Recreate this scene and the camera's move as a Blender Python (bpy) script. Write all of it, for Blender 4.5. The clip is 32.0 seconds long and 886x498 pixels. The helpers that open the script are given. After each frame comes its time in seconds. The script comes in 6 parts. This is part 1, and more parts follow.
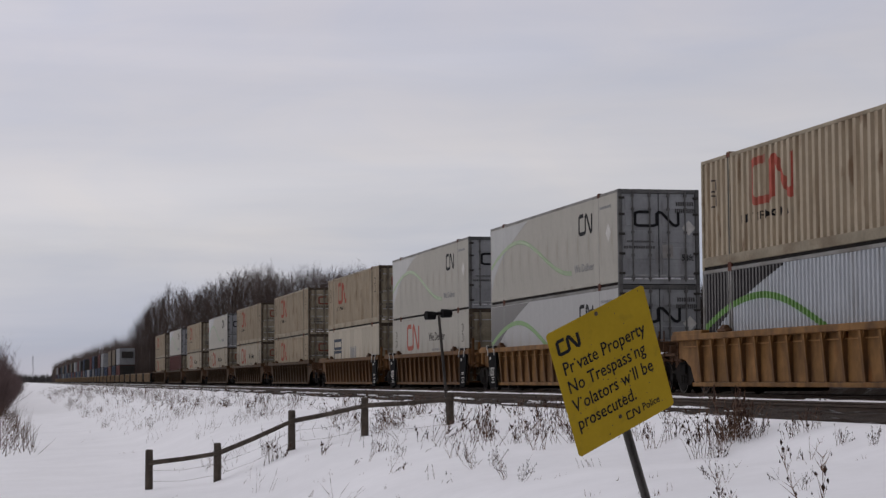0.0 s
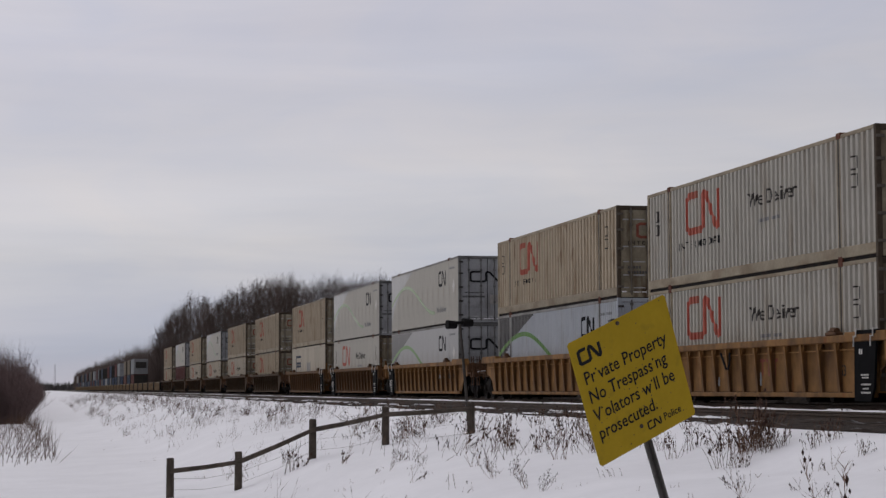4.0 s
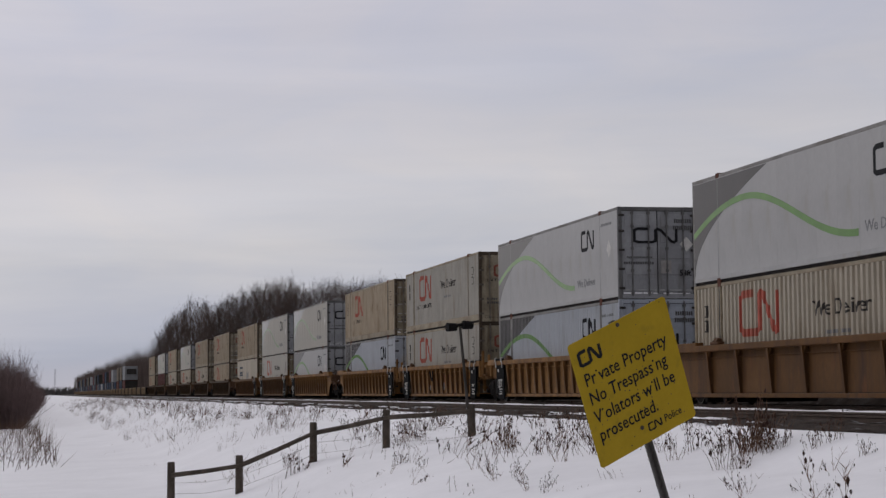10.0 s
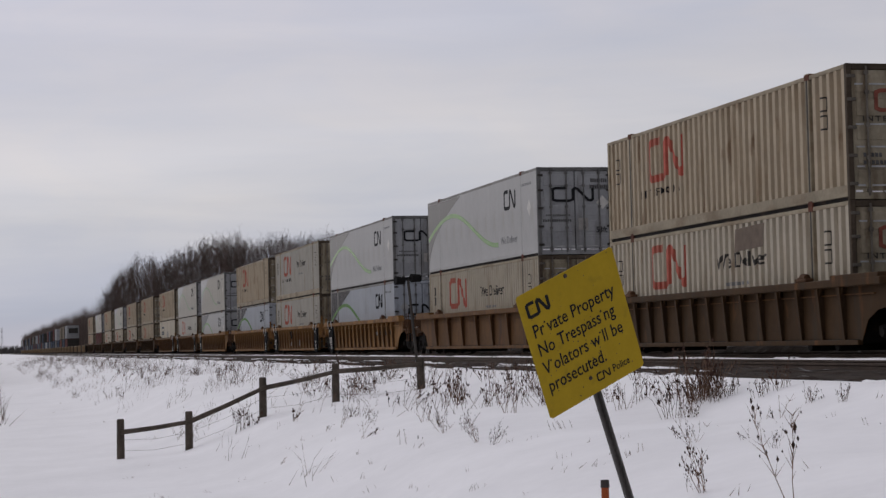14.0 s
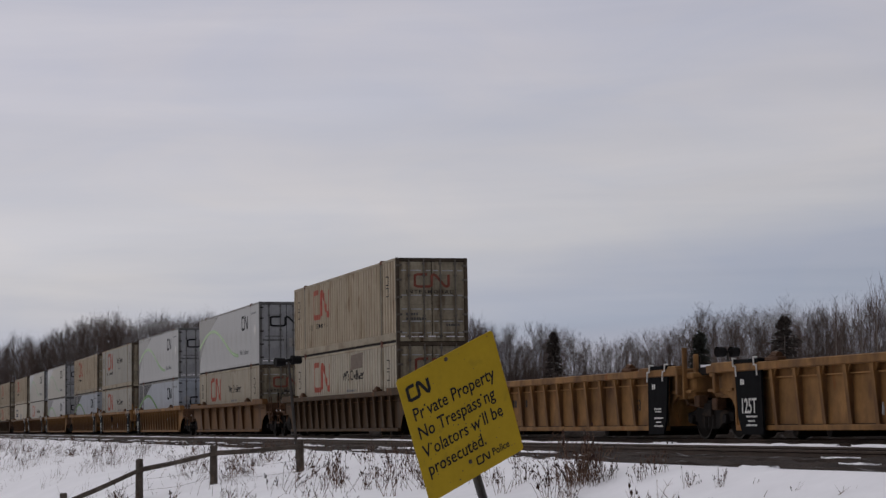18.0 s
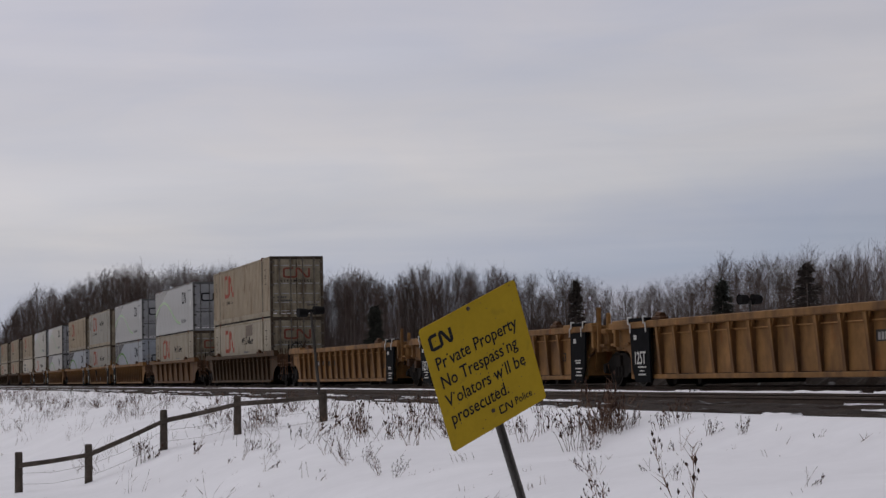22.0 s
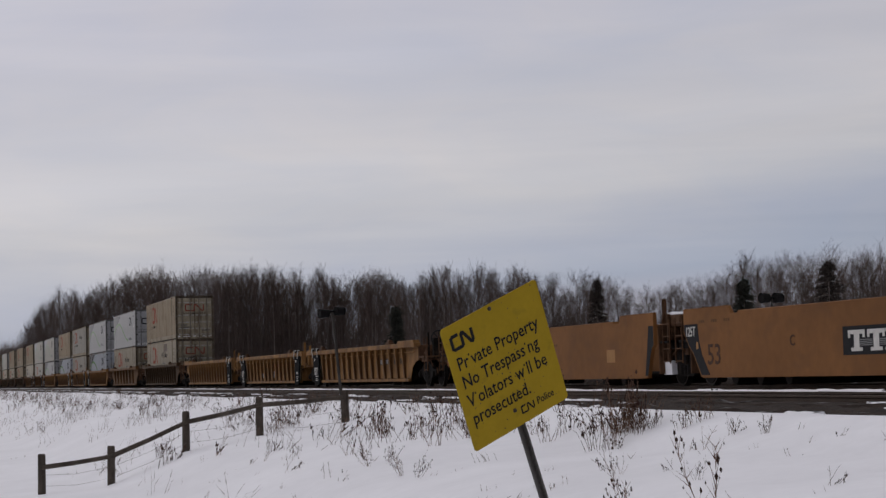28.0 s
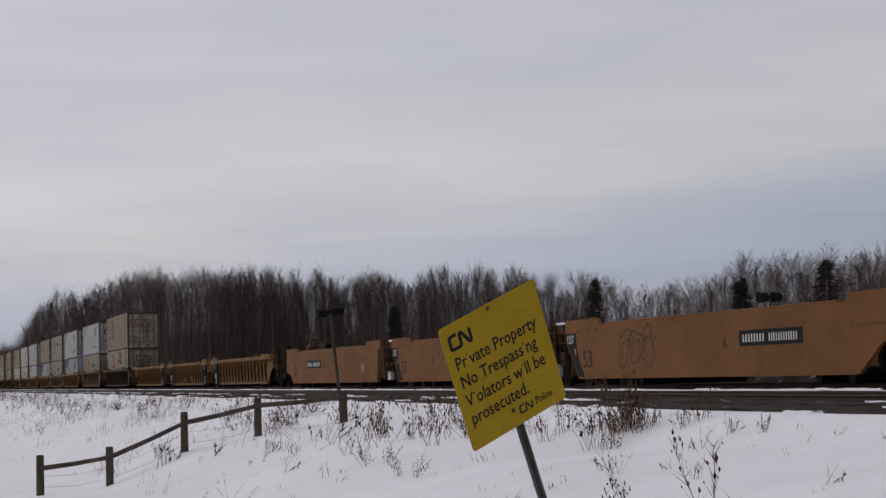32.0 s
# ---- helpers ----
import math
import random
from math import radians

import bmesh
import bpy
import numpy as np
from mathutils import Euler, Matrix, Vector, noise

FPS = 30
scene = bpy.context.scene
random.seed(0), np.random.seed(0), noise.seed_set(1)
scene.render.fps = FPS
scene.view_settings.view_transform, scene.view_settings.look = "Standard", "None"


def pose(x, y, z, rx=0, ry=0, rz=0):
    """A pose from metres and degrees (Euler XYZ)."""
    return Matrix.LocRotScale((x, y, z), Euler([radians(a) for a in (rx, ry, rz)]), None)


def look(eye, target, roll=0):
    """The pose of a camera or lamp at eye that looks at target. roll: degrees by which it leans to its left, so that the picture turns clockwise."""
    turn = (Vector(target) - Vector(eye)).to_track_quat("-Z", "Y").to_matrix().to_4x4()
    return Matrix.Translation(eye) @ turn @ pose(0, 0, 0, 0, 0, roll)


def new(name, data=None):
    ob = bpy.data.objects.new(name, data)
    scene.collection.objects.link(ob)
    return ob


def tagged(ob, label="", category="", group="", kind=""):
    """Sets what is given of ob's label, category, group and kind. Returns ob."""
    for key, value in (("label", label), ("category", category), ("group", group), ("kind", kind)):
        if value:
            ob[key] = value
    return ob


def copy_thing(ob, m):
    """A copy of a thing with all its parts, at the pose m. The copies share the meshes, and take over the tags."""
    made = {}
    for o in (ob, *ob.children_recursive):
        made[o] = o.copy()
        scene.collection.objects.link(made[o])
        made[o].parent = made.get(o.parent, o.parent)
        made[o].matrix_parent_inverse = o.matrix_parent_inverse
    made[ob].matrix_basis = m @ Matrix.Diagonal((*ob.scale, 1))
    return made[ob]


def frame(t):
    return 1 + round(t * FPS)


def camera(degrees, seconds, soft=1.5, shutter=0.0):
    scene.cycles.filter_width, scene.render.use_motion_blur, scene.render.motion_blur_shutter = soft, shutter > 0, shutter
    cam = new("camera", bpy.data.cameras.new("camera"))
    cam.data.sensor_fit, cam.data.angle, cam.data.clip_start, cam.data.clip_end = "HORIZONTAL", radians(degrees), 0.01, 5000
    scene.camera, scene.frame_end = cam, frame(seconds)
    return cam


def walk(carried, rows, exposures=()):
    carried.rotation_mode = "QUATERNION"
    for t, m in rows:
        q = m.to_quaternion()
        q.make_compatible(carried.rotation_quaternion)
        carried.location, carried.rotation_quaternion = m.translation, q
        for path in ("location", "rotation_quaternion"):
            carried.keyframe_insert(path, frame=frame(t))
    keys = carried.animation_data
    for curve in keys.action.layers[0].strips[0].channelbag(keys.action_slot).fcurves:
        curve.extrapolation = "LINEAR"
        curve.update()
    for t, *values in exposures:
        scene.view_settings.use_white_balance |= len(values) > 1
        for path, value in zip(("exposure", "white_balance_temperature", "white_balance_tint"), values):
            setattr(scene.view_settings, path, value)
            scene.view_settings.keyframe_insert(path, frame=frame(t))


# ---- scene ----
# World: z = 0 at the rail heads, +y along the track in the train's direction, +x across the tracks.
EYE = Vector((0.0, 0.0, 0.45))
TAU = 2 * math.pi


def aim(az, el, roll):
    a, e = radians(az), radians(el)
    way = Vector((math.sin(a) * math.cos(e), math.cos(a) * math.cos(e), math.sin(e)))
    return look(EYE, EYE + way * 40, roll)


def bearing(az, dist, z=0.0):
    return Vector((dist * math.sin(radians(az)), dist * math.cos(radians(az)), z))


# ---- camera: one standing place, panned and shaken by hand ----
cam = camera(25.81, 32.0, soft=1.4)
PAN = [
    (0, 12.50, 3.84, -0.39), (0.5, 12.49, 3.99, -0.59), (1, 12.44, 4.05, -0.49), (1.5, 12.35, 4.20, -0.44),
    (2, 11.98, 4.06, -0.20), (2.5, 12.01, 4.07, -0.22), (3, 11.91, 4.03, -0.20), (3.5, 11.88, 4.06, -0.21),
    (5.5, 11.83, 4.26, -0.38), (6, 11.80, 4.28, -0.38), (6.5, 11.83, 4.28, -0.38), (7, 11.82, 4.17, -0.41),
    (7.5, 11.80, 4.10, -0.44), (8, 11.78, 4.08, -0.45), (8.5, 11.75, 4.15, -0.28), (9, 11.75, 4.24, -0.34),
    (9.5, 11.85, 4.26, -0.46), (10, 11.88, 4.19, -0.54), (10.5, 12.33, 3.79, -1.15), (11, 12.19, 3.68, -0.59),
    (11.5, 12.23, 3.02, -0.94), (12, 12.23, 2.54, -1.07), (12.5, 12.33, 2.46, -1.17), (13, 12.56, 2.87, -1.13),
    (13.5, 13.19, 2.78, -1.31), (15.5, 13.70, 2.87, -1.37), (16, 14.79, 3.90, -0.99), (16.5, 15.75, 4.44, -0.94),
    (17, 16.03, 5.09, -0.86), (17.5, 16.25, 4.94, -0.86), (18, 16.98, 5.15, -0.91), (18.5, 17.49, 5.29, -0.95),
    (19, 17.54, 4.65, -1.03), (19.5, 16.66, 3.15, -1.11), (20, 17.01, 3.50, -1.48), (20.5, 16.91, 3.77, -1.30),
    (21, 16.40, 3.58, -1.17), (21.5, 16.52, 4.38, -1.11), (22, 16.31, 3.67, -1.27), (22.5, 16.42, 3.59, -1.31),
    (23, 16.45, 3.50, -1.38), (23.5, 16.46, 3.59, -1.45), (24, 16.46, 3.65, -1.40), (24.5, 16.42, 3.58, -1.44),
    (25, 16.39, 3.71, -1.45), (25.5, 16.36, 3.60, -1.46), (27.5, 15.73, 3.48, -1.64), (28, 15.69, 3.69, -1.54),
    (28.5, 15.68, 4.13, -1.25), (29, 15.68, 3.65, -1.63), (29.5, 15.68, 3.94, -1.27), (30, 15.71, 4.06, -1.52),
    (30.5, 15.66, 4.15, -1.21), (31, 15.71, 3.67, -1.64), (31.5, 15.70, 3.65, -1.46), (32, 15.75, 3.69, -1.68)]
walk(cam, [(t, aim(az, el, roll)) for t, az, el, roll in PAN],
     [(0, 0.0), (3.5, -0.02), (6, -0.04), (12, -0.03), (15.5, 0.06), (16, 0.06), (17, -0.09), (18, -0.10), (19, -0.25), (20, -0.10), (25, -0.12), (28, -0.08), (32, -0.08)])

# How far the train has rolled along +y.
ROLLED = [(0, 0.0), (2, 12.95), (4, 25.76), (6, 38.64), (8, 51.53), (10, 64.47), (12, 77.54), (14, 90.80), (16, 103.95),
          (18, 117.22), (20, 130.30), (22, 143.54), (24, 156.98), (26, 170.40), (28, 184.07), (30, 197.93), (32, 211.87)]

# ---- sky: a layered overcast, with a weak broad sun behind it ----
world = bpy.data.worlds.new("overcast")
scene.world = world
world.use_nodes = True
wn, wl = world.node_tree.nodes, world.node_tree.links
wn.clear()


def wnode(kind, **values):
    n = wn.new(kind)
    for k, v in values.items():
        n.inputs[k].default_value = v
    return n


w_out, w_bg = wnode("ShaderNodeOutputWorld"), wnode("ShaderNodeBackground", Strength=1.0)
w_co = wnode("ShaderNodeTexCoord")
w_sep = wnode("ShaderNodeSeparateXYZ")
wl.new(w_co.outputs["Generated"], w_sep.inputs[0])
w_map = wnode("ShaderNodeMapping")
w_map.inputs["Rotation"].default_value = (radians(1.5), radians(-5), radians(20))
w_map.inputs["Scale"].default_value = (2.2, 2.2, 26.0)
wl.new(w_co.outputs["Generated"], w_map.inputs["Vector"])
w_n1 = wnode("ShaderNodeTexNoise", Scale=1.0, Detail=6.0, Roughness=0.52, Distortion=0.35)
wl.new(w_map.outputs[0], w_n1.inputs["Vector"])
# vertical course: bluish low band, pale band above it, lavender grey higher, brighter zenith
w_ramp = wnode("ShaderNodeValToRGB")
els = w_ramp.color_ramp.elements
els[0].position, els[0].color = 0.0, (0.42, 0.42, 0.48, 1)
els[1].position, els[1].color = 1.0, (0.875, 0.865, 0.915, 1)
for pos, col in ((0.022, (0.40, 0.41, 0.49, 1)), (0.042, (0.345, 0.385, 0.485, 1)), (0.062, (0.40, 0.428, 0.52, 1)), (0.088, (0.53, 0.53, 0.57, 1)), (0.115, (0.585, 0.575, 0.61, 1)),
                 (0.15, (0.53, 0.53, 0.59, 1)), (0.20, (0.515, 0.515, 0.59, 1)), (0.5, (0.695, 0.695, 0.755, 1))):
    e = els.new(pos)
    e.color = col
w_tilt = wnode("ShaderNodeMath")
w_tilt.operation = "MULTIPLY_ADD"
w_tilt.inputs[1].default_value = -0.10
wl.new(w_sep.outputs["X"], w_tilt.inputs[0])
w_h = wnode("ShaderNodeMath")
w_h.operation = "ADD"
w_h.inputs[1].default_value = 0.02
wl.new(w_sep.outputs["Z"], w_h.inputs[0])
wl.new(w_h.outputs[0], w_tilt.inputs[2])
w_wob = wnode("ShaderNodeMath")
w_wob.operation = "MULTIPLY_ADD"
w_wob.inputs[1].default_value = 0.05
wl.new(w_n1.outputs["Fac"], w_wob.inputs[0])
w_off = wnode("ShaderNodeMath")
w_off.operation = "ADD"
w_off.inputs[1].default_value = -0.02
wl.new(w_tilt.outputs[0], w_off.inputs[0])
wl.new(w_off.outputs[0], w_wob.inputs[2])
wl.new(w_wob.outputs[0], w_ramp.inputs[0])
w_cl = wnode("ShaderNodeValToRGB")
w_cl.color_ramp.elements[0].position, w_cl.color_ramp.elements[0].color = 0.30, (0.90, 0.91, 0.93, 1)
w_cl.color_ramp.elements[1].position, w_cl.color_ramp.elements[1].color = 0.70, (1.06, 1.05, 1.03, 1)
wl.new(w_n1.outputs["Fac"], w_cl.inputs[0])
w_mul = wnode("ShaderNodeMixRGB")
w_mul.blend_type = "MULTIPLY"
w_mul.inputs[0].default_value = 1.0
wl.new(w_ramp.outputs[0], w_mul.inputs[1])
wl.new(w_cl.outputs[0], w_mul.inputs[2])
# soft mottling: bluer hollows and paler banks of cloud
w_map2 = wnode("ShaderNodeMapping")
w_map2.inputs["Rotation"].default_value = (radians(-4), radians(9), radians(50))
w_map2.inputs["Scale"].default_value = (5.5, 5.5, 17.0)
wl.new(w_co.outputs["Generated"], w_map2.inputs["Vector"])
w_n2 = wnode("ShaderNodeTexNoise", Scale=1.6, Detail=5.0, Roughness=0.55, Distortion=0.7)
wl.new(w_map2.outputs[0], w_n2.inputs["Vector"])
w_mott = wnode("ShaderNodeValToRGB")
w_mott.color_ramp.elements[0].position, w_mott.color_ramp.elements[0].color = 0.32, (0.955, 0.968, 1.0, 1)
w_mott.color_ramp.elements[1].position, w_mott.color_ramp.elements[1].color = 0.66, (1.035, 1.015, 1.0, 1)
wl.new(w_n2.outputs["Fac"], w_mott.inputs[0])
w_mul2 = wnode("ShaderNodeMixRGB")
w_mul2.blend_type = "MULTIPLY"
w_mul2.inputs[0].default_value = 1.0
wl.new(w_mul.outputs[0], w_mul2.inputs[1])
wl.new(w_mott.outputs[0], w_mul2.inputs[2])
# the cloud is thinner towards the sun
w_dot = wnode("ShaderNodeVectorMath")
w_dot.operation = "DOT_PRODUCT"
w_dot.inputs[1].default_value = (math.sin(radians(-16)), math.cos(radians(-16)), 0.0)
wl.new(w_co.outputs["Generated"], w_dot.inputs[0])
w_side = wnode("ShaderNodeMapRange")
w_side.inputs["From Min"].default_value, w_side.inputs["From Max"].default_value = -1.0, 1.0
w_side.inputs["To Min"].default_value, w_side.inputs["To Max"].default_value = 0.26, 1.05
wl.new(w_dot.outputs["Value"], w_side.inputs["Value"])
w_grad = wnode("ShaderNodeMixRGB")
w_grad.blend_type = "MULTIPLY"
w_grad.inputs[0].default_value = 1.0
wl.new(w_mul2.outputs[0], w_grad.inputs[1])
wl.new(w_side.outputs[0], w_grad.inputs[2])
SUN_AZ, SUN_EL = 345.0, 26.0
w_sky = wnode("ShaderNodeTexSky")
w_sky.sky_type = "NISHITA"
w_sky.sun_disc = False
w_sky.sun_elevation, w_sky.sun_rotation = radians(SUN_EL), radians(SUN_AZ)
w_add = wnode("ShaderNodeMixRGB")
w_add.blend_type = "ADD"
w_add.inputs[0].default_value = 0.004
wl.new(w_grad.outputs[0], w_add.inputs[1])
wl.new(w_sky.outputs[0], w_add.inputs[2])
wl.new(w_add.outputs[0], w_bg.inputs["Color"])
wl.new(w_bg.outputs[0], w_out.inputs[0])

sun = new("sun", bpy.data.lights.new("sun", "SUN"))
sun.data.energy, sun.data.angle, sun.data.color = 0.35, radians(50), (1.0, 0.96, 0.91)
sun_from = Vector((math.sin(radians(SUN_AZ)) * math.cos(radians(SUN_EL)), math.cos(radians(SUN_AZ)) * math.cos(radians(SUN_EL)), math.sin(radians(SUN_EL))))
sun.matrix_world = look(sun_from * 100, (0, 0, 0))


# ---- materials ----
def material(name, base, rough=0.7, metal=0.0, vary=0.12, scale=3.0, dirt=None, dirt_amount=0.0, streak=(1, 1, 1), bump=0.0,
             bump_scale=40.0, spread=0.0, spec=0.12, relief=0.02, rust=None, gloss=False):
    """A surface with variation at two scales, dirt that runs along the streak's long axis, fine relief and a spread between objects."""
    m = bpy.data.materials.new(name)
    m.use_nodes = True
    nt = m.node_tree
    n, l = nt.nodes, nt.links
    b = n["Principled BSDF"]
    b.inputs["Roughness"].default_value, b.inputs["Metallic"].default_value = 0.32 if gloss else max(rough, 0.72) if metal == 0 else rough, metal
    b.inputs["Specular IOR Level"].default_value = 0.09 if gloss else spec
    co = n.new("ShaderNodeTexCoord")

    def noisy(s, detail=5.0, stretch=None):
        t = n.new("ShaderNodeTexNoise")
        t.inputs["Scale"].default_value, t.inputs["Detail"].default_value = s, detail
        if stretch:
            mp = n.new("ShaderNodeMapping")
            mp.inputs["Scale"].default_value = stretch
            l.new(co.outputs["Object"], mp.inputs[0])
            l.new(mp.outputs[0], t.inputs["Vector"])
        else:
            l.new(co.outputs["Object"], t.inputs["Vector"])
        return t

    def mix(kind, fac, a, c):
        x = n.new("ShaderNodeMixRGB")
        x.blend_type = kind
        for i, v in ((0, fac), (1, a), (2, c)):
            if isinstance(v, (int, float)):
                x.inputs[i].default_value = v
            elif isinstance(v, tuple):
                x.inputs[i].default_value = (*v, 1)
            else:
                l.new(v, x.inputs[i])
        return x.outputs[0]

    def ramp(src, lo, hi, a=(0, 0, 0), c=(1, 1, 1)):
        r = n.new("ShaderNodeValToRGB")
        r.color_ramp.elements[0].position, r.color_ramp.elements[0].color = lo, (*a, 1)
        r.color_ramp.elements[1].position, r.color_ramp.elements[1].color = hi, (*c, 1)
        l.new(src, r.inputs[0])
        return r.outputs[0]

    lo, hi = 1 - vary, 1 + vary * 0.6
    big = ramp(noisy(scale).outputs["Fac"], 0.3, 0.7, (lo, lo, lo), (hi, hi, hi))
    fine = ramp(noisy(scale * 9).outputs["Fac"], 0.25, 0.75, (1 - vary * 0.6,) * 3, (1 + vary * 0.3,) * 3)
    col = mix("MULTIPLY", 1.0, mix("MULTIPLY", 1.0, base, big), fine)
    if dirt:
        where = ramp(noisy(2.2, 6.0, streak).outputs["Fac"], 0.62 - dirt_amount * 0.25, 0.85 - dirt_amount * 0.15)
        col = mix("MIX", where, col, dirt)
    if rust:
        # blooms and runs of rust
        runs = ramp(noisy(1.7, 7.0, (1.5, 1.5, 0.5)).outputs["Fac"], 0.70 - rust[1] * 0.2, 0.80 - rust[1] * 0.1)
        col = mix("MIX", runs, col, rust[0])
    if spread:
        info = n.new("ShaderNodeObjectInfo")
        sp = ramp(info.outputs["Random"], 0.0, 1.0, (1 - spread,) * 3, (1 + spread,) * 3)
        col = mix("MULTIPLY", 1.0, col, sp)
    l.new(col, b.inputs["Base Color"])
    if bump:
        bp = n.new("ShaderNodeBump")
        bp.inputs["Strength"].default_value, bp.inputs["Distance"].default_value = bump, relief
        l.new(noisy(bump_scale, 4.0).outputs["Fac"], bp.inputs["Height"])
        l.new(bp.outputs[0], b.inputs["Normal"])
    return m


RUST, SOOT, ROAD = (0.16, 0.075, 0.035), (0.05, 0.045, 0.04), (0.12, 0.095, 0.07)
V = (1.2, 1.2, 0.22)
M_SNOW = material("snow", (0.92, 0.905, 0.93), 0.65, vary=0.05, scale=0.6, bump=0.42, bump_scale=1.9, relief=0.07)
M_BALLAST = material("ballast", (0.041, 0.029, 0.023), 0.95, vary=0.5, scale=2.5, bump=0.8, bump_scale=25, dirt=(0.55, 0.54, 0.56), dirt_amount=0.0, streak=(1.6, 0.5, 1))
M_RAIL = material("rail_steel", (0.085, 0.058, 0.045), 0.6, 0.4, vary=0.3, scale=1.5)
M_TIE = material("sleeper_wood", (0.034, 0.027, 0.022), 0.9, vary=0.35, scale=4)
M_BEIGE = material("beige_paint", (0.43, 0.355, 0.258), 0.6, vary=0.10, scale=0.9, dirt=(0.25, 0.18, 0.11), dirt_amount=0.4, streak=V, spread=0.08, rust=((0.17, 0.095, 0.05), 0.38))
M_CREAM = material("cream_paint", (0.49, 0.435, 0.345), 0.6, vary=0.10, scale=0.9, dirt=(0.33, 0.26, 0.18), dirt_amount=0.3, streak=V, spread=0.08, rust=((0.20, 0.12, 0.07), 0.15))
M_PALE = material("pale_grey_paint", (0.46, 0.435, 0.38), 0.6, vary=0.09, scale=0.9, dirt=(0.32, 0.27, 0.21), dirt_amount=0.3, streak=V, spread=0.02)
M_WHITE = material("white_paint", (0.49, 0.483, 0.47), 0.45, vary=0.08, scale=0.7, dirt=(0.40, 0.37, 0.32), dirt_amount=0.25, streak=V, spread=0.015, spec=0.06)
M_FROST = material("blue_white_paint", (0.50, 0.52, 0.545), 0.5, vary=0.08, scale=0.7, dirt=(0.36, 0.35, 0.34), dirt_amount=0.2, streak=V, spread=0.05, spec=0.06)
M_SLATE = material("slate_paint", (0.047, 0.042, 0.044), 0.5, vary=0.15, scale=1.2, spec=0.08, gloss=True)
M_GREEN = material("green_paint", (0.135, 0.28, 0.07), 0.5, vary=0.12, scale=2, gloss=True)
# green and slate paled by the sky's reflection at a grazing angle
M_GREENSHEEN = material("green_paint_with_sheen", (0.19, 0.285, 0.13), 0.5, vary=0.12, scale=2, gloss=True)
M_SLATESHEEN = material("slate_paint_with_sheen", (0.30, 0.30, 0.30), 0.5, vary=0.12, scale=1.2, gloss=True)
M_RED = material("red_paint", (0.46, 0.11, 0.078), 0.55, vary=0.2, scale=3, dirt=(0.30, 0.15, 0.105), dirt_amount=0.45, streak=V)
M_REDFADED = material("grimy_red_paint", (0.26, 0.085, 0.06), 0.6, vary=0.25, scale=3, dirt=(0.12, 0.07, 0.05), dirt_amount=0.5, streak=V)
M_BLACK = material("black_paint", (0.02, 0.02, 0.022), 0.5, vary=0.2, scale=4, spec=0.08)
M_FADED = material("faded_black_paint", (0.06, 0.055, 0.05), 0.7, vary=0.3, scale=9)
M_GREYTXT = material("grey_lettering", (0.28, 0.28, 0.28), 0.6, vary=0.2, scale=6)
M_WHITETXT = material("white_lettering", (0.66, 0.64, 0.60), 0.6, vary=0.15, scale=6)
M_DOORGREY = material("grey_door_paint", (0.34, 0.345, 0.355), 0.6, vary=0.16, scale=1.4, dirt=(0.16, 0.15, 0.14), dirt_amount=0.38, streak=V, spread=0.1)
M_DOORDIRTY = material("grimy_door_paint", (0.34, 0.295, 0.215), 0.7, vary=0.28, scale=1.3, dirt=(0.088, 0.056, 0.032), dirt_amount=0.80, streak=(1.5, 1.5, 0.35), spread=0.12)
M_DOORBLUE = material("blue_grey_door_paint", (0.41, 0.44, 0.49), 0.6, vary=0.14, scale=1.4, dirt=(0.15, 0.14, 0.14), dirt_amount=0.4, streak=V)
M_STEEL = material("galvanised_rod", (0.17, 0.165, 0.16), 0.6, 0.3, vary=0.35, scale=3)
M_FROSTBAR = material("frosted_bar", (0.46, 0.46, 0.46), 0.7, vary=0.2, scale=5)
M_YELLOW = material("ochre_car_paint", (0.262, 0.136, 0.049), 0.7, vary=0.28, scale=0.8, dirt=(0.100, 0.053, 0.027), dirt_amount=0.7, streak=(0.9, 0.9, 0.5), spread=0.06, rust=((0.21, 0.075, 0.022), 0.3))
M_TAN = material("tan_car_paint", (0.218, 0.095, 0.031), 0.6, vary=0.18, scale=0.45, dirt=(0.155, 0.070, 0.028), dirt_amount=0.5, streak=(0.7, 0.45, 0.8), spread=0.05, rust=((0.19, 0.075, 0.024), 0.2))
M_BROWN = material("brown_car_paint", (0.138, 0.067, 0.024), 0.7, vary=0.22, scale=0.8, dirt=(0.075, 0.040, 0.024), dirt_amount=0.6, streak=V, spread=0.1, rust=((0.17, 0.07, 0.026), 0.4))
M_DARKBROWN = material("dark_brown_car_paint", (0.068, 0.037, 0.0165), 0.75, vary=0.24, scale=0.8, dirt=(0.052, 0.038, 0.026), dirt_amount=0.45, streak=V, spread=0.12, rust=((0.14, 0.06, 0.022), 0.4))
M_UNDER = material("grimy_running_gear", (0.0155, 0.0125, 0.011), 0.8, vary=0.45, scale=3, dirt=(0.055, 0.036, 0.023), dirt_amount=0.25, streak=(1, 1, 1), spec=0.08)
M_WHEEL = material("wheel_steel", (0.017, 0.014, 0.0125), 0.75, 0.0, vary=0.35, scale=6, spec=0.08)
M_WORN = material("polished_wheel_rim", (0.065, 0.057, 0.050), 0.6, 0.3, vary=0.3, scale=8)
M_SIGN = material("yellow_sign_paint", (0.40, 0.272, 0.018), 0.55, vary=0.09, scale=5, dirt=(0.25, 0.18, 0.02), dirt_amount=0.12, streak=(6, 6, 6))
M_POST = material("weathered_post_wood", (0.105, 0.086, 0.070), 0.95, vary=0.35, scale=5, dirt=(0.05, 0.042, 0.036), dirt_amount=0.5, streak=(6, 6, 0.6), bump=0.6, bump_scale=30)
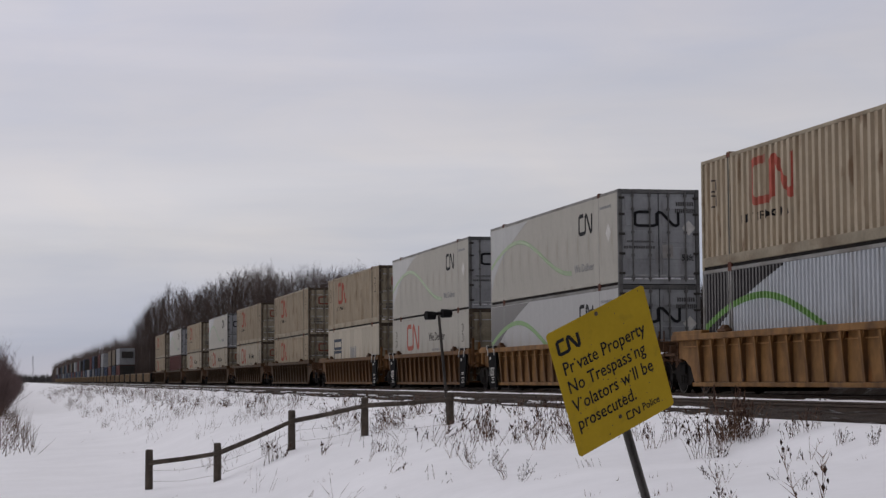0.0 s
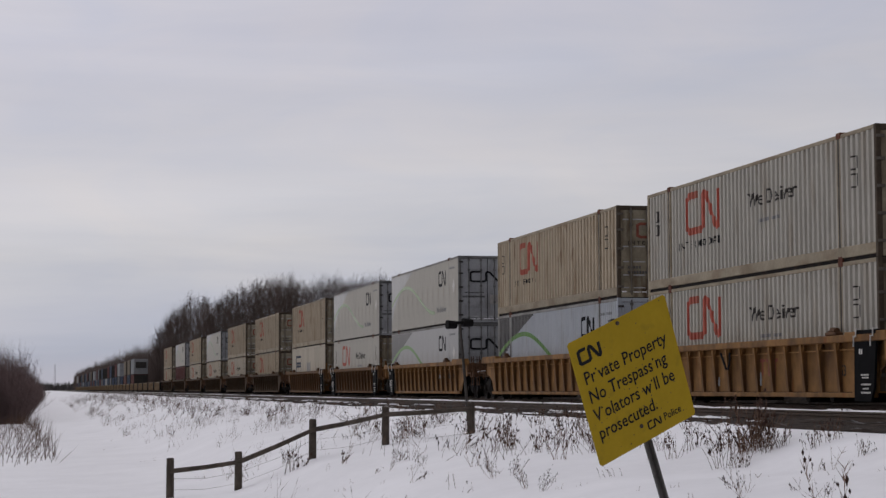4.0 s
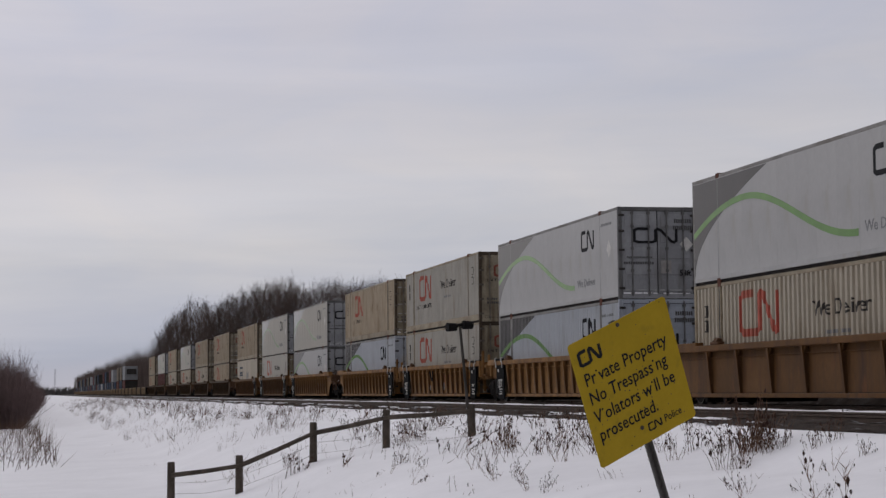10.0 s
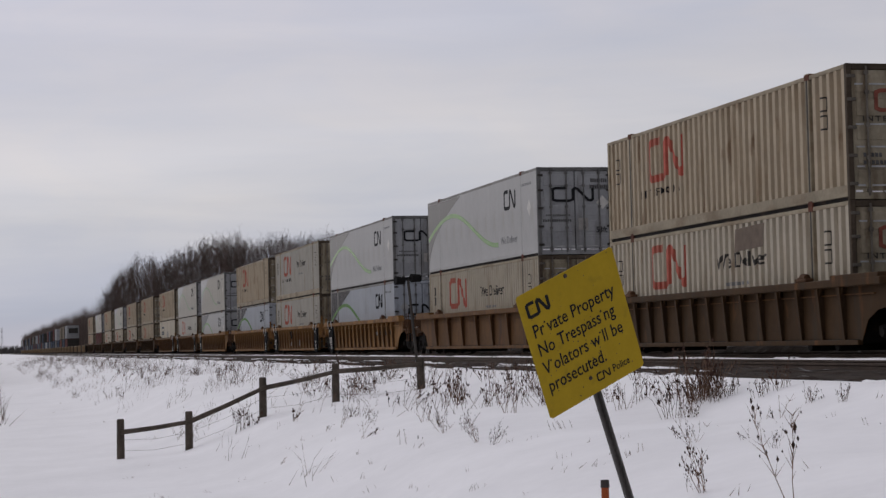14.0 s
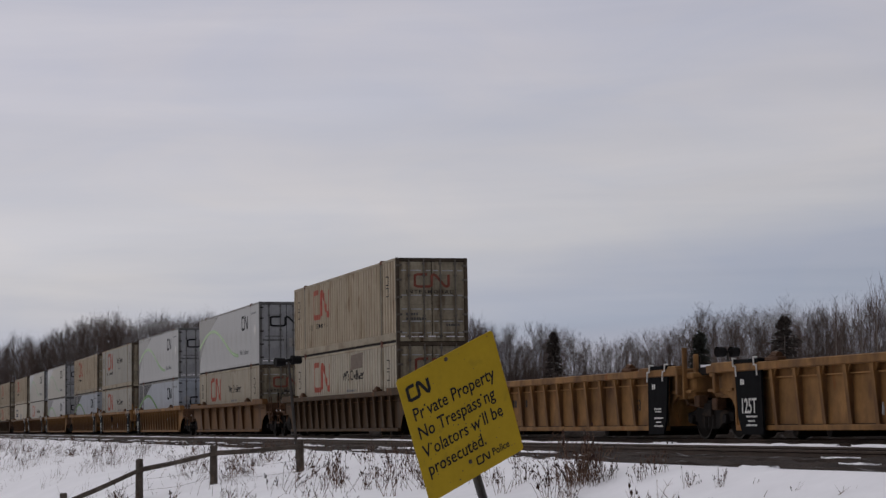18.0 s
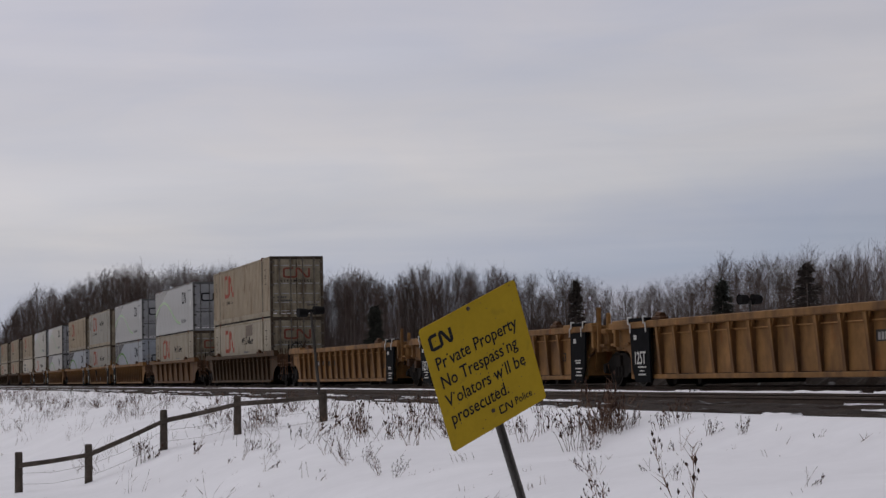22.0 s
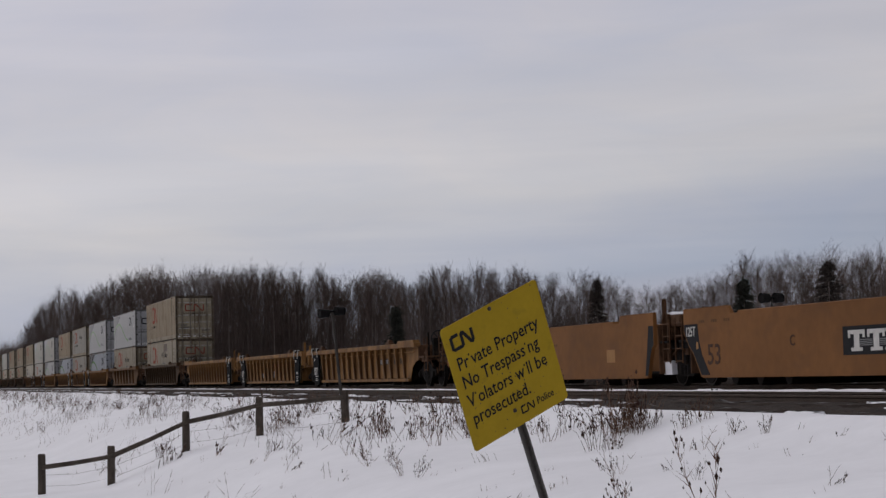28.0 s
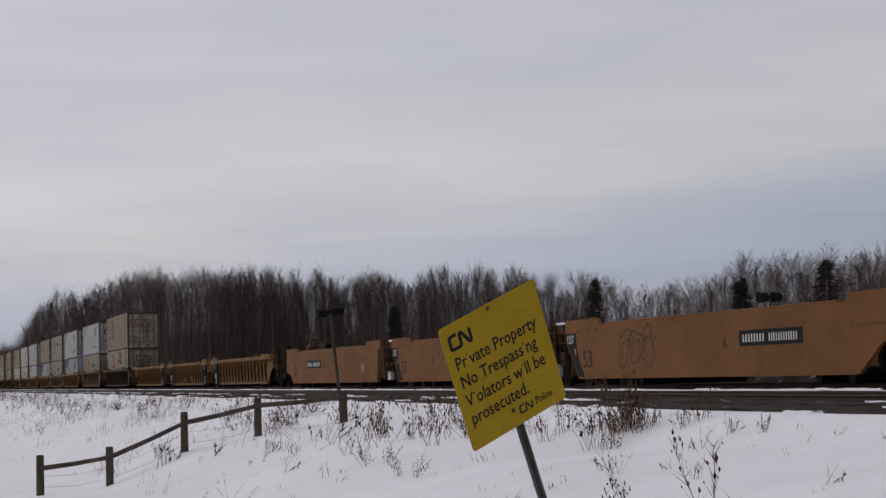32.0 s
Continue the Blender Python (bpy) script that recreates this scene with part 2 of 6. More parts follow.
M_BEIGERAIL = material("grimy_beige_paint", (0.36, 0.305, 0.22), 0.7, vary=0.25, scale=1.2, dirt=(0.17, 0.115, 0.07), dirt_amount=0.5, streak=(1, 0.3, 1), spread=0.1)
M_GREYRAIL = material("grimy_grey_paint", (0.29, 0.28, 0.265), 0.7, vary=0.25, scale=1.2, dirt=(0.14, 0.12, 0.10), dirt_amount=0.6, streak=(1, 0.3, 1), spread=0.1)
M_WIRE = material("rusty_wire", (0.16, 0.13, 0.11), 0.8, vary=0.2)
M_SIGNPOST = material("sign_post_steel", (0.105, 0.098, 0.092), 0.7, 0.0, vary=0.3, scale=6)
M_LAMPBLACK = material("signal_black", (0.010, 0.009, 0.009), 0.6, vary=0.2, spec=0.08)
M_MAST = material("signal_mast_grey", (0.065, 0.058, 0.052), 0.6, 0.2, vary=0.25, scale=5)
M_BARK = material("bark", (0.160, 0.132, 0.115), 0.95, vary=0.3, scale=1.5, spread=0.25)
M_TWIG = material("twigs", (0.119, 0.089, 0.079), 0.95, vary=0.25, scale=0.6, spread=0.2)
M_BRUSH = material("willow_brush", (0.150, 0.105, 0.100), 0.95, vary=0.35, scale=0.25)
M_SPRUCE = material("spruce_needles", (0.041, 0.042, 0.034), 0.9, vary=0.45, scale=1.5)
M_LARCH = material("brown_needles", (0.066, 0.054, 0.047), 0.9, vary=0.45, scale=1.5)
M_STRAW = material("dry_stems", (0.175, 0.108, 0.075), 0.9, vary=0.35, scale=6, spread=0.35)
M_SEED = material("dry_seed_heads", (0.060, 0.034, 0.026), 0.95, vary=0.4, scale=9, spread=0.25)
M_SCRUB = material("scrub_stems", (0.134, 0.103, 0.090), 0.95, vary=0.3, scale=0.3)
M_FARWOOD = material("far_woods", (0.085, 0.078, 0.075), 1.0, vary=0.3, scale=0.05)
M_PATCH = material("pale_tan_paint", (0.36, 0.19, 0.075), 0.6, vary=0.12, scale=2)
M_PANEL = material("flat_black_paint", (0.0085, 0.0085, 0.0095), 0.8, vary=0.3, scale=4, spec=0.03)
M_OVERPAINT = material("brown_overpaint", (0.17, 0.13, 0.10), 0.7, vary=0.2, scale=4)
M_STENCIL = material("faded_brown_stencil", (0.075, 0.040, 0.026), 0.75, vary=0.3, scale=6)
M_MARKING = material("dull_black_marking", (0.115, 0.112, 0.11), 0.7, vary=0.35, scale=9)
M_GRIMEFRAME = material("grimy_dark_frame_paint", (0.095, 0.072, 0.052), 0.75, vary=0.35, scale=1.5, spread=0.2)
M_FRAMEGREY = material("grimy_grey_frame_paint", (0.15, 0.148, 0.145), 0.75, vary=0.3, scale=1.5, spread=0.15)
M_ROD = material("painted_lock_rod", (0.175, 0.155, 0.13), 0.7, vary=0.35, scale=3)
M_CASTING = material("rusty_red_casting", (0.125, 0.05, 0.034), 0.8, vary=0.35, scale=4, spread=0.2)
M_GUIDE = material("rusty_brown_steel", (0.105, 0.055, 0.030), 0.8, vary=0.4, scale=5, spread=0.2)
M_ORANGE = material("marker_orange", (0.30, 0.075, 0.028), 0.7, vary=0.2, scale=5)


# ---- mesh helpers ----
def box(bm, x0, x1, y0, y1, z0, z1, bevel=0.0):
    vs = [bm.verts.new((x, y, z)) for x in (x0, x1) for y in (y0, y1) for z in (z0, z1)]
    fs = [bm.faces.new([vs[i] for i in q]) for q in ((0, 1, 3, 2), (4, 6, 7, 5), (0, 4, 5, 1), (2, 3, 7, 6), (0, 2, 6, 4), (1, 5, 7, 3))]
    if bevel:
        bmesh.ops.bevel(bm, geom=list({e for f in fs for e in f.edges}), offset=bevel, segments=1, affect="EDGES")


def rod(bm, p, q, r0, r1=None, n=8, caps=True):
    p, q = Vector(p), Vector(q)
    r1 = r0 if r1 is None else r1
    d = (q - p).normalized()
    a = d.orthogonal().normalized()
    b = d.cross(a)
    ring = [[bm.verts.new(c + (a * math.cos(TAU * i / n) + b * math.sin(TAU * i / n)) * r) for i in range(n)] for c, r in ((p, r0), (q, r1))]
    for i in range(n):
        bm.faces.new((ring[0][i], ring[0][(i + 1) % n], ring[1][(i + 1) % n], ring[1][i]))
    if caps:
        bm.faces.new(ring[0][::-1])
        bm.faces.new(ring[1])


def slab(bm, outline, where, thick):
    """A plate: an outline of (u, v) laid out by where(u, v, depth), thick deep."""
    top = [bm.verts.new(where(u, v, thick)) for u, v in outline]
    low = [bm.verts.new(where(u, v, 0)) for u, v in outline]
    bm.faces.new(top)
    bm.faces.new(low[::-1])
    for i in range(len(outline)):
        j = (i + 1) % len(outline)
        bm.faces.new((top[i], low[i], low[j], top[j]))


def stroke(bm, pts, width, where, thick):
    """A ribbon of even width along pts, with mitred bends."""
    pts = [Vector(p) for p in pts]
    rows = []
    for i, p in enumerate(pts):
        d0 = (p - pts[i - 1]).normalized() if i else (pts[1] - p).normalized()
        d1 = (pts[i + 1] - p).normalized() if i < len(pts) - 1 else d0
        n0, n1 = Vector((-d0.y, d0.x)), Vector((-d1.y, d1.x))
        m = (n0 + n1).normalized()
        m *= width / 2 / max(0.45, m.dot(n0))
        rows.append((p + m, p - m))
    top = [[bm.verts.new(where(q.x, q.y, thick)) for q in r] for r in rows]
    low = [[bm.verts.new(where(q.x, q.y, 0)) for q in r] for r in rows]
    for i in range(len(rows) - 1):
        bm.faces.new((top[i][0], top[i][1], top[i + 1][1], top[i + 1][0]))
        bm.faces.new((top[i][0], top[i + 1][0], low[i + 1][0], low[i][0]))
        bm.faces.new((top[i][1], low[i][1], low[i + 1][1], top[i + 1][1]))


def mesh_of(name, bm, mat, smooth=False):
    bmesh.ops.recalc_face_normals(bm, faces=bm.faces)
    me = bpy.data.meshes.new(name)
    bm.to_mesh(me)
    bm.free()
    me.materials.append(mat)
    if smooth:
        me.polygons.foreach_set("use_smooth", [True] * len(me.polygons))
    return me


def part(name, bm, mat, parent, label="", smooth=False):
    ob = new(name, mesh_of(name, bm, mat, smooth))
    ob.parent = parent
    if label:
        tagged(ob, label)
    if name in ("marking", "graffiti", "stuck_snow", "post_holes", "end_fitting", "wire"):
        tagged(ob, kind="stuff")
    return ob


def thing(name, bm, mat, label, category, group="", kind="", smooth=False):
    return tagged(new(name, mesh_of(name, bm, mat, smooth)), label, category, group, kind)


def empty(name, label, category, group="", kind=""):
    return tagged(new(name), label, category, group, kind)


def raw(name, verts, faces, mat):
    me = bpy.data.meshes.new(name)
    me.from_pydata(verts, [], faces)
    me.materials.append(mat)
    me.update()
    return me


LETTERS = {}


def letters(name, text, size, frame_of, mat, parent, label="", squeeze=1.0, spacing=1.0, worn=False):
    """Raised lettering in the built-in font, laid out by the pose frame_of (text runs along its x axis)."""
    key = (text, spacing)
    if key not in LETTERS:
        cu = bpy.data.curves.new("text", "FONT")
        cu.body, cu.size, cu.extrude, cu.resolution_u, cu.offset = text, 1.0, 0.004, 2, 0.008
        cu.space_character = spacing
        tmp = new("text", cu)
        LETTERS[key] = bpy.data.meshes.new_from_object(tmp.evaluated_get(bpy.context.evaluated_depsgraph_get()))
        bpy.data.objects.remove(tmp)
    me = LETTERS[key].copy()
    if worn:
        wear_off(me)
    me.transform(frame_of @ Matrix.Diagonal((size * squeeze, size, 1, 1)))
    me.materials.clear()
    me.materials.append(mat)
    ob = new(name, me)
    ob.parent = parent
    if label:
        tagged(ob, label)
    if spacing > 1:
        tagged(ob, kind="stuff")
    return ob


def wear_off(me):
    """Take off the short thin stems of the letters, which have flaked away."""
    bm = bmesh.new()
    bm.from_mesh(me)
    todo, gone = set(bm.verts), []
    while todo:
        island, reach = set(), [next(iter(todo))]
        while reach:
            v = reach.pop()
            if v not in island:
                island.add(v)
                reach += [e.other_vert(v) for e in v.link_edges]
        todo -= island
        xs, ys = [v.co.x for v in island], [v.co.y for v in island]
        if max(xs) - min(xs) < 0.16 and 0.36 < max(ys) - min(ys) < 0.62:
            gone += island
    bmesh.ops.delete(bm, geom=gone, context="VERTS")
    bm.to_mesh(me)
    bm.free()


def axes(origin, x, y):
    x, y = Vector(x).normalized(), Vector(y).normalized()
    z = x.cross(y)
    m = Matrix((x, y, z)).transposed().to_4x4()
    m.translation = origin
    return m


RIBBON = [(0.36, 1), (0.08, 1), (0.0, 0.9), (0.0, 0.1), (0.08, 0), (0.42, 0), (0.5, 0.1), (0.5, 0.88), (0.55, 0.99), (0.62, 0.93), (0.88, 0.07), (0.95, 0.01), (1.0, 0.12), (1.0, 1)]


# ---- ground ----
PROFILE = [(-4000, -1.9), (-60, -1.9), (-4, -1.85), (0, -1.68), (2.4, -1.57), (3.65, -1.43), (5.0, -0.83), (6.35, -0.57), (7.9, -0.45),
           (9.1, -0.09), (9.45, -0.09), (9.8, -0.30), (14.6, -0.35), (15.1, -0.12), (15.9, -0.05),
           (16.7, -0.05), (17.3, -0.3), (20.9, -0.3), (21.6, -0.2), (24.4, -0.2), (27, -1.0), (31, -1.3), (60, -1.4), (4000, -1.4)]


def ground_z(x, y):
    z = float(np.interp(x, [p[0] for p in PROFILE], [p[1] for p in PROFILE]))
    z += 0.55 * math.exp(-(x * x + y * y) / 130.0) if x < 9 else 0
    if 15.1 < x < 17.0:
        z += 0.06 * noise.noise((x * 0.9, y * 0.45, 3.1))
    elif x < 9.3 and abs(x) < 80 and -30 < y < 400:
        z += 0.11 * noise.noise((x * 0.35, y * 0.22, 0.0)) + 0.035 * noise.noise((x * 1.3, y * 0.9, 5.0))
    return z


def build_ground():
    xs = sorted({*[-4000, -1500, -600, -250, -120, -60, -30, -20], *np.arange(-14, 9.2, 0.45).round(2).tolist(),
                 *[p[0] for p in PROFILE if 9 <= p[0] < 61], 9.6, 10.3, 15.5, 16.3, 40, 100, 250, 600, 1500, 4000})
    ys = sorted({*[-4000, -1200, -400, -150, -60, -30, -15, -5], *np.arange(0, 110, 0.6).round(2).tolist(), *np.arange(110, 260, 3.0).tolist(),
                 *np.arange(260, 700, 20.0).tolist(), 900, 1300, 2000, 3000, 4000})
    verts = [(x, y, ground_z(x, y)) for y in ys for x in xs]
    w = len(xs)
    faces = [(j * w + i, j * w + i + 1, (j + 1) * w + i + 1, (j + 1) * w + i) for j in range(len(ys) - 1) for i in range(w - 1)]
    ob = tagged(new("ground", raw("ground", verts, faces, M_SNOW)), "snow-covered field rising to a railway bank", "ground", kind="structure")
    ob.data.polygons.foreach_set("use_smooth", [True] * len(faces))


def strip(name, label, x0, x1, z, rough, y0=-300.0, y1=1600.0, mat=M_BALLAST, seed=0):
    """A bed of stones along the track, uneven in height and at its edges."""
    ys = sorted({*np.arange(0, 130, 0.4).round(2).tolist(), *np.arange(130, 330, 4.0).tolist(), *np.linspace(330, y1, 14).tolist(), *np.linspace(y0, -2, 8).tolist()})
    cols = 9
    verts, faces = [], []
    for j, y in enumerate(ys):
        for i in range(cols):
            u = i / (cols - 1)
            x = x0 + (x1 - x0) * u
            edge = i in (0, cols - 1)
            h = z + rough * noise.noise((x * 3.1, y * 1.7, seed)) - (0.3 if edge else 0.0)
            x += (0.30 if i in (0, 1, cols - 2, cols - 1) else 0.12) * noise.noise((i * 5.0, y * 0.9, seed + 9.0))
            verts.append((x, y, h))
    for j in range(len(ys) - 1):
        for i in range(cols - 1):
            faces.append((j * cols + i, j * cols + i + 1, (j + 1) * cols + i + 1, (j + 1) * cols + i))
    tagged(new(name, raw(name, verts, faces, mat)), label, "ballast", kind="structure")


def build_tracks():
    strip("ballast_main", "dark gravel bed under the train's track", 17.15, 21.4, -0.15, 0.05, seed=1)
    # an added strip, raised above the rails to close the view under the cars
    strip("ballast_far_shoulder", "added dark gravel strip blocking the view under the train", 21.3, 24.6, 0.13, 0.06, seed=5)
    strip("ballast_siding", "dark gravel bed under the empty near track", 11.35, 14.9, -0.10, 0.06, seed=2)
    strip("ballast_shoulder", "bare dark gravel shoulder beside the near track", 9.55, 11.5, -0.10, 0.08, seed=3)
    rail = [(-0.066, -0.165), (0.066, -0.165), (0.066, -0.15), (0.012, -0.12), (0.012, -0.045), (0.035, -0.03), (0.035, 0), (-0.035, 0), (-0.035, -0.03), (-0.012, -0.045), (-0.012, -0.12), (-0.066, -0.15)]
    for cx, what in ((19.155, "the train's track"), (13.42, "the empty near track")):
        for side in (-0.7525, 0.7525):
            bm = bmesh.new()
            slab(bm, rail, lambda u, v, d: (cx + side + u, -300 + d, v), 1900)
            thing("rail", bm, M_RAIL, "dark brown steel rail of " + what, "rail", "rails", "structure")
    # sleepers, mostly buried
    for cx, z in ((19.155, -0.13), (13.42, -0.105)):
        bm = bmesh.new()
        for i in range(240):
            y = -10 + i * 0.56
            box(bm, cx - 1.28, cx + 1.28, y, y + 0.22, z - 0.16, z + 0.012 * math.sin(i * 2.3))
        thing("sleepers", bm, M_TIE, "dark wooden sleepers half buried in gravel", "sleepers", kind="stuff")
    # snow left lying between and beside the rails
    rng = random.Random(4)
    verts, faces = [], []
    lanes = [(9.72, 0.20, -0.11, 0.05, 0.85), (10.15, 0.10, -0.09, 0.035, 0.7), (10.9, 0.07, -0.09, 0.03, 0.3), (16.0, 0.35, -0.04, 0.05, 0.7), (13.42, 0.22, -0.07, 0.04, 0.35), (11.6, 0.10, -0.09, 0.05, 0.6), (11.95, 0.12, -0.09, 0.045, 0.4), (14.8, 0.14, -0.06, 0.03, 0.2), (17.4, 0.2, -0.12, 0.05, 0.4), (12.2, 0.07, -0.085, 0.04, 0.5), (19.15, 0.4, -0.13, 0.05, 0.3)]
    for lx, half, z, h, keep in lanes:
        y = 5.0
        while y < 330:
            length = rng.uniform(0.5, 2.2) * (1 + y / 120)
            if rng.random() < keep * (0.55 if lx == 13.42 else 0.8):
                n, k0 = 9, len(verts)
                wob = rng.uniform(0, 50)
                for i in range(n):
                    u = i / (n - 1)
                    w = half * math.sqrt(max(0.02, 1 - (2 * u - 1) ** 2)) * (0.7 + 0.5 * noise.noise((wob, u * 4, 0)))
                    for k, (du, dz) in enumerate(((-1, -0.08), (-0.55, 0.75), (0, 1.0), (0.55, 0.75), (1, -0.08))):
                        verts.append((lx + du * w + 0.08 * noise.noise((wob, u * 6, k)), y + u * length, z + h * dz * (0.6 + 0.6 * noise.noise((wob + 7, u * 5, 0)))))
                for i in range(n - 1):
                    for k in range(4):
                        a = k0 + i * 5 + k
                        faces.append((a, a + 1, a + 6, a + 5))
            y += length + rng.uniform(0.2, 2.5)
    ob = tagged(new("snow_patches", raw("snow_patches", verts, faces, M_SNOW)), "patches of wind-packed snow lying between the rails", "snow", kind="stuff")
    ob.data.polygons.foreach_set("use_smooth", [True] * len(faces))


build_ground()
build_tracks()


# ---- containers ----
LEN, WID, TALL = 16.15, 2.59, 2.92
NEAR = -WID / 2


def on_rear(y):
    return lambda u, v, d: (u, y - d, v)


def side_frame(u, v, x=NEAR - 0.004, length=LEN):
    return axes((x, length / 2 - u, v), (0, -1, 0), (0, 0, 1))


def rear_frame(u, v, y):
    return axes((u, y, v), (1, 0, 0), (0, 0, 1))


def corrugated(bm, sign, y0, y1, z0, z1, pitch=0.285, deep=0.06, x=WID / 2):
    """A pressed-steel wall along y, its outer ridges at x."""
    pts, y = [], y0
    n = max(1, round((y1 - y0) / pitch))
    p = (y1 - y0) / n
    for i in range(n):
        for du, dx in ((0, 0), (0.42, 0), (0.52, deep), (0.90, deep)):
            pts.append((y0 + (i + du) * p, x - dx))
    pts.append((y1, x))
    rows = [[bm.verts.new((sign * px, py, z)) for py, px in pts] for z in (z0, z1)]
    for i in range(len(pts) - 1):
        bm.faces.new((rows[0][i], rows[0][i + 1], rows[1][i + 1], rows[1][i]))


def panelled(c, paint, sign, y0, y1, z0, z1, pitch=1.22, x=WID / 2):
    """A smooth plate wall: a backing and single plates with thin recessed joints."""
    n = max(1, round((y1 - y0) / pitch))
    p = (y1 - y0) / n
    bm = bmesh.new()
    box(bm, *sorted((sign * (x - 0.06), sign * (x - 0.008))), y0, y1, z0, z1)
    wall = part("side_wall", bm, paint, c)
    bm = bmesh.new()
    box(bm, *sorted((sign * (x - 0.05), sign * x)), 0.0025, p - 0.0025, z0, z1)
    plate = mesh_of("panel", bm, paint)
    for i in range(n):
        ob = new("panel", plate)
        ob.parent, ob.location = wall, (0, y0 + i * p, 0)


def drape(me, h, ridge):
    """Cut a painted mark at every bend of the pressed wall and lay it onto ridges and grooves."""
    n = max(1, round((2 * h - 0.2) / ridge[0]))
    p = (2 * h - 0.2) / n
    ys = [v.co.y for v in me.vertices]
    lo, hi = min(ys), max(ys)
    bends, depth = [], []
    for i in range(n + 1):
        for du, dx in ((0, 0), (0.42, 0), (0.52, ridge[1]), (0.90, ridge[1])):
            bends.append(-h + 0.1 + (i + du) * p)
            depth.append(dx)
    bm = bmesh.new()
    bm.from_mesh(me)
    for y in bends:
        if lo < y < hi:
            bmesh.ops.bisect_plane(bm, geom=bm.verts[:] + bm.edges[:] + bm.faces[:], plane_co=(0, y, 0), plane_no=(0, 1, 0))
    for v in bm.verts:
        v.co.x += float(np.interp(v.co.y, bends, depth))
    bm.to_mesh(me)
    bm.free()


def bars(bm, where, u0, v0, width, size, count, rng, thick=0.003, fill=0.72):
    """Writing too small to read: plain bars."""
    u = u0
    for _ in range(count):
        w = width / count
        slab(bm, [(u, v0), (u + w * fill, v0), (u + w * fill, v0 + size * rng.uniform(0.85, 1)), (u, v0 + size)], where, thick)
        u += w


def container(label, paint, smooth=False, door=M_DOORDIRTY, rail_paint=None, length=LEN, logo=None, wave=False, slogan=None, word=False,
              frame_paint=M_GRIMEFRAME, rear_logo=None, rear_word=False, rear_z=1.92, frost=True, blue_box=False, patch=None, smudge=False, posts=True, stripe=M_GREEN, stripe_width=0.165, ridge=(0.285, 0.06), seed=1):
    """A freight container: front at +y, doors at -y, standing on z = 0."""
    rng = random.Random(seed)
    h = length / 2
    c = empty("container", label, "container", "containers on the train")
    rail_paint = rail_paint or paint
    for sign in (-1, 1):
        if smooth:
            panelled(c, paint, sign, -h + 0.1, h - 0.1, 0.19, TALL - 0.1)
        else:
            bm = bmesh.new()
            corrugated(bm, sign, -h + 0.1, h - 0.1, 0.33, TALL - 0.1, *ridge)
            part("side_wall", bm, paint, c)
        bm = bmesh.new()
        xs = sorted((sign * (WID / 2 - 0.09), sign * (WID / 2 - 0.002)))
        box(bm, *xs, -h + 0.1, h - 0.1, TALL - 0.1, TALL - 0.005, 0.012)
        part("top_rail", bm, rail_paint, c)
        bm = bmesh.new()
        xs = sorted((sign * (WID / 2 - 0.10), sign * (WID / 2 + 0.004)))
        box(bm, *xs, -h + 0.1, h - 0.1, 0.085, 0.34 if not smooth else 0.2, 0.012)
        part("bottom_rail", bm, paint if smooth else rail_paint, c)
        for end in (-1, 1):
            bm = bmesh.new()
            xs = sorted((sign * (WID / 2 - 0.12), sign * (WID / 2 + 0.002)))
            ys = sorted((end * (h - 0.12), end * h))
            box(bm, *xs, *ys, 0.0, TALL, 0.015)
            part("corner_post", bm, frame_paint if end < 0 else rail_paint, c)
            if posts:
                for z0, z1 in ((0.0, 0.13), (TALL - 0.11, TALL + 0.03)):
                    bm = bmesh.new()
                    box(bm, *sorted((sign * (WID / 2 - 0.15), sign * (WID / 2 + 0.012))), end * (h - 2.02) - 0.12, end * (h - 2.02) + 0.12, z0, z1, 0.012)
                    part("corner_casting", bm, M_CASTING, c, "rusty red corner casting")
            if posts and smooth:
                bm = bmesh.new()
                yy = end * (h - 2.02)
                box(bm, *sorted((sign * (WID / 2 - 0.06), sign * (WID / 2 + 0.003))), yy - 0.05, yy + 0.05, 0.03, TALL - 0.1)
                box(bm, *sorted((sign * (WID / 2 - 0.16), sign * (WID / 2 + 0.003))), yy - 0.09, yy + 0.09, TALL - 0.03, TALL + 0.02, 0.01)
                part("lifting_post", bm, paint, c)
                bm = bmesh.new()
                box(bm, *sorted((sign * (WID / 2 - 0.05), sign * (WID / 2 + 0.0045))), yy - 0.012, yy + 0.012, 0.05, TALL - 0.12)
                part("post_gap", bm, M_GREYTXT, c)
            elif posts:
                bm = bmesh.new()
                yy = end * (h - 2.02)
                xs = sorted((sign * (WID / 2 - 0.1), sign * (WID / 2 + 0.006)))
                box(bm, *xs, yy - 0.10, yy - 0.045, 0.0, TALL)
                box(bm, *xs, yy + 0.045, yy + 0.10, 0.0, TALL)
                box(bm, *sorted((sign * (WID / 2 - 0.1), sign * (WID / 2 - 0.03))), yy - 0.02, yy + 0.02, 0.0, TALL)
                box(bm, *sorted((sign * (WID / 2 - 0.16), sign * (WID / 2 + 0.01))), yy - 0.1, yy + 0.1, TALL - 0.03, TALL + 0.045, 0.01)
                part("lifting_post", bm, rail_paint, c)
                bm = bmesh.new()
                xs = sorted((sign * (WID / 2 - 0.05), sign * (WID / 2 + 0.003)))
                box(bm, *xs, yy - 0.044, yy + 0.044, 0.02, TALL - 0.04)
                part("post_gap", bm, M_FADED, c)
    bm = bmesh.new()
    n = int(length / 0.5)
    for i in range(n):
        y0 = -h + 0.06 + i * (length - 0.12) / n
        box(bm, -WID / 2 + 0.05, WID / 2 - 0.05, y0, y0 + (length - 0.12) / n * 0.86, TALL - 0.05, TALL - 0.012)
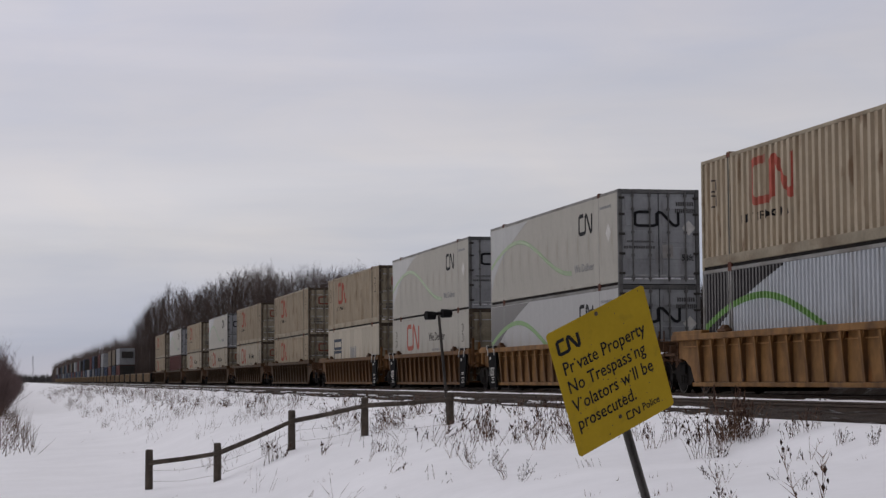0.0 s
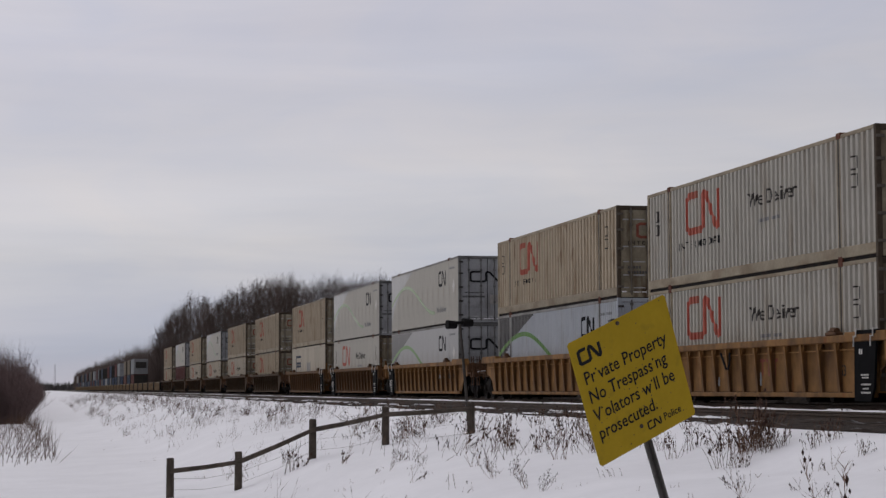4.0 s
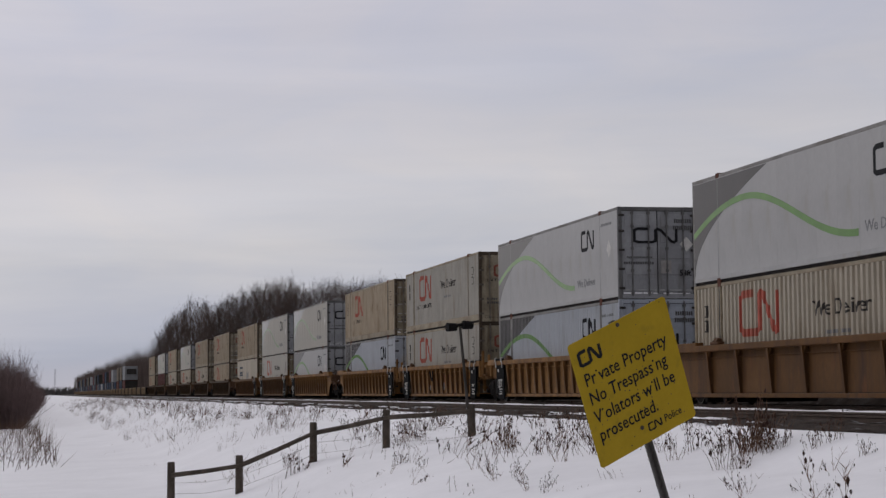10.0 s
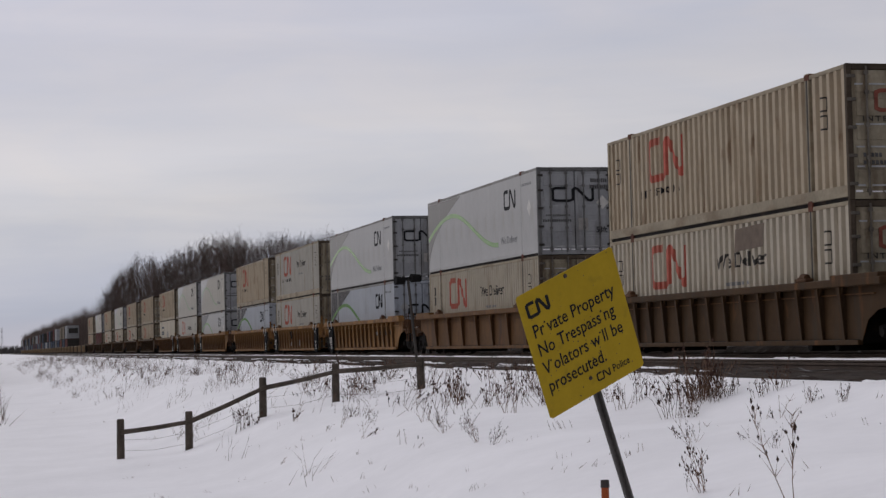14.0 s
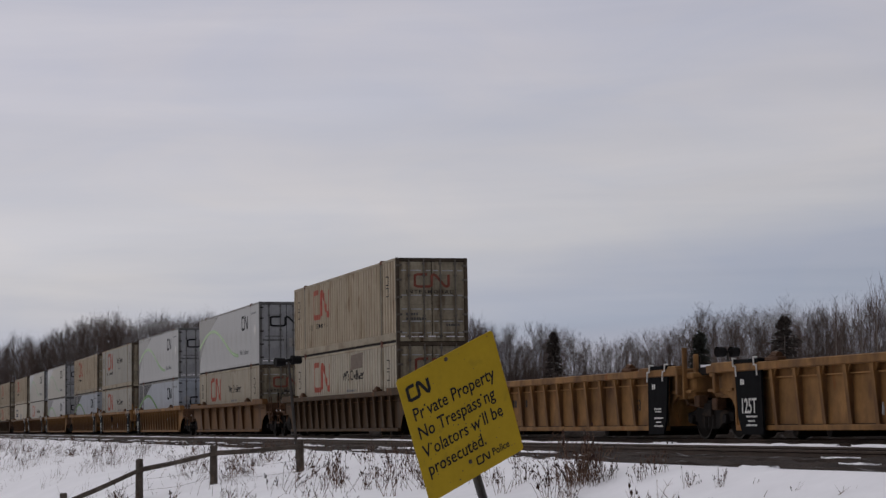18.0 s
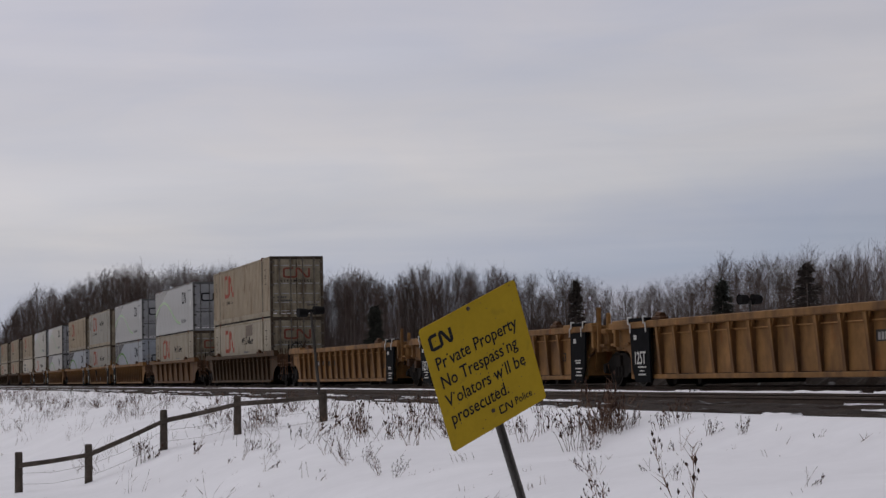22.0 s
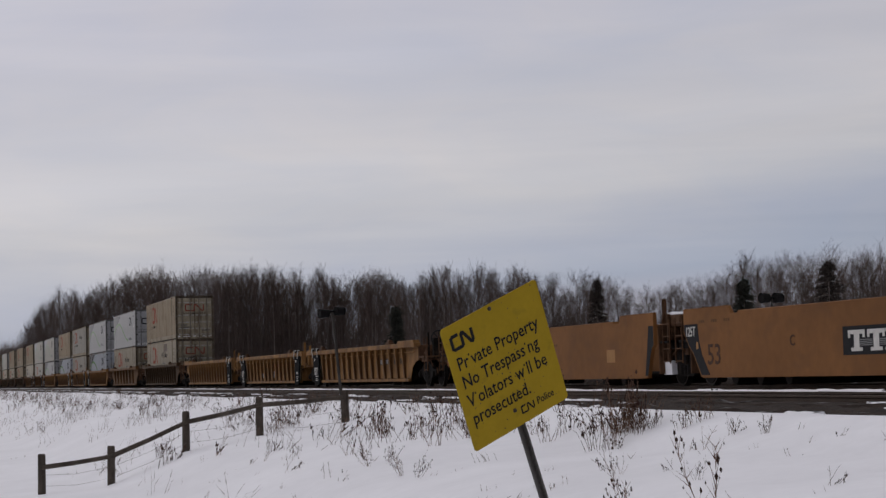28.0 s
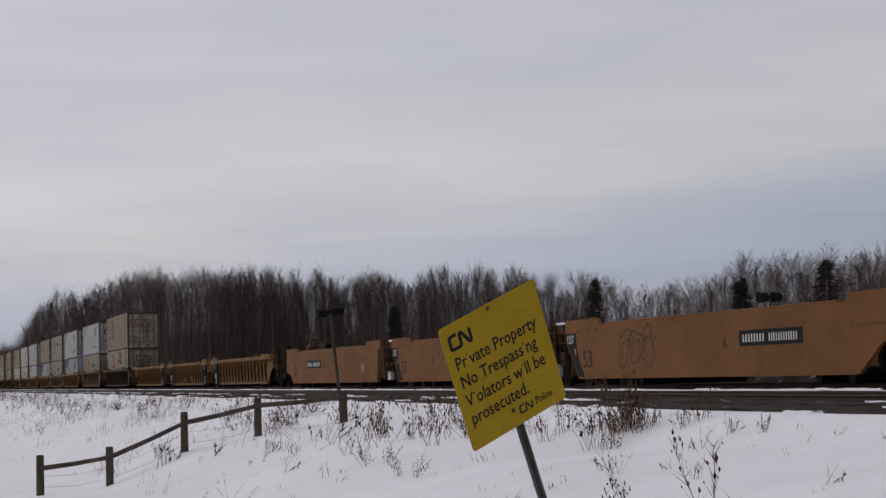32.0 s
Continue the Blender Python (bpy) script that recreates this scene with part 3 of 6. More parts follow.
    box(bm, -WID / 2 + 0.05, WID / 2 - 0.05, -h + 0.05, h - 0.05, TALL - 0.06, TALL - 0.03)
    part("roof", bm, rail_paint, c)
    bm = bmesh.new()
    box(bm, -WID / 2 + 0.03, WID / 2 - 0.03, -h + 0.06, h - 0.06, 0.004, 0.17)
    part("floor", bm, M_UNDER, c)
    bm = bmesh.new()
    box(bm, -WID / 2 + 0.1, WID / 2 - 0.1, h - 0.08, h - 0.03, 0.12, TALL - 0.1)
    for i in range(6):
        box(bm, -1.0 + i * 0.37, -0.85 + i * 0.37, h - 0.03, h - 0.004, 0.2, TALL - 0.15)
    part("front_wall", bm, rail_paint, c)
    bm = bmesh.new()
    box(bm, -WID / 2 + 0.115, WID / 2 - 0.115, -h + 0.09, -h + 0.11, 0.16, TALL - 0.12)
    part("door_gasket", bm, M_LAMPBLACK, c, "black rubber door gasket")
    # door end
    bm = bmesh.new()
    box(bm, -WID / 2 + 0.12, WID / 2 - 0.12, -h + 0.0, -h + 0.1, TALL - 0.13, TALL - 0.005, 0.01)
    part("door_header", bm, frame_paint, c)
    bm = bmesh.new()
    box(bm, -WID / 2 + 0.12, WID / 2 - 0.12, -h + 0.0, -h + 0.1, 0.02, 0.17, 0.01)
    part("door_sill", bm, door, c)
    for sign in (-1, 1):
        bm = bmesh.new()
        xs = sorted((sign * 0.018, sign * (WID / 2 - 0.135)))
        box(bm, *xs, -h + 0.035, -h + 0.085, 0.18, TALL - 0.14)
        for i in range(5):
            z0 = 0.26 + i * 0.51
            xi = sorted((sign * 0.10, sign * (WID / 2 - 0.22)))
            box(bm, *xi, -h + 0.02, -h + 0.04, z0, z0 + 0.38, 0.012)
        leaf = part("door_leaf", bm, door, c)
        for u in (0.30, 0.84):
            bm = bmesh.new()
            rod(bm, (sign * u, -h - 0.012, 0.1), (sign * u, -h - 0.012, TALL - 0.06), 0.024, n=6)
            for z in (0.2, 0.9, 1.6, 2.3, TALL - 0.2):
                box(bm, sign * u - 0.045, sign * u + 0.045, -h - 0.035, -h + 0.03, z - 0.04, z + 0.04)
            box(bm, sign * u - 0.02, sign * u + 0.02, -h - 0.06, -h - 0.03, 1.02, 1.1)
            part("lock_rod", bm, M_ROD if not rear_logo is M_BLACK else M_STEEL, leaf)
        bm = bmesh.new()
        box(bm, *sorted((sign * (WID / 2 - 0.20), sign * (WID / 2 - 0.01))), -h - 0.022, -h + 0.03, -0.035, 0.035, 0.008)
        hinge = mesh_of("hinge", bm, M_FADED if rear_logo is M_BLACK else M_ROD)
        for z in (0.35, 0.95, 1.55, 2.15, 2.65):
            ob = new("hinge", hinge)
            ob.parent, ob.location = leaf, (0, 0, z)
        if frost:
            bm = bmesh.new()
            for u0, u1 in ((0.06, 0.22), (0.38, 0.77), (0.92, 1.10)):
                box(bm, *sorted((sign * u0, sign * u1)), -h + 0.006, -h + 0.025, 0, 0.035)
            ledge = mesh_of("frosted_ledge", bm, M_FROSTBAR)
            for z in (0.27,) if rear_logo is M_BLACK else (0.30, 0.70, 1.12, 1.60, 2.46):
                ob = new("frosted_ledge", ledge)
                ob.parent, ob.location = leaf, (0, 0, z)
    if frost:
        bm = bmesh.new()
        for k in range(7):
            x0 = -1.15 + k * 0.33
            box(bm, x0, x0 + rng.uniform(0.12, 0.33), -h - 0.012, -h + 0.03, 0.168, 0.168 + rng.uniform(0.02, 0.05))
        tagged(part("snow_line", bm, M_SNOW, c), kind="stuff")
    ry = -h + 0.012

    def flat(ob):
        """Lay paint on the near wall down into its grooves."""
        if not smooth:
            drape(ob.data, h, ridge)
        return ob

    if rear_logo:
        bm = bmesh.new()
        wide = smooth and rear_logo is M_BLACK
        stroke(bm, [((-0.76 if wide else -0.62) + x * (1.38 if wide else 1.22), rear_z - (0.12 if wide else 0.0) + z * 0.42) for x, z in RIBBON], 0.085, on_rear(ry), 0.008)
        part("logo", bm, rear_logo, c)
    if rear_logo is M_BLACK:
        letters("lettering", "53ft", 0.27, rear_frame(0.70, 0.74, ry - 0.030), M_BLACK, c, squeeze=0.9)
        bm = bmesh.new()
        px = 0.95 if smooth else -0.82
        slab(bm, [(px - 0.22, 1.74), (px, 1.97), (px + 0.22, 1.74), (px, 1.51)], on_rear(ry - 0.01), 0.004)
        part("placard", bm, M_WHITETXT if smooth else M_FROSTBAR, c)
        bm = bmesh.new()
        slab(bm, [(0.10, 0.82), (0.44, 0.82), (0.44, 1.22), (0.10, 1.22)], on_rear(ry - 0.01), 0.004)
        part("data_plate", bm, M_PATCHGREY, c)
    if rear_word:
        letters("lettering", "INTERMODAL", 0.17, rear_frame(-0.95, 1.68, ry - 0.006), M_FADED, c, squeeze=1.22, spacing=1.42)
    bm = bmesh.new()
    if rear_logo is M_BLACK:
        bars(bm, on_rear(ry), 0.55, 2.41, 0.58, 0.13, 8, rng)
        bars(bm, on_rear(ry), 0.52, 2.20, 0.68, 0.13, 11, rng)
        bars(bm, on_rear(ry), -1.02, 1.30, 0.85, 0.045, 14, rng)
        bars(bm, on_rear(ry), -1.12, 1.10, 1.0, 0.085, 13, rng)
    else:
        bars(bm, on_rear(ry), -0.95, 0.92, 0.45, 0.09, 5, rng)
        bars(bm, on_rear(ry), -0.95, 0.76, 0.75, 0.09, 8, rng)
        bars(bm, on_rear(ry), 0.5, 0.55, 0.5, 0.08, 6, rng)
    part("marking", bm, M_MARKING, c)
    # near side
    sx = NEAR - 0.001
    where = lambda u, v, d: (sx - d, h - u, v)
    if patch:
        bm = bmesh.new()
        arc = [(0.13 + 5.5 * (i / 18) ** 1.7, 0.22 + (TALL - 0.34) * ((i / 18) ** 1.7) ** 0.5) for i in range(19)]
        if smooth:
            slab(bm, [(0.12, TALL - 0.12), (0.12, 0.21)] + arc, where, 0.003)
        else:
            n = round((length - 0.2) / ridge[0])
            p = (length - 0.2) / n
            cols = [(0.1 + (i + du) * p, dx) for i in range(40) for du, dx in ((0.10, ridge[1]), (0.48, ridge[1]), (0.58, 0.0), (1.0, 0.0))]
            cols = [(u, dx) for u, dx in cols if u < 5.6]
            rows = [[bm.verts.new((NEAR + dx - 0.004, h - u, v)) for v in (0.345 + (TALL - 0.465) * (max(0.0, u - 0.13) / 5.5) ** 0.5, TALL - 0.1)] for u, dx in cols]
            for a, b in zip(rows, rows[1:]):
                bm.faces.new((a[0], b[0], b[1], a[1]))
        part("corner_panel", bm, patch, c, "dark slate curved panel")
    if wave:
        bm = bmesh.new()
        pts = []
        for i in range(40):
            u = 0.12 + i / 39 * 10.95
            v = 2.12 - 0.80 * min(1, abs(u - 4.0) / 4.0) ** 1.9 if u < 4 else 1.37 + 0.75 * math.cos((u - 4) / 7.07 * math.pi)
            pts.append((u, v))
        stroke(bm, pts, stripe_width, lambda u, v, d: where(u, v, d + 0.002), 0.004)
        flat(part("green_stripe", bm, stripe, c))
    if logo == "black":
        bm = bmesh.new()
        stroke(bm, [(11.98 + x * 1.4, 1.82 + z * 0.58) for x, z in RIBBON], 0.125, where, 0.006)
        flat(part("logo", bm, M_BLACK, c))
        flat(letters("lettering", "We Deliver", 0.36, side_frame(11.4, 0.60, sx - 0.002), M_GREYTXT, c, squeeze=1.25))
        bm = bmesh.new()
        bars(bm, where, 14.25, 2.42, 1.2, 0.09, 12, rng)
        flat(part("marking", bm, M_GREYTXT, c))
        if smooth:
            bm = bmesh.new()
            slab(bm, [(14.86, 1.66), (15.12, 1.95), (15.38, 1.66), (15.12, 1.37)], where, 0.004)
            part("placard", bm, M_WHITETXT, c)
    if logo in ("red", "maroon"):
        bm = bmesh.new()
        stroke(bm, [(3.6 + x * 2.55, 1.52 + z * 1.0) for x, z in RIBBON], 0.20, where, 0.006)
        flat(part("logo", bm, M_RED, c))
        if word:
            flat(letters("lettering", "INTERMODAL", 0.30, side_frame(2.85, 1.05, sx - 0.003), M_BLACK, c, squeeze=1.25, spacing=1.62))
        if slogan:
            flat(letters("lettering", "We Deliver", 0.52, side_frame(8.35, 1.78, sx - 0.003), M_FADED, c, squeeze=1.3))
            bm = bmesh.new()
            bars(bm, where, 9.0, 1.34, 1.5, 0.09, 9, rng)
            flat(part("marking", bm, M_GREYTXT, c))
        bm = bmesh.new()
        for u in (0.72, 14.75):
            for v in (2.04, 1.64):
                stroke(bm, [(u + 0.05, v + 0.29), (u + 0.24, v + 0.29), (u + 0.24, v), (u + 0.05, v)], 0.04, where, 0.004)
                stroke(bm, [(u + 0.40, v + 0.29), (u + 0.40, v)], 0.05, where, 0.004)
        flat(part("marking", bm, M_FADED, c))
        if smudge:
            bm = bmesh.new()
            slab(bm, [(9.6, 2.15), (11.4, 2.2), (11.5, 2.75), (9.7, 2.7)], where, 0.003)
            part("painted_over_patch", bm, M_OVERPAINT, c)
    if blue_box:
        bm = bmesh.new()
        for v in (0.55, 1.2, 1.85):
            stroke(bm, [(2.2, v), (4.6, v), (4.6, v + 0.45), (2.2, v + 0.45), (2.2, v)], 0.16, where, 0.004)
        part("logo", bm, M_BLUE, c)
        bm = bmesh.new()
        bars(bm, where, 7.6, 1.0, 1.8, 0.9, 4, rng)
        part("marking", bm, M_GREYTXT, c)
    return c


M_PATCHGREY = material("faded_label", (0.36, 0.34, 0.32), 0.6, vary=0.2, scale=5)
M_BLUE = material("blue_paint", (0.045, 0.058, 0.085), 0.55, vary=0.12, scale=1)
M_NAVY = material("navy_paint", (0.045, 0.06, 0.10), 0.55, vary=0.12, scale=1)
M_MAROON = material("maroon_paint", (0.115, 0.042, 0.038), 0.6, vary=0.14, scale=1)
M_RUSTORANGE = material("rust_orange_paint", (0.135, 0.058, 0.045), 0.6, vary=0.14, scale=1)
M_FARDOORSHADE = material("shade_dark_door_paint", (0.06, 0.055, 0.05), 0.7, vary=0.2, scale=1)
M_FARTAN = material("dusty_tan_paint", (0.25, 0.175, 0.105), 0.6, vary=0.14, scale=1)
M_FARBEIGE = material("dusty_beige_paint", (0.22, 0.18, 0.135), 0.6, vary=0.14, scale=1)
M_FARWHITE = material("dull_white_paint", (0.34, 0.345, 0.35), 0.6, vary=0.14, scale=1)
M_GREYBOX = material("grey_container_paint", (0.15, 0.152, 0.16), 0.6, vary=0.14, scale=1)

PARK = pose(0, 0, -60)
KIND = {}
LOADS = {
    "beige": ("weathered beige corrugated container with red ribbon mark", dict(paint=M_BEIGE, logo="red", word=True, rear_logo=M_REDFADED, rail_paint=M_BEIGERAIL, rear_word=True, ridge=(0.37, 0.085), seed=1)),
    "cream": ("cream corrugated container with red ribbon mark and slogan", dict(paint=M_CREAM, logo="red", slogan=True, rear_logo=M_REDFADED, rail_paint=M_BEIGERAIL, rear_word=True, seed=2)),
    "cream_smudged": ("cream corrugated container with a painted-over grey patch", dict(paint=M_CREAM, logo="red", slogan=True, rear_logo=M_REDFADED, rail_paint=M_BEIGERAIL, rear_word=True, smudge=True, ridge=(0.37, 0.085), seed=3)),
    "pale": ("pale grey corrugated container with red mark and slogan", dict(paint=M_PALE, logo="red", word=True, slogan=True, rear_logo=M_REDFADED, rail_paint=M_BEIGERAIL, rear_word=True, frost=False, seed=4)),
    "wave": ("smooth white container with slate corner and green wave", dict(paint=M_WHITE, smooth=True, door=M_DOORGREY, logo="black", wave=True, patch=M_SLATE, rear_logo=M_BLACK, frame_paint=M_FRAMEGREY, rail_paint=M_GREYRAIL, seed=5)),
    "wave_ribbed": ("white corrugated container with slate corner and green wave", dict(paint=M_FROST, door=M_DOORBLUE, logo="black", wave=True, patch=M_SLATE, rear_logo=M_BLACK, frame_paint=M_DOORBLUE, rail_paint=M_GREYRAIL, rear_z=1.42, ridge=(0.22, 0.045), seed=6)),
    # the wave container far off, its colours paled for sky sheen and haze
    "wave_sheen": ("white smooth container with wave stripe, sky sheen put into its colours", dict(paint=M_PALE, smooth=True, door=M_DOORGREY, logo="black", wave=True, patch=M_SLATESHEEN, stripe=M_GREENSHEEN, stripe_width=0.15, rear_logo=M_BLACK, frame_paint=M_FRAMEGREY, rail_paint=M_GREYRAIL, seed=15)),
    "grey_red": ("grey-white smooth container with a dull red ribbon mark", dict(paint=M_PALE, smooth=True, logo="red", slogan=True, door=M_DOORDIRTY, seed=7)),
    "blue_mark": ("cream container with a blue square mark", dict(paint=M_CREAM, smooth=True, blue_box=True, seed=8)),
    "maroon": ("dark red corrugated container", dict(paint=M_MAROON, seed=9)),
}


def load(kind, x, y, z, group=""):
    """A container of that kind with its front at train position y."""
    if kind not in KIND:
        label, made = LOADS[kind]
        KIND[kind] = container(label, **made)
        ob = KIND[kind]
        ob.matrix_basis = pose(x, y - LEN / 2, z)
        return ob
    return copy_thing(KIND[kind], pose(x, y - LEN / 2, z))


# ---- well cars ----
TRAIN = []      # every thing that rolls, with its place at the start
SPIN = []       # every wheelset, with its place on its car
CX = 19.155
SIDE = 1.50


def wheelset_mesh(radius):
    bm = bmesh.new()
    for s in (-1, 1):
        x0 = s * 0.7175
        rod(bm, (x0 - s * 0.03, 0, 0), (x0, 0, 0), radius + 0.028, n=28)
        rod(bm, (x0, 0, 0), (x0 + s * 0.10, 0, 0), radius, radius - 0.006, n=28)
        rod(bm, (x0 + s * 0.10, 0, 0), (x0 + s * 0.115, 0, 0), radius - 0.05, radius - 0.07, n=28)
        rod(bm, (x0 + s * 0.115, 0, 0), (x0 + s * 0.16, 0, 0), 0.13, 0.11, n=14)
        for k in range(3):
            a = TAU * k / 3
            box(bm, *sorted((x0 + s * 0.115, x0 + s * 0.128)), math.cos(a) * 0.24 - 0.05, math.cos(a) * 0.24 + 0.05, math.sin(a) * 0.24 - 0.05, math.sin(a) * 0.24 + 0.05)
    rod(bm, (-1.05, 0, 0), (1.05, 0, 0), 0.075, n=10)
    me = mesh_of("wheelset", bm, M_WHEEL)
    me.materials.append(M_WORN)
    for p in me.polygons:
        if len(p.vertices) > 20 and abs(abs(p.center.x) - 0.8175) < 0.003:
            p.material_index = 1
    return me


WHEELS = wheelset_mesh(0.455)


def bogie(car, y, wheel_r=0.455):
    """A two-axle bogie with cast side frames."""
    bm = bmesh.new()
    box(bm, -1.15, 1.15, y - 0.2, y + 0.2, 0.50, 0.80, 0.02)
    bogie_ob = part("bogie", bm, M_UNDER, car)
    for s in (-1, 1):
        bm = bmesh.new()
        x0, x1 = sorted((s * 0.93, s * 1.08))
        outline = [(-1.18, 0.40), (-1.18, 0.58), (-0.8, 0.64), (-0.42, 0.86), (0.42, 0.86), (0.8, 0.64), (1.18, 0.58), (1.18, 0.40), (0.72, 0.40), (0.44, 0.24), (-0.44, 0.24), (-0.72, 0.40)]
        slab(bm, outline, lambda u, v, d: (x0 + d, y + u, v), x1 - x0)
        part("side_frame", bm, M_UNDER, bogie_ob)
    for s in (-1, 1):
        for k in (-0.2, 0, 0.2):
            bm = bmesh.new()
            rod(bm, (s * 1.05, y + k, 0.28), (s * 1.05, y + k, 0.54), 0.08, n=10)
            part("spring", bm, M_WHEEL, bogie_ob)
        for k in (-0.88, 0.88):
            bm = bmesh.new()
            rod(bm, (s * 1.0, y + k, wheel_r), (s * 1.16, y + k, wheel_r), 0.125, 0.10, n=14)
            part("bearing_cap", bm, M_WHEEL, bogie_ob)
    for k in (-0.88, 0.88):
        ob = new("wheelset", WHEELS)
        ob.parent = bogie_ob
        ob.location = (0, y + k, wheel_r)
        SPIN.append(ob)
    return bogie_ob


def brake_stand(car, y, s, x=0.0):
    bm = bmesh.new()
    box(bm, x - 0.40, x + 0.0, y - 0.12, y + 0.12, 1.0, 1.72, 0.02)
    box(bm, x - 0.60, x - 0.53, y - 0.04, y + 0.04, 1.0, 1.92, 0.01)
    box(bm, x + 0.1, x + 0.18, y - 0.04, y + 0.04, 1.0, 1.80, 0.01)
    part("brake_stand", bm, M_UNDER, car)
    bm = bmesh.new()
    n, r = 20, 0.28
    for i in range(n):
        a, b = TAU * i / n, TAU * (i + 1) / n
        rod(bm, (x - 0.2 + r * math.cos(a), y + s * 0.1, 1.7 + r * math.sin(a)), (x - 0.2 + r * math.cos(b), y + s * 0.1, 1.7 + r * math.sin(b)), 0.022, n=5, caps=False)
    for i in range(4):
        a = TAU * i / 8
        rod(bm, (x - 0.2 - r * math.cos(a), y + s * 0.1, 1.7 - r * math.sin(a)), (x - 0.2 + r * math.cos(a), y + s * 0.1, 1.7 + r * math.sin(a)), 0.014, n=5)
    part("brake_wheel", bm, M_BLACK, car, "black hand-brake wheel")


def end_gear(car, y, s, paint, coupler, seed):
    """What stands beyond the well at one end; s points outwards along y."""
    rng = random.Random(seed)
    reach = 1.9 if coupler else 1.5
    bm = bmesh.new()
    box(bm, -0.34, 0.34, *sorted((y, y + s * reach)), 0.72, 1.02, 0.02)
    part("draft_sill", bm, M_GUIDE, car)
    if coupler:
        bm = bmesh.new()
        box(bm, -0.64, 0.64, *sorted((y - s * 1.5, y - s * 0.08)), 0.62, 1.44, 0.02)
        box(bm, -1.27, 1.27, *sorted((y - s * 1.5, y - s * 0.08)), 1.02, 1.44, 0.02)
        part("body_bolster", bm, M_UNDER, car)
        bm = bmesh.new()
        box(bm, -1.30, 1.30, *sorted((y - s * 1.46, y - s * 1.38)), 0.26, 1.40, 0.01)
        part("well_bulkhead", bm, M_UNDER, car)
    bm = bmesh.new()
    box(bm, -1.36, 1.36, *sorted((y - s * 0.06, y)), 0.95 if coupler else 0.3, 1.5, 0.01)
    for i in range(5):
        box(bm, -1.15 + i * 0.55, -1.05 + i * 0.55, *sorted((y, y + s * 0.09)), 0.95 if coupler else 0.4, 1.45)
    part("bulkhead", bm, M_GUIDE if coupler or paint is M_TAN else paint, car)
    bm = bmesh.new()
    box(bm, -1.38, 1.38, *sorted((y + s * 0.1, y + s * min(reach, 1.3))), 1.04, 1.10)
    for x in (-1.2, -0.6, 0.6, 1.2):
        box(bm, x - 0.05, x + 0.05, *sorted((y, y + s * 0.9)), 0.9, 1.04)
    deck = part("end_platform", bm, M_UNDER if paint is M_TAN else M_GUIDE if coupler else paint, car)
    bm = bmesh.new()
    for k in range(3):
        x = rng.uniform(-1.1, 0.9)
        w = rng.uniform(0.15, 0.45)
        slab(bm, [(x, 0.15), (x + w * 0.5, 0.1), (x + w, 0.2), (x + w * 0.9, 0.6), (x + w * 0.3, 0.75)], lambda u, v, d: (u, y + s * v, 1.10 + d), rng.uniform(0.03, 0.08))
    tagged(part("snow_cap", bm, M_SNOW, deck), kind="stuff")
    for sx in (-1, 1) if coupler or paint is M_TAN else ():
        bm = bmesh.new()
        yy = y + s * (reach * 0.5 if coupler else 0.35)
        for dy in (0, 0.42):
            rod(bm, (sx * 1.40, yy + s * dy, 0.55), (sx * 1.40, yy + s * dy, 1.75 if coupler else 1.62), 0.02, n=5)
        for z in (0.6, 0.9, 1.2, 1.5):
            rod(bm, (sx * 1.40, yy, z), (sx * 1.40, yy + s * 0.42, z), 0.017, n=5)
        part("ladder", bm, M_GUIDE, car)
    bm = bmesh.new()
    for x in (-0.9, 0.5, 0.95):
        rod(bm, (x, y + s * 0.5, 1.08), (x, y + s * 0.5, 1.5 + rng.uniform(0, 0.25)), 0.03, n=6)
    rod(bm, (-0.9, y + s * 0.5, 1.45), (0.95, y + s * 0.5, 1.45), 0.02, n=5)
    box(bm, 0.4, 0.95, *sorted((y + s * 0.2, y + s * 0.7)), 1.1, 1.35)
    for k in range(12 if coupler else 7):
        p = Vector((rng.uniform(-1.3, -0.3), y + s * rng.uniform(0.1, reach), rng.uniform(0.55, 1.3)))
        rod(bm, p, p + Vector((rng.gauss(0, 0.15), rng.gauss(0, 0.3), rng.gauss(0.15, 0.25))), rng.uniform(0.015, 0.035), n=5)
    for k in range(3):
        p = Vector((rng.uniform(-1.25, -0.5), y + s * rng.uniform(0.2, reach), rng.uniform(0.7, 1.35)))
        box(bm, p.x - 0.12, p.x + 0.12, p.y - 0.13, p.y + 0.13, p.z - 0.13, p.z + 0.13, 0.02)
    part("end_fitting", bm, M_GUIDE, car)
    if not coupler and paint is not M_TAN and s < 0:
        bm = bmesh.new()
        box(bm, -1.42, -1.32, y - 0.98, y - 0.90, 0.9, 2.05, 0.01)
        box(bm, -1.20, -1.10, y - 1.12, y - 1.0, 0.9, 1.90, 0.02)
        part("grab_post", bm, paint, car)
        bm = bmesh.new()
        box(bm, -1.15, 0.9, y - 2.25, y - 1.15, 1.42, 1.60, 0.03)
        platform = part("brake_platform", bm, M_UNDER, car)
        bm = bmesh.new()
        slab(bm, [(-1.12, 1.25), (-0.2, 1.22), (0.5, 1.4), (0.3, 2.1), (-0.6, 2.2), (-1.1, 2.0)], lambda u, v, d: (u, y - v, 1.60 + d), 0.05)
        tagged(part("snow_cap", bm, M_SNOW, platform), kind="stuff")
    if not coupler and paint is not M_TAN:
        for y0, y1, top in ((0.12, 0.5, 1.6), (0.7, 1.25, 1.5)):
            bm = bmesh.new()
            box(bm, -1.27, -0.72, *sorted((y + s * y0, y + s * y1)), 0.92, top, 0.05)
            box(bm, -1.34, -0.66, *sorted((y + s * (y0 - 0.05), y + s * (y1 + 0.05))), top - 0.14, top - 0.02, 0.02)
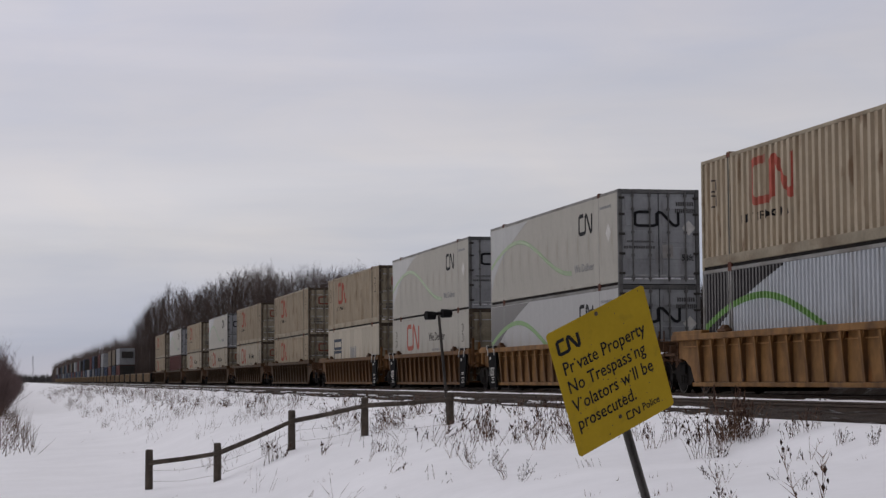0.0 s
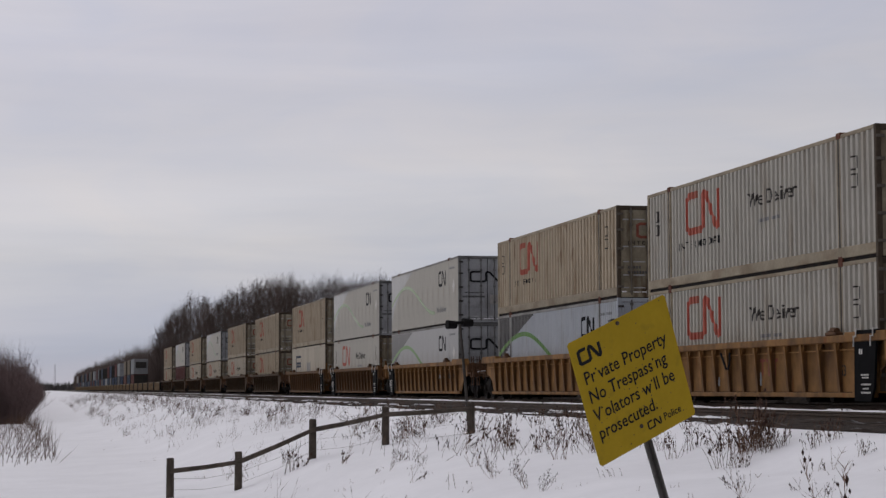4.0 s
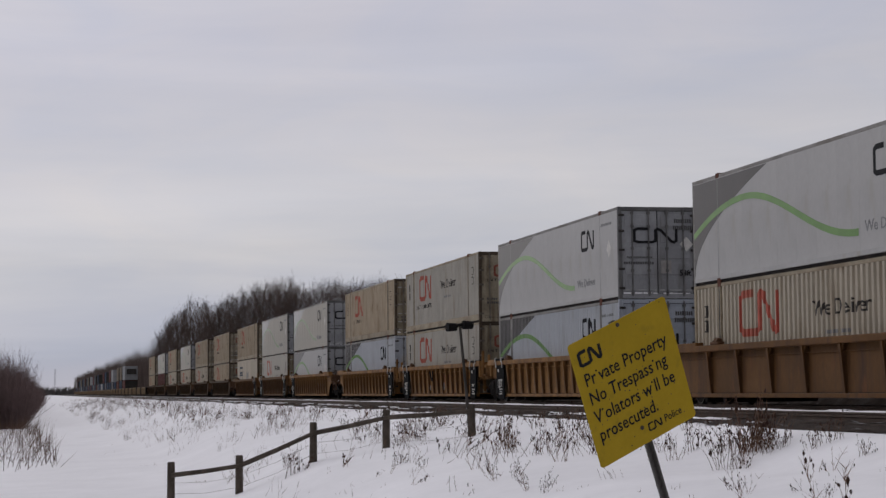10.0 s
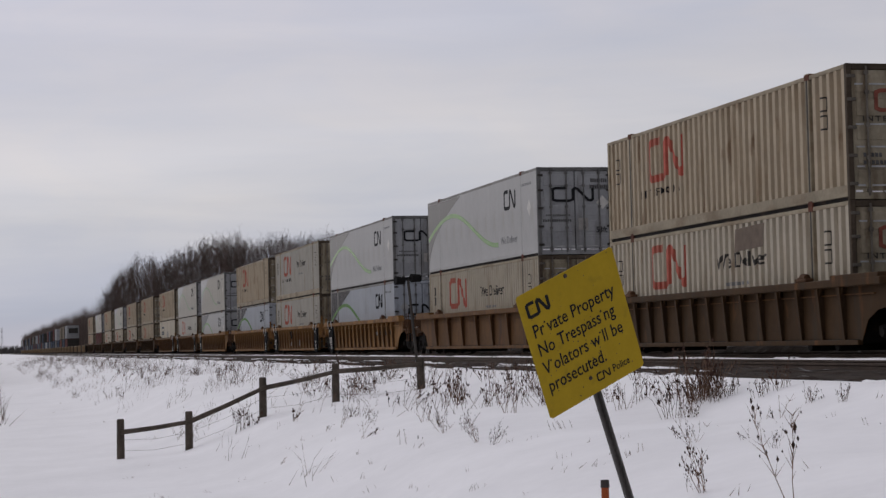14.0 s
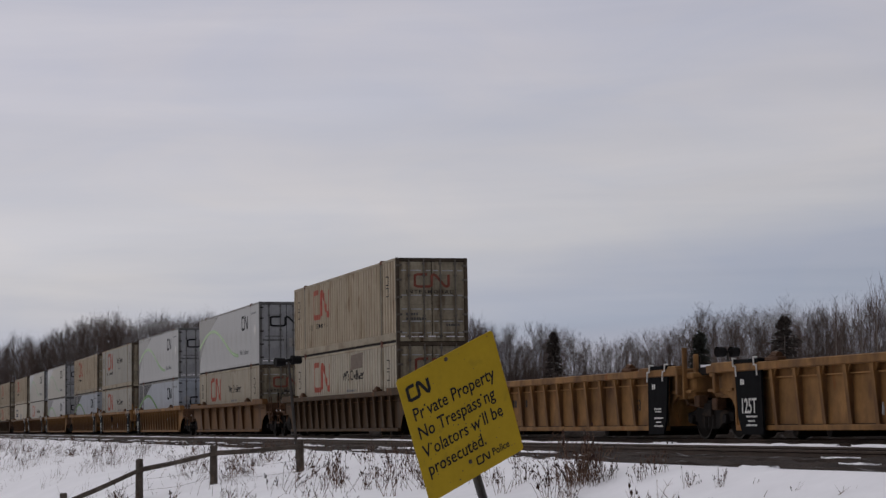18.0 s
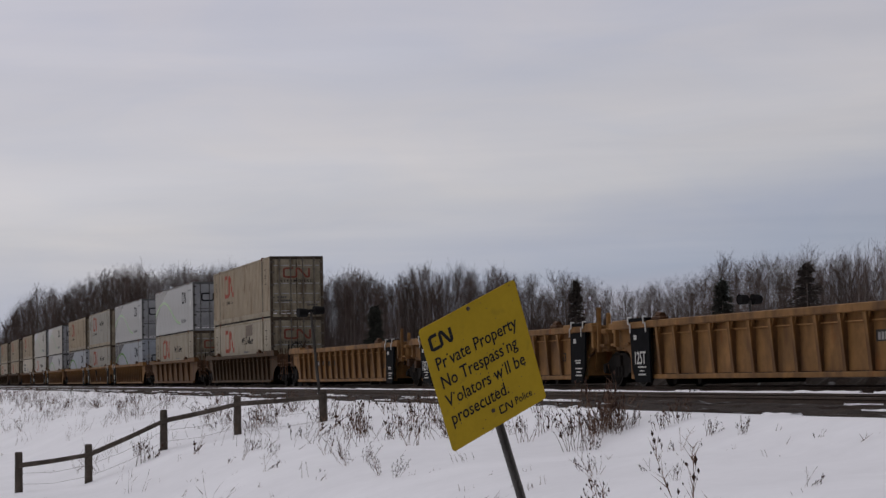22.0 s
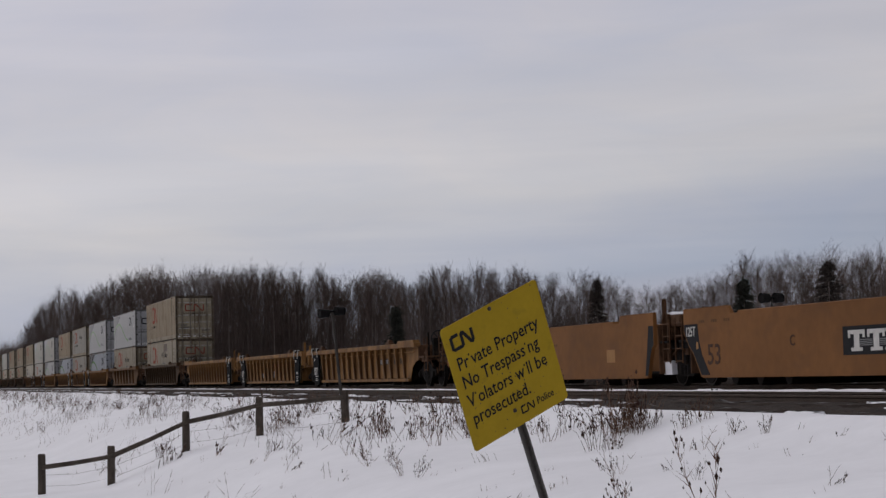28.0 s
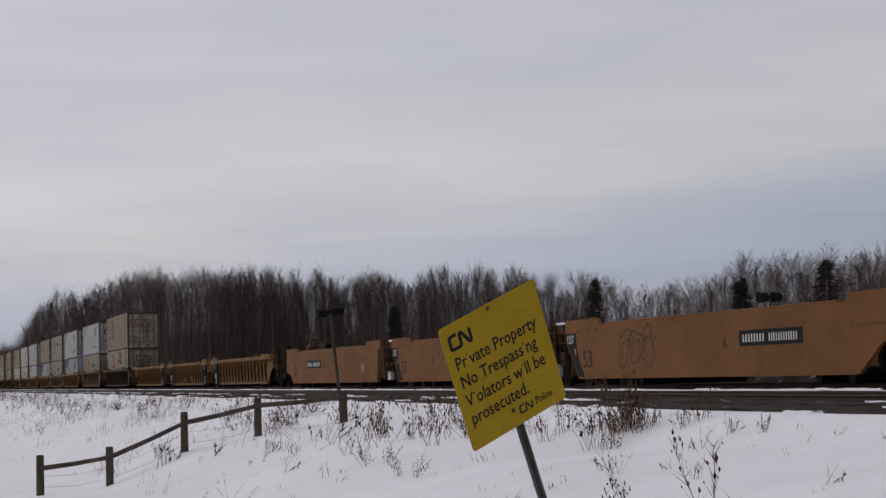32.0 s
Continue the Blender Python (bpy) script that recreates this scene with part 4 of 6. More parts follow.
            part("end_casting", bm, paint, car)
    if coupler:
        bm = bmesh.new()
        box(bm, -0.12, 0.12, *sorted((y + s * 1.5, y + s * 2.2)), 0.78, 0.98, 0.03)
        box(bm, -0.18, 0.2, *sorted((y + s * 2.1, y + s * 2.4)), 0.74, 1.02, 0.05)
        part("coupler", bm, M_UNDER, car)
        bm = bmesh.new()
        pts = [(0.3, y + s * 1.6, 0.75), (0.32, y + s * 1.9, 0.5), (0.28, y + s * 2.2, 0.36), (0.2, y + s * 2.4, 0.42)]
        for a, b in zip(pts, pts[1:]):
            rod(bm, a, b, 0.025, n=6)
        part("brake_hose", bm, M_BLACK, car)


def ribbed_car(paint, label, length=18.1, ribs=17, front="coupler", rear="artic", black=(False, True), rib_deep=0.175, seed=1, stand=False, marks=0.0, stain=0.0, snowy=False, hoses=0.0):
    """A well car unit with ribbed steel sides; front at +y. Each end has its own bogie, or shares one, or rests on its neighbour's."""
    rng = random.Random(seed)
    h = length / 2
    car = empty("well_car", label, "well car", "cars of the train")
    for s in (-1, 1):
        bm = bmesh.new()
        cut_f, cut_r = (1.35 if front == "coupler" else 0.12), (1.35 if rear == "coupler" else 0.12)
        reach_f, reach_r = (h if front == "coupler" else h + 1.05), (h if rear == "coupler" else h + 0.85)
        nose = lambda cut, kind, out: [(h - cut, 0.24), (h - cut * 0.75, 0.72), (h - cut * 0.4, 0.92), (h, 0.98), (h, 1.50)] if kind == "coupler" else \
            [(h - 0.12, 0.24), (h - 0.02, 0.55), (h + 0.16, 0.82), (h + 0.42, 0.97), (out, 1.02), (out, 1.50)]
        outline = [(-u, v) for u, v in nose(cut_r, rear, reach_r)[::-1]] + nose(cut_f, front, reach_f)
        x0, x1 = sorted((s * (SIDE - rib_deep - 0.02), s * (SIDE - rib_deep)))
        slab(bm, outline, lambda u, v, d: (x0 + d, u, v), x1 - x0)
        side = part("side_sheet", bm, paint, car)
        bm = bmesh.new()
        box(bm, *sorted((s * (SIDE - rib_deep - 0.06), s * (SIDE + 0.03))), -reach_r, reach_f, 1.43, 1.60, 0.02)
        for end, kind in ((1, front), (-1, rear)):
            if kind == "coupler":
                box(bm, *sorted((s * (SIDE - 0.22), s * (SIDE + 0.026))), *sorted((end * (h - 0.1), end * (h - 2.4))), 1.52, 1.69, 0.02)
            else:
                box(bm, *sorted((s * (SIDE - 0.22), s * (SIDE + 0.032))), *sorted((end * (h + 0.80), end * (h - 1.35))), 1.50, 1.65, 0.02)
                box(bm, *sorted((s * (SIDE - 0.12), s * SIDE)), *sorted((end * (h + 0.80), end * (h + 0.68))), 1.0, 1.50, 0.02)
        part("top_chord", bm, paint, side)
        # a thin flange, coloured paler as the lit line under the chord's shadow, and guides for the load on top
        bm = bmesh.new()
        box(bm, *sorted((s * (SIDE - rib_deep - 0.01), s * (SIDE - rib_deep + 0.055))), -h + 0.6, h - 0.6, 1.255, 1.28)
        part("flange", bm, M_PATCH if paint is M_YELLOW else M_BROWN, side)
        for end in (1, -1):
            bm = bmesh.new()
            yy = end * (h - (2.1 if (front if end > 0 else rear) != "coupler" else 3.9))
            box(bm, *sorted((s * (SIDE - 0.16), s * (SIDE + 0.04))), yy - 0.30, yy + 0.30, 1.60, 1.68, 0.02)
            rod(bm, (s * (SIDE - 0.04), yy - 0.22, 1.69), (s * (SIDE - 0.04), yy + 0.05, 1.72), 0.085, 0.07, 8)
            rod(bm, (s * (SIDE - 0.04), yy + 0.05, 1.70), (s * (SIDE - 0.04), yy + 0.26, 1.66), 0.06, 0.04, 8)
            part("load_guide", bm, M_GUIDE, side, "rusty load guide")
        bm = bmesh.new()
        box(bm, *sorted((s * (SIDE - rib_deep - 0.04), s * (SIDE - rib_deep * 0.52))), -h + cut_r, h - cut_f, 0.20, 0.31, 0.012)
        part("bottom_chord", bm, paint, side)
        bm = bmesh.new()
        e0, e1 = (0.15 if front != "coupler" else 0.5), (0.15 if rear != "coupler" else 0.5)
        for w, a, b in ((0.028, -0.002, 0.80), (0.062, 0.74, 1.0)):
            slab(bm, [(-w, 0.30), (w, 0.30), (w, 1.43), (-w, 1.43)], lambda u, v, d: (s * (SIDE - rib_deep + rib_deep * (a + (b - a) * d) * (0.42 + 0.58 * (v - 0.30) / 1.13)), u, v), 1.0)
        slab(bm, [(-0.15, 1.43), (-0.06, 1.27), (0.06, 1.27), (0.15, 1.43)], lambda u, v, d: (s * (SIDE - rib_deep * 0.42 + d), u, v), 0.02)
        rib_mesh = mesh_of("rib", bm, paint)
        n = ribs
        for i in range(n):
            y = -h + 0.95 + (length - 1.9) * i / (n - 1)
            if (y < -h + cut_r - 0.1 and cut_r > 1) or (y > h - cut_f + 0.1 and cut_f > 1) or (black[0] and y > h - 1.7) or (black[1] and y < -h + 1.0):
                continue
            ob = new("rib", rib_mesh)
            ob.parent, ob.location = side, (0, y, 0)
        for end, is_black in ((1, black[0]), (-1, black[1])):
            if is_black:
                bm = bmesh.new()
                wide, near_end = (1.58, -0.36) if end > 0 else (0.82, 0.30)
                slab(bm, [(h - wide - 0.04, 0.12), (h + near_end - 0.30, 0.12), (h + near_end - 0.12, 0.46), (h + near_end, 1.425), (h - wide, 1.425)][::end],
                     lambda u, v, d: (s * (SIDE - 0.03 + d * 0.048), end * u, v), 1.0)
                panel = part("end_panel", bm, M_PANEL, side, "black painted end panel")
                bm = bmesh.new()
                box(bm, *sorted((s * (SIDE - 0.20), s * (SIDE + 0.035))), *sorted((end * (h + near_end + 0.05), end * (h - wide + 0.1))), 1.575, 1.676, 0.015)
                part("chord_wrap", bm, M_PANEL, side, "black painted stretch of the chord")
                for yy in (h + near_end - 0.02, h - wide + 0.22):
                    bm = bmesh.new()
                    xg = s * (SIDE + 0.07)
                    rod(bm, (s * (SIDE - 0.02), end * yy, 1.70), (xg, end * yy, 1.70), 0.017, n=6)
                    rod(bm, (xg, end * yy, 1.715), (xg, end * (yy - 0.02), 1.53), 0.017, n=6)
                    rod(bm, (xg, end * (yy - 0.13), 1.55), (xg, end * (yy - 0.15), 1.32), 0.017, n=6)
                    rod(bm, (xg, end * (yy - 0.02), 1.54), (xg, end * (yy - 0.14), 1.54), 0.014, n=6)
                    part("grab_iron", bm, M_WHITETXT, side, "frosted grab iron")
                if s < 0 and end < 0:
                    letters("lettering", "53", 0.36, axes((-SIDE + rib_deep - 0.002, -h + 2.02, 0.68), (0, -1, 0), (0, 0, 1)), M_FADED, side, squeeze=0.85)
                if s < 0 and end > 0:
                    letters("lettering", "125T", 0.44, axes((-SIDE - 0.024, h - 0.62, 0.56), (0, -1, 0), (0, 0, 1)), M_WHITETXT, panel, squeeze=0.80)
                if s < 0:
                    bm = bmesh.new()
                    w2 = lambda u, v, d: (-SIDE - 0.018 - d, end * h - u, v)
                    o = 0.76 if end > 0 else -0.60
                    bars(bm, w2, o - (0.14 if end > 0 else -0.02), 1.15, 0.20, 0.12, 2, rng)
                    if end < 0:
                        bars(bm, w2, o + 0.1, 0.68, 0.42, 0.035, 8, rng)
                        bars(bm, w2, o + 0.15, 0.62, 0.36, 0.035, 7, rng)
                    bars(bm, w2, o + 0.1, 0.47, 0.52, 0.04, 9, rng)
                    bars(bm, w2, o + 0.2, 0.38, 0.3, 0.035, 5, rng)
                    bars(bm, w2, o + 0.1, 0.29, 0.5, 0.04, 8, rng)
                    part("marking", bm, M_WHITETXT, panel)
        if s < 0 and marks:
            bm = bmesh.new()
            xw = SIDE - rib_deep
            w3 = lambda u, v, d: (-xw - d, h - u, v)
            slab(bm, [(marks, 0.86), (marks + 1.35, 0.86), (marks + 1.35, 1.08), (marks, 1.08)], w3, 0.004)
            plate = part("number_panel", bm, M_FADED, side)
            bm = bmesh.new()
            bars(bm, lambda u, v, d: (-xw - 0.004 - d, h - u, v), marks + 0.08, 0.89, 1.2, 0.15, 9, rng)
            part("marking", bm, M_PATCHGREY, plate)
            bm = bmesh.new()
            for u0 in (marks + 2.2, marks + 3.1):
                bars(bm, w3, u0, 0.85, 0.4, 0.22, 2, rng)
            part("marking", bm, M_FADED, side)
        if s < 0 and stain:
            # sun-bleached dark red marks
            bm = bmesh.new()
            w3 = lambda u, v, d: (-SIDE + rib_deep - d, h - u, v)
            for k in range(3):
                u0 = stain + k * 0.42
                slab(bm, [(u0, 1.06), (u0 + 0.34, 1.06), (u0 + 0.34, 1.14), (u0, 1.14)], w3, 0.003)
                slab(bm, [(u0 + 0.13, 0.72), (u0 + 0.21, 0.72), (u0 + 0.21, 1.06), (u0 + 0.13, 1.06)], w3, 0.003)
            bars(bm, w3, stain + 1.7, 0.8, 0.3, 0.26, 3, rng)
            part("marking", bm, M_REDFADED, side)
        if s < 0 and hoses:
            # two cut lashings hanging crosswise
            for du in (-0.36, 0.32):
                bm = bmesh.new()
                pts = [(-SIDE - 0.01, h - hoses - du, 1.33), (-SIDE + 0.02, h - hoses - du * 0.72, 1.14), (-SIDE + 0.03, h - hoses - du * 0.18, 0.90)]
                for a, b in zip(pts, pts[1:]):
                    rod(bm, a, b, 0.028, n=6)
                part("lashing", bm, M_BLACK, side, "loose black lashing strap")
        if s < 0 and snowy:
            # snow caught against some ribs
            bm = bmesh.new()
            pitch = (length - 1.9) / (ribs - 1)
            for k in (5, 8):
                u0, w, top = 0.95 + k * pitch + 0.08, rng.uniform(0.05, 0.10), rng.uniform(0.7, 1.1)
                slab(bm, [(u0, 0.5), (u0 + w * 0.6, 0.47), (u0 + w, 0.62), (u0 + w * 0.7, top - 0.1), (u0 + 0.02, top)], lambda u, v, d: (-SIDE + rib_deep - d, h - u, v), 0.03)
            part("stuck_snow", bm, M_FROSTBAR, side)
    bm = bmesh.new()
    box(bm, -1.34, 1.34, -h + 1.4, h - 1.4, 0.23, 0.33, 0.02)
    part("well_floor", bm, M_UNDER, car)
    for y in (-h + 2.6, -h + 4.0, h - 2.6, h - 4.0):
        bm = bmesh.new()
        rod(bm, (-1.3, y, 0.2), (1.3, y, 0.2), 0.13, n=10)
        part("cross_tube", bm, M_UNDER, car)
    for s, kind in ((1, front), (-1, rear)):
        end_gear(car, s * h, s, paint, kind == "coupler", seed + s)
        if kind == "coupler":
            bogie(car, s * (h + 0.15))
        elif kind == "shared":
            bogie(car, s * (h + 1.6))
    if stand:
        brake_stand(car, -h - 1.5, -1, -0.55)
    return car


def smooth_car(paint, label, length=18.6, front="coupler", rear="shared", plate="number", plate_u=4.3, tag="B", seed=1, graffiti=False, box_on_end=False):
    """A well car unit with flush plate sides, raised at both ends."""
    rng = random.Random(seed)
    h = length / 2
    car = empty("well_car", label, "well car", "cars of the train")
    for s in (-1, 1):
        cut_f, cut_r = (1.9 if front == "coupler" else 0.95), (1.9 if rear == "coupler" else 0.45)
        outline = [(-h + cut_r, 0.22), (h - cut_f, 0.22), (h - cut_f * 0.55, 0.75), (h - cut_f * 0.3, 0.92), (h, 1.0 if front == "coupler" else 1.25), (h, 1.80), (h - 2.5, 1.80), (h - 2.68, 1.62),
                   (-h + 2.36, 1.62), (-h + 2.28, 1.80), (-h, 1.80), (-h, 1.0), (-h + cut_r * 0.3, 0.92), (-h + cut_r * 0.55, 0.75)]
        if front == "coupler":
            outline[1:5] = [(h - 1.48, 0.22), (h - 1.22, 0.42), (h - 0.85, 0.60), (h - 0.30, 0.68), (h, 0.70)]
        bm = bmesh.new()
        x0, x1 = sorted((s * (SIDE - 0.09), s * SIDE))
        slab(bm, outline, lambda u, v, d: (x0 + d, u, v), x1 - x0)
        side = part("side_plate", bm, paint, car)
        bm = bmesh.new()
        box(bm, *sorted((s * (SIDE - 0.2), s * (SIDE - 0.02))), -h + 2.8, h - 3.0, 1.60, 1.67, 0.015)
        part("top_chord", bm, paint, side)
        bm = bmesh.new()
        box(bm, *sorted((s * (SIDE - 0.14), s * (SIDE + 0.012))), -h + cut_r + 0.1, h - (1.58 if front == "coupler" else cut_f + 0.1), 0.20, 0.25)
        part("bottom_chord", bm, paint, side)
        if s > 0:
            continue
        w2 = lambda u, v, d: (-SIDE - d, h - u, v)
        if front != "coupler":
            # black lettered panel; its lower tail draws the shade over the bogie
            bm = bmesh.new()
            slab(bm, [(0.02, 1.44), (0.82, 1.44), (0.88, 1.05), (1.04, 0.72), (1.46, 0.26), (0.97, 0.26), (0.54, 0.77), (0.30, 0.94), (0.02, 1.27)], w2, 0.003)
            panel = part("end_panel", bm, M_BLACK, side, "dark painted end panel with shade below it drawn in")
            letters("lettering", "125T", 0.32, axes((-SIDE - 0.008, h - 0.12, 1.16), (0, -1, 0), (0, 0, 1)), M_WHITETXT, panel, squeeze=0.85)
            bm = bmesh.new()
            slab(bm, [(0.72, 0.86), (0.84, 0.86), (0.84, 1.02), (0.72, 1.02)], lambda u, v, d: (-SIDE - 0.004 - d, h - u, v), 0.003)
            part("reflector", bm, M_PATCH, panel, "dull yellow reflector")
        if front == "coupler":
            bm = bmesh.new()
            slab(bm, [(0.98, 0.90), (1.16, 0.90), (1.16, 1.10), (0.98, 1.10)], w2, 0.003)
            part("reflector", bm, M_PATCH, side, "dull yellow reflector")
        letters("lettering", "53", 0.66, axes((-SIDE - 0.003, h - (1.33 if front != "coupler" else 1.75), 0.50), (0, -1, 0), (0, 0, 1)), M_STENCIL, side, squeeze=1.2)
        letters("lettering", tag, 0.32, axes((-SIDE - 0.003, h - ((plate_u + 3.6 if tag == "B" else plate_u - 0.9) if plate == "number" else 5.6), 0.84), (0, -1, 0), (0, 0, 1)), M_STENCIL, side, squeeze=1.1)
        pw, ph = (3.1, 0.34) if plate == "number" else (2.65, 0.56)
        bm = bmesh.new()
        slab(bm, [(plate_u, 0.86), (plate_u + pw, 0.86), (plate_u + pw, 0.86 + ph), (plate_u, 0.86 + ph)] if plate == "number" else
             [(plate_u, 0.60), (plate_u + pw, 0.60), (plate_u + pw, 0.60 + ph), (plate_u, 0.60 + ph)], w2, 0.004)
        panel = part("number_panel" if plate == "number" else "mark_panel", bm, M_BLACK, side)
        bm = bmesh.new()
        w3 = lambda u, v, d: (-SIDE - 0.004 - d, h - u, v)
        if plate == "number":
            bars(bm, w3, plate_u + 0.18, 0.94, 1.15, 0.18, 8, rng, 0.003, 0.5)
            bars(bm, w3, plate_u + 1.5, 0.94, 1.4, 0.18, 12, rng, 0.003, 0.5)
        else:
            for k in range(2):
                u0 = plate_u + 0.22 + k * 0.78
                slab(bm, [(u0, 1.0), (u0 + 0.68, 1.0), (u0 + 0.68, 1.08), (u0, 1.08)], w3, 0.003)
                slab(bm, [(u0 + 0.24, 0.74), (u0 + 0.46, 0.74), (u0 + 0.46, 1.0), (u0 + 0.24, 1.0)], w3, 0.003)
                slab(bm, [(u0 + 0.12, 0.67), (u0 + 0.58, 0.67), (u0 + 0.58, 0.74), (u0 + 0.12, 0.74)], w3, 0.003)
                for e in (u0, u0 + 0.59):
                    slab(bm, [(e, 0.93), (e + 0.09, 0.93), (e + 0.09, 1.0), (e, 1.0)], w3, 0.003)
            u0 = plate_u + 1.8
            stroke(bm, [(u0, 0.69), (u0 + 0.6, 1.07)], 0.15, w3, 0.003)
            stroke(bm, [(u0, 1.07), (u0 + 0.6, 0.69)], 0.15, w3, 0.0035)
            for e in (u0 - 0.10, u0 + 0.40):
                for v in (0.67, 1.02):
                    slab(bm, [(e, v), (e + 0.3, v), (e + 0.3, v + 0.06), (e, v + 0.06)], w3, 0.0045)
        part("marking", bm, M_WHITETXT, panel)
        if plate != "number":
            bm = bmesh.new()
            for k in range(2):
                for j in range(4):
                    v, e = 0.775 + 0.035 * j, plate_u + 0.70 + 0.78 * k
                    slab(bm, [(e, v), (e + (0.50 if k == 0 else 0.36), v), (e + (0.50 if k == 0 else 0.36), v + 0.016), (e, v + 0.016)], w3, 0.002)
            part("stripe", bm, M_GREYTXT, panel)
        bm = bmesh.new()
        for k in range(3):
            bars(bm, w2, 0.9 + k * 0.7, 1.45, 0.35, 0.07, 3, rng, 0.002)
        bars(bm, w2, plate_u + 5.2, 1.12, 1.6, 0.07, 9, rng, 0.002)
        part("marking", bm, M_BROWN, side)
        if rear == "shared":
            bm = bmesh.new()
            slab(bm, [(length - 3.3, 0.62), (length - 2.7, 0.62), (length - 2.7, 0.95), (length - 3.3, 0.95)], w2, 0.003)
            part("repainted_patch", bm, M_PATCH, side, "paler repainted patch")
            bm = bmesh.new()
            slab(bm, [(length - 0.34, 1.48), (length - 0.02, 1.48), (length - 0.02, 1.02), (length - 0.14, 0.93), (length - 0.25, 0.76), (length - 0.44, 0.26), (length - 0.62, 0.26), (length - 0.46, 0.9)], w2, 0.003)
            part("end_panel", bm, M_BLACK, side, "dark painted end edge")
        if graffiti:
            bm = bmesh.new()
            for k in range(3):
                for inner in (1.0, 0.45):
                    pts = []
                    for i in range(31):
                        a = TAU * i / 30 * (1.0 if inner == 1 else 0.7)
                        r = 1 + 0.20 * math.sin(2 * a + 1.7 * k) + 0.16 * math.sin(3 * a + 0.8 * k * k) + 0.07 * math.sin(5 * a + k)
                        pts.append((4.5 + k * 0.78 + 0.40 * inner * r * math.cos(a) + 0.10 * math.sin(a), 0.98 + 0.46 * inner * r * math.sin(a)))
                    stroke(bm, pts, 0.036, w2, 0.002 + 0.0004 * k + 0.0002 * inner)
            for k in range(5):
                u0, v0 = 4.2 + 0.55 * k + rng.uniform(-0.1, 0.1), rng.uniform(0.75, 1.1)
                stroke(bm, [(u0, v0), (u0 + rng.uniform(0.05, 0.2), v0 + rng.uniform(0.15, 0.3)), (u0 + rng.uniform(0.2, 0.35), v0 + rng.uniform(0.2, 0.4))], 0.03, w2, 0.0035 + 0.0003 * k)
            part("graffiti", bm, M_FADED, side, "looped dark spray-paint scrawl")
    bm = bmesh.new()
    box(bm, -1.38, 1.38, -h + 1.8, h - 1.8, 0.23, 0.33, 0.02)
    part("well_floor", bm, M_UNDER, car)
    for y in (-h + 2.4, -h + 3.8, h - 2.6, h - 3.9, h - 5.3):
        bm = bmesh.new()
        rod(bm, (-1.4, y, 0.2), (1.4, y, 0.2), 0.17, n=12)
        part("cross_tube", bm, M_UNDER, car)
    for s, kind in ((1, front), (-1, rear)):
        end_gear(car, s * h, s, paint, kind == "coupler", seed + s)
        if kind == "coupler":
            bogie(car, s * (h - 0.75))
        elif kind == "shared":
            bogie(car, s * (h + 0.95))
    if rear == "shared":
        bm = bmesh.new()
        box(bm, -1.38, -1.28, -h - 0.35, -h - 0.28, 0.9, 2.12, 0.01)
        box(bm, -1.38, -1.30, -h - 0.62, -h - 0.56, 0.6, 1.75, 0.01)
        part("grab_post", bm, M_GUIDE, car)
        bm = bmesh.new()
        box(bm, -1.3, -0.5, -h - 1.2, -h - 0.3, 1.45, 1.72, 0.03)
        box(bm, -0.4, 0.9, -h - 1.4, -h - 0.4, 1.2, 1.6, 0.03)
        part("brake_valve", bm, M_GUIDE, car)
        bm = bmesh.new()
        slab(bm, [(-0.06, 0.28), (0.42, 0.28), (0.41, 0.58), (0.22, 0.62), (-0.05, 0.60)], lambda u, v, d: (-1.22 + d, -h - u, v), 0.25)
        slab(bm, [(0.35, 1.722), (1.15, 1.722), (1.12, 1.76), (0.7, 1.79), (0.4, 1.765)], lambda u, v, d: (-1.28 + d, -h - u, v), 0.72)
        tagged(part("packed_snow", bm, M_SNOW, car, "snow packed on the end frame"), kind="stuff")
    if box_on_end:
        bm = bmesh.new()
        box(bm, -1.1, -0.2, h - 3.45, h - 2.62, 1.46, 1.98, 0.12)
        rod(bm, (-0.75, h - 2.9, 1.9), (-0.7, h - 2.95, 2.28), 0.20, 0.13, 10)
        rod(bm, (-0.45, h - 3.3, 1.85), (-0.4, h - 3.2, 2.14), 0.16, 0.10, 10)
        rod(bm, (-0.95, h - 3.3, 1.9), (-0.5, h - 2.7, 2.05), 0.13, 0.11, 10)
        rod(bm, (-0.9, h - 3.6, 1.8), (-0.8, h - 3.55, 2.2), 0.04, 0.03, 8)
        part("brake_valve", bm, M_GUIDE, car, "rusty brown brake valve")
        bm = bmesh.new()
        rod(bm, (-0.6, h - 5.2, 1.80), (-0.6, h - 3.7, 1.80), 0.17, n=16)
        box(bm, -0.8, -0.4, h - 4.9, h - 4.0, 1.44, 1.66, 0.02)
        rod(bm, (0.2, h - 5.6, 1.62), (0.2, h - 3.6, 1.62), 0.2, n=16)
        rod(bm, (-0.7, h - 5.4, 1.62), (-0.7, h - 4.0, 1.62), 0.18, n=16)
        box(bm, -1.3, 1.3, h - 5.7, h - 0.1, 1.36, 1.46)
        for y0 in (0.06, 0.42):
            box(bm, -1.46, -1.40, h - y0 - 0.05, h - y0, 1.80, 1.98)
        box(bm, -1.46, -1.40, h - 0.47, h - 0.06, 1.94, 1.98)
        part("brake_equipment", bm, M_UNDER, car, "dark brake valve and air tanks")
    return car


def put(ob, y):
    """Set a car on the rails with its middle at train position y."""
    ob.matrix_basis = pose(CX, y, 0)
    TRAIN.append(ob)
    return ob


FLOOR = 0.34


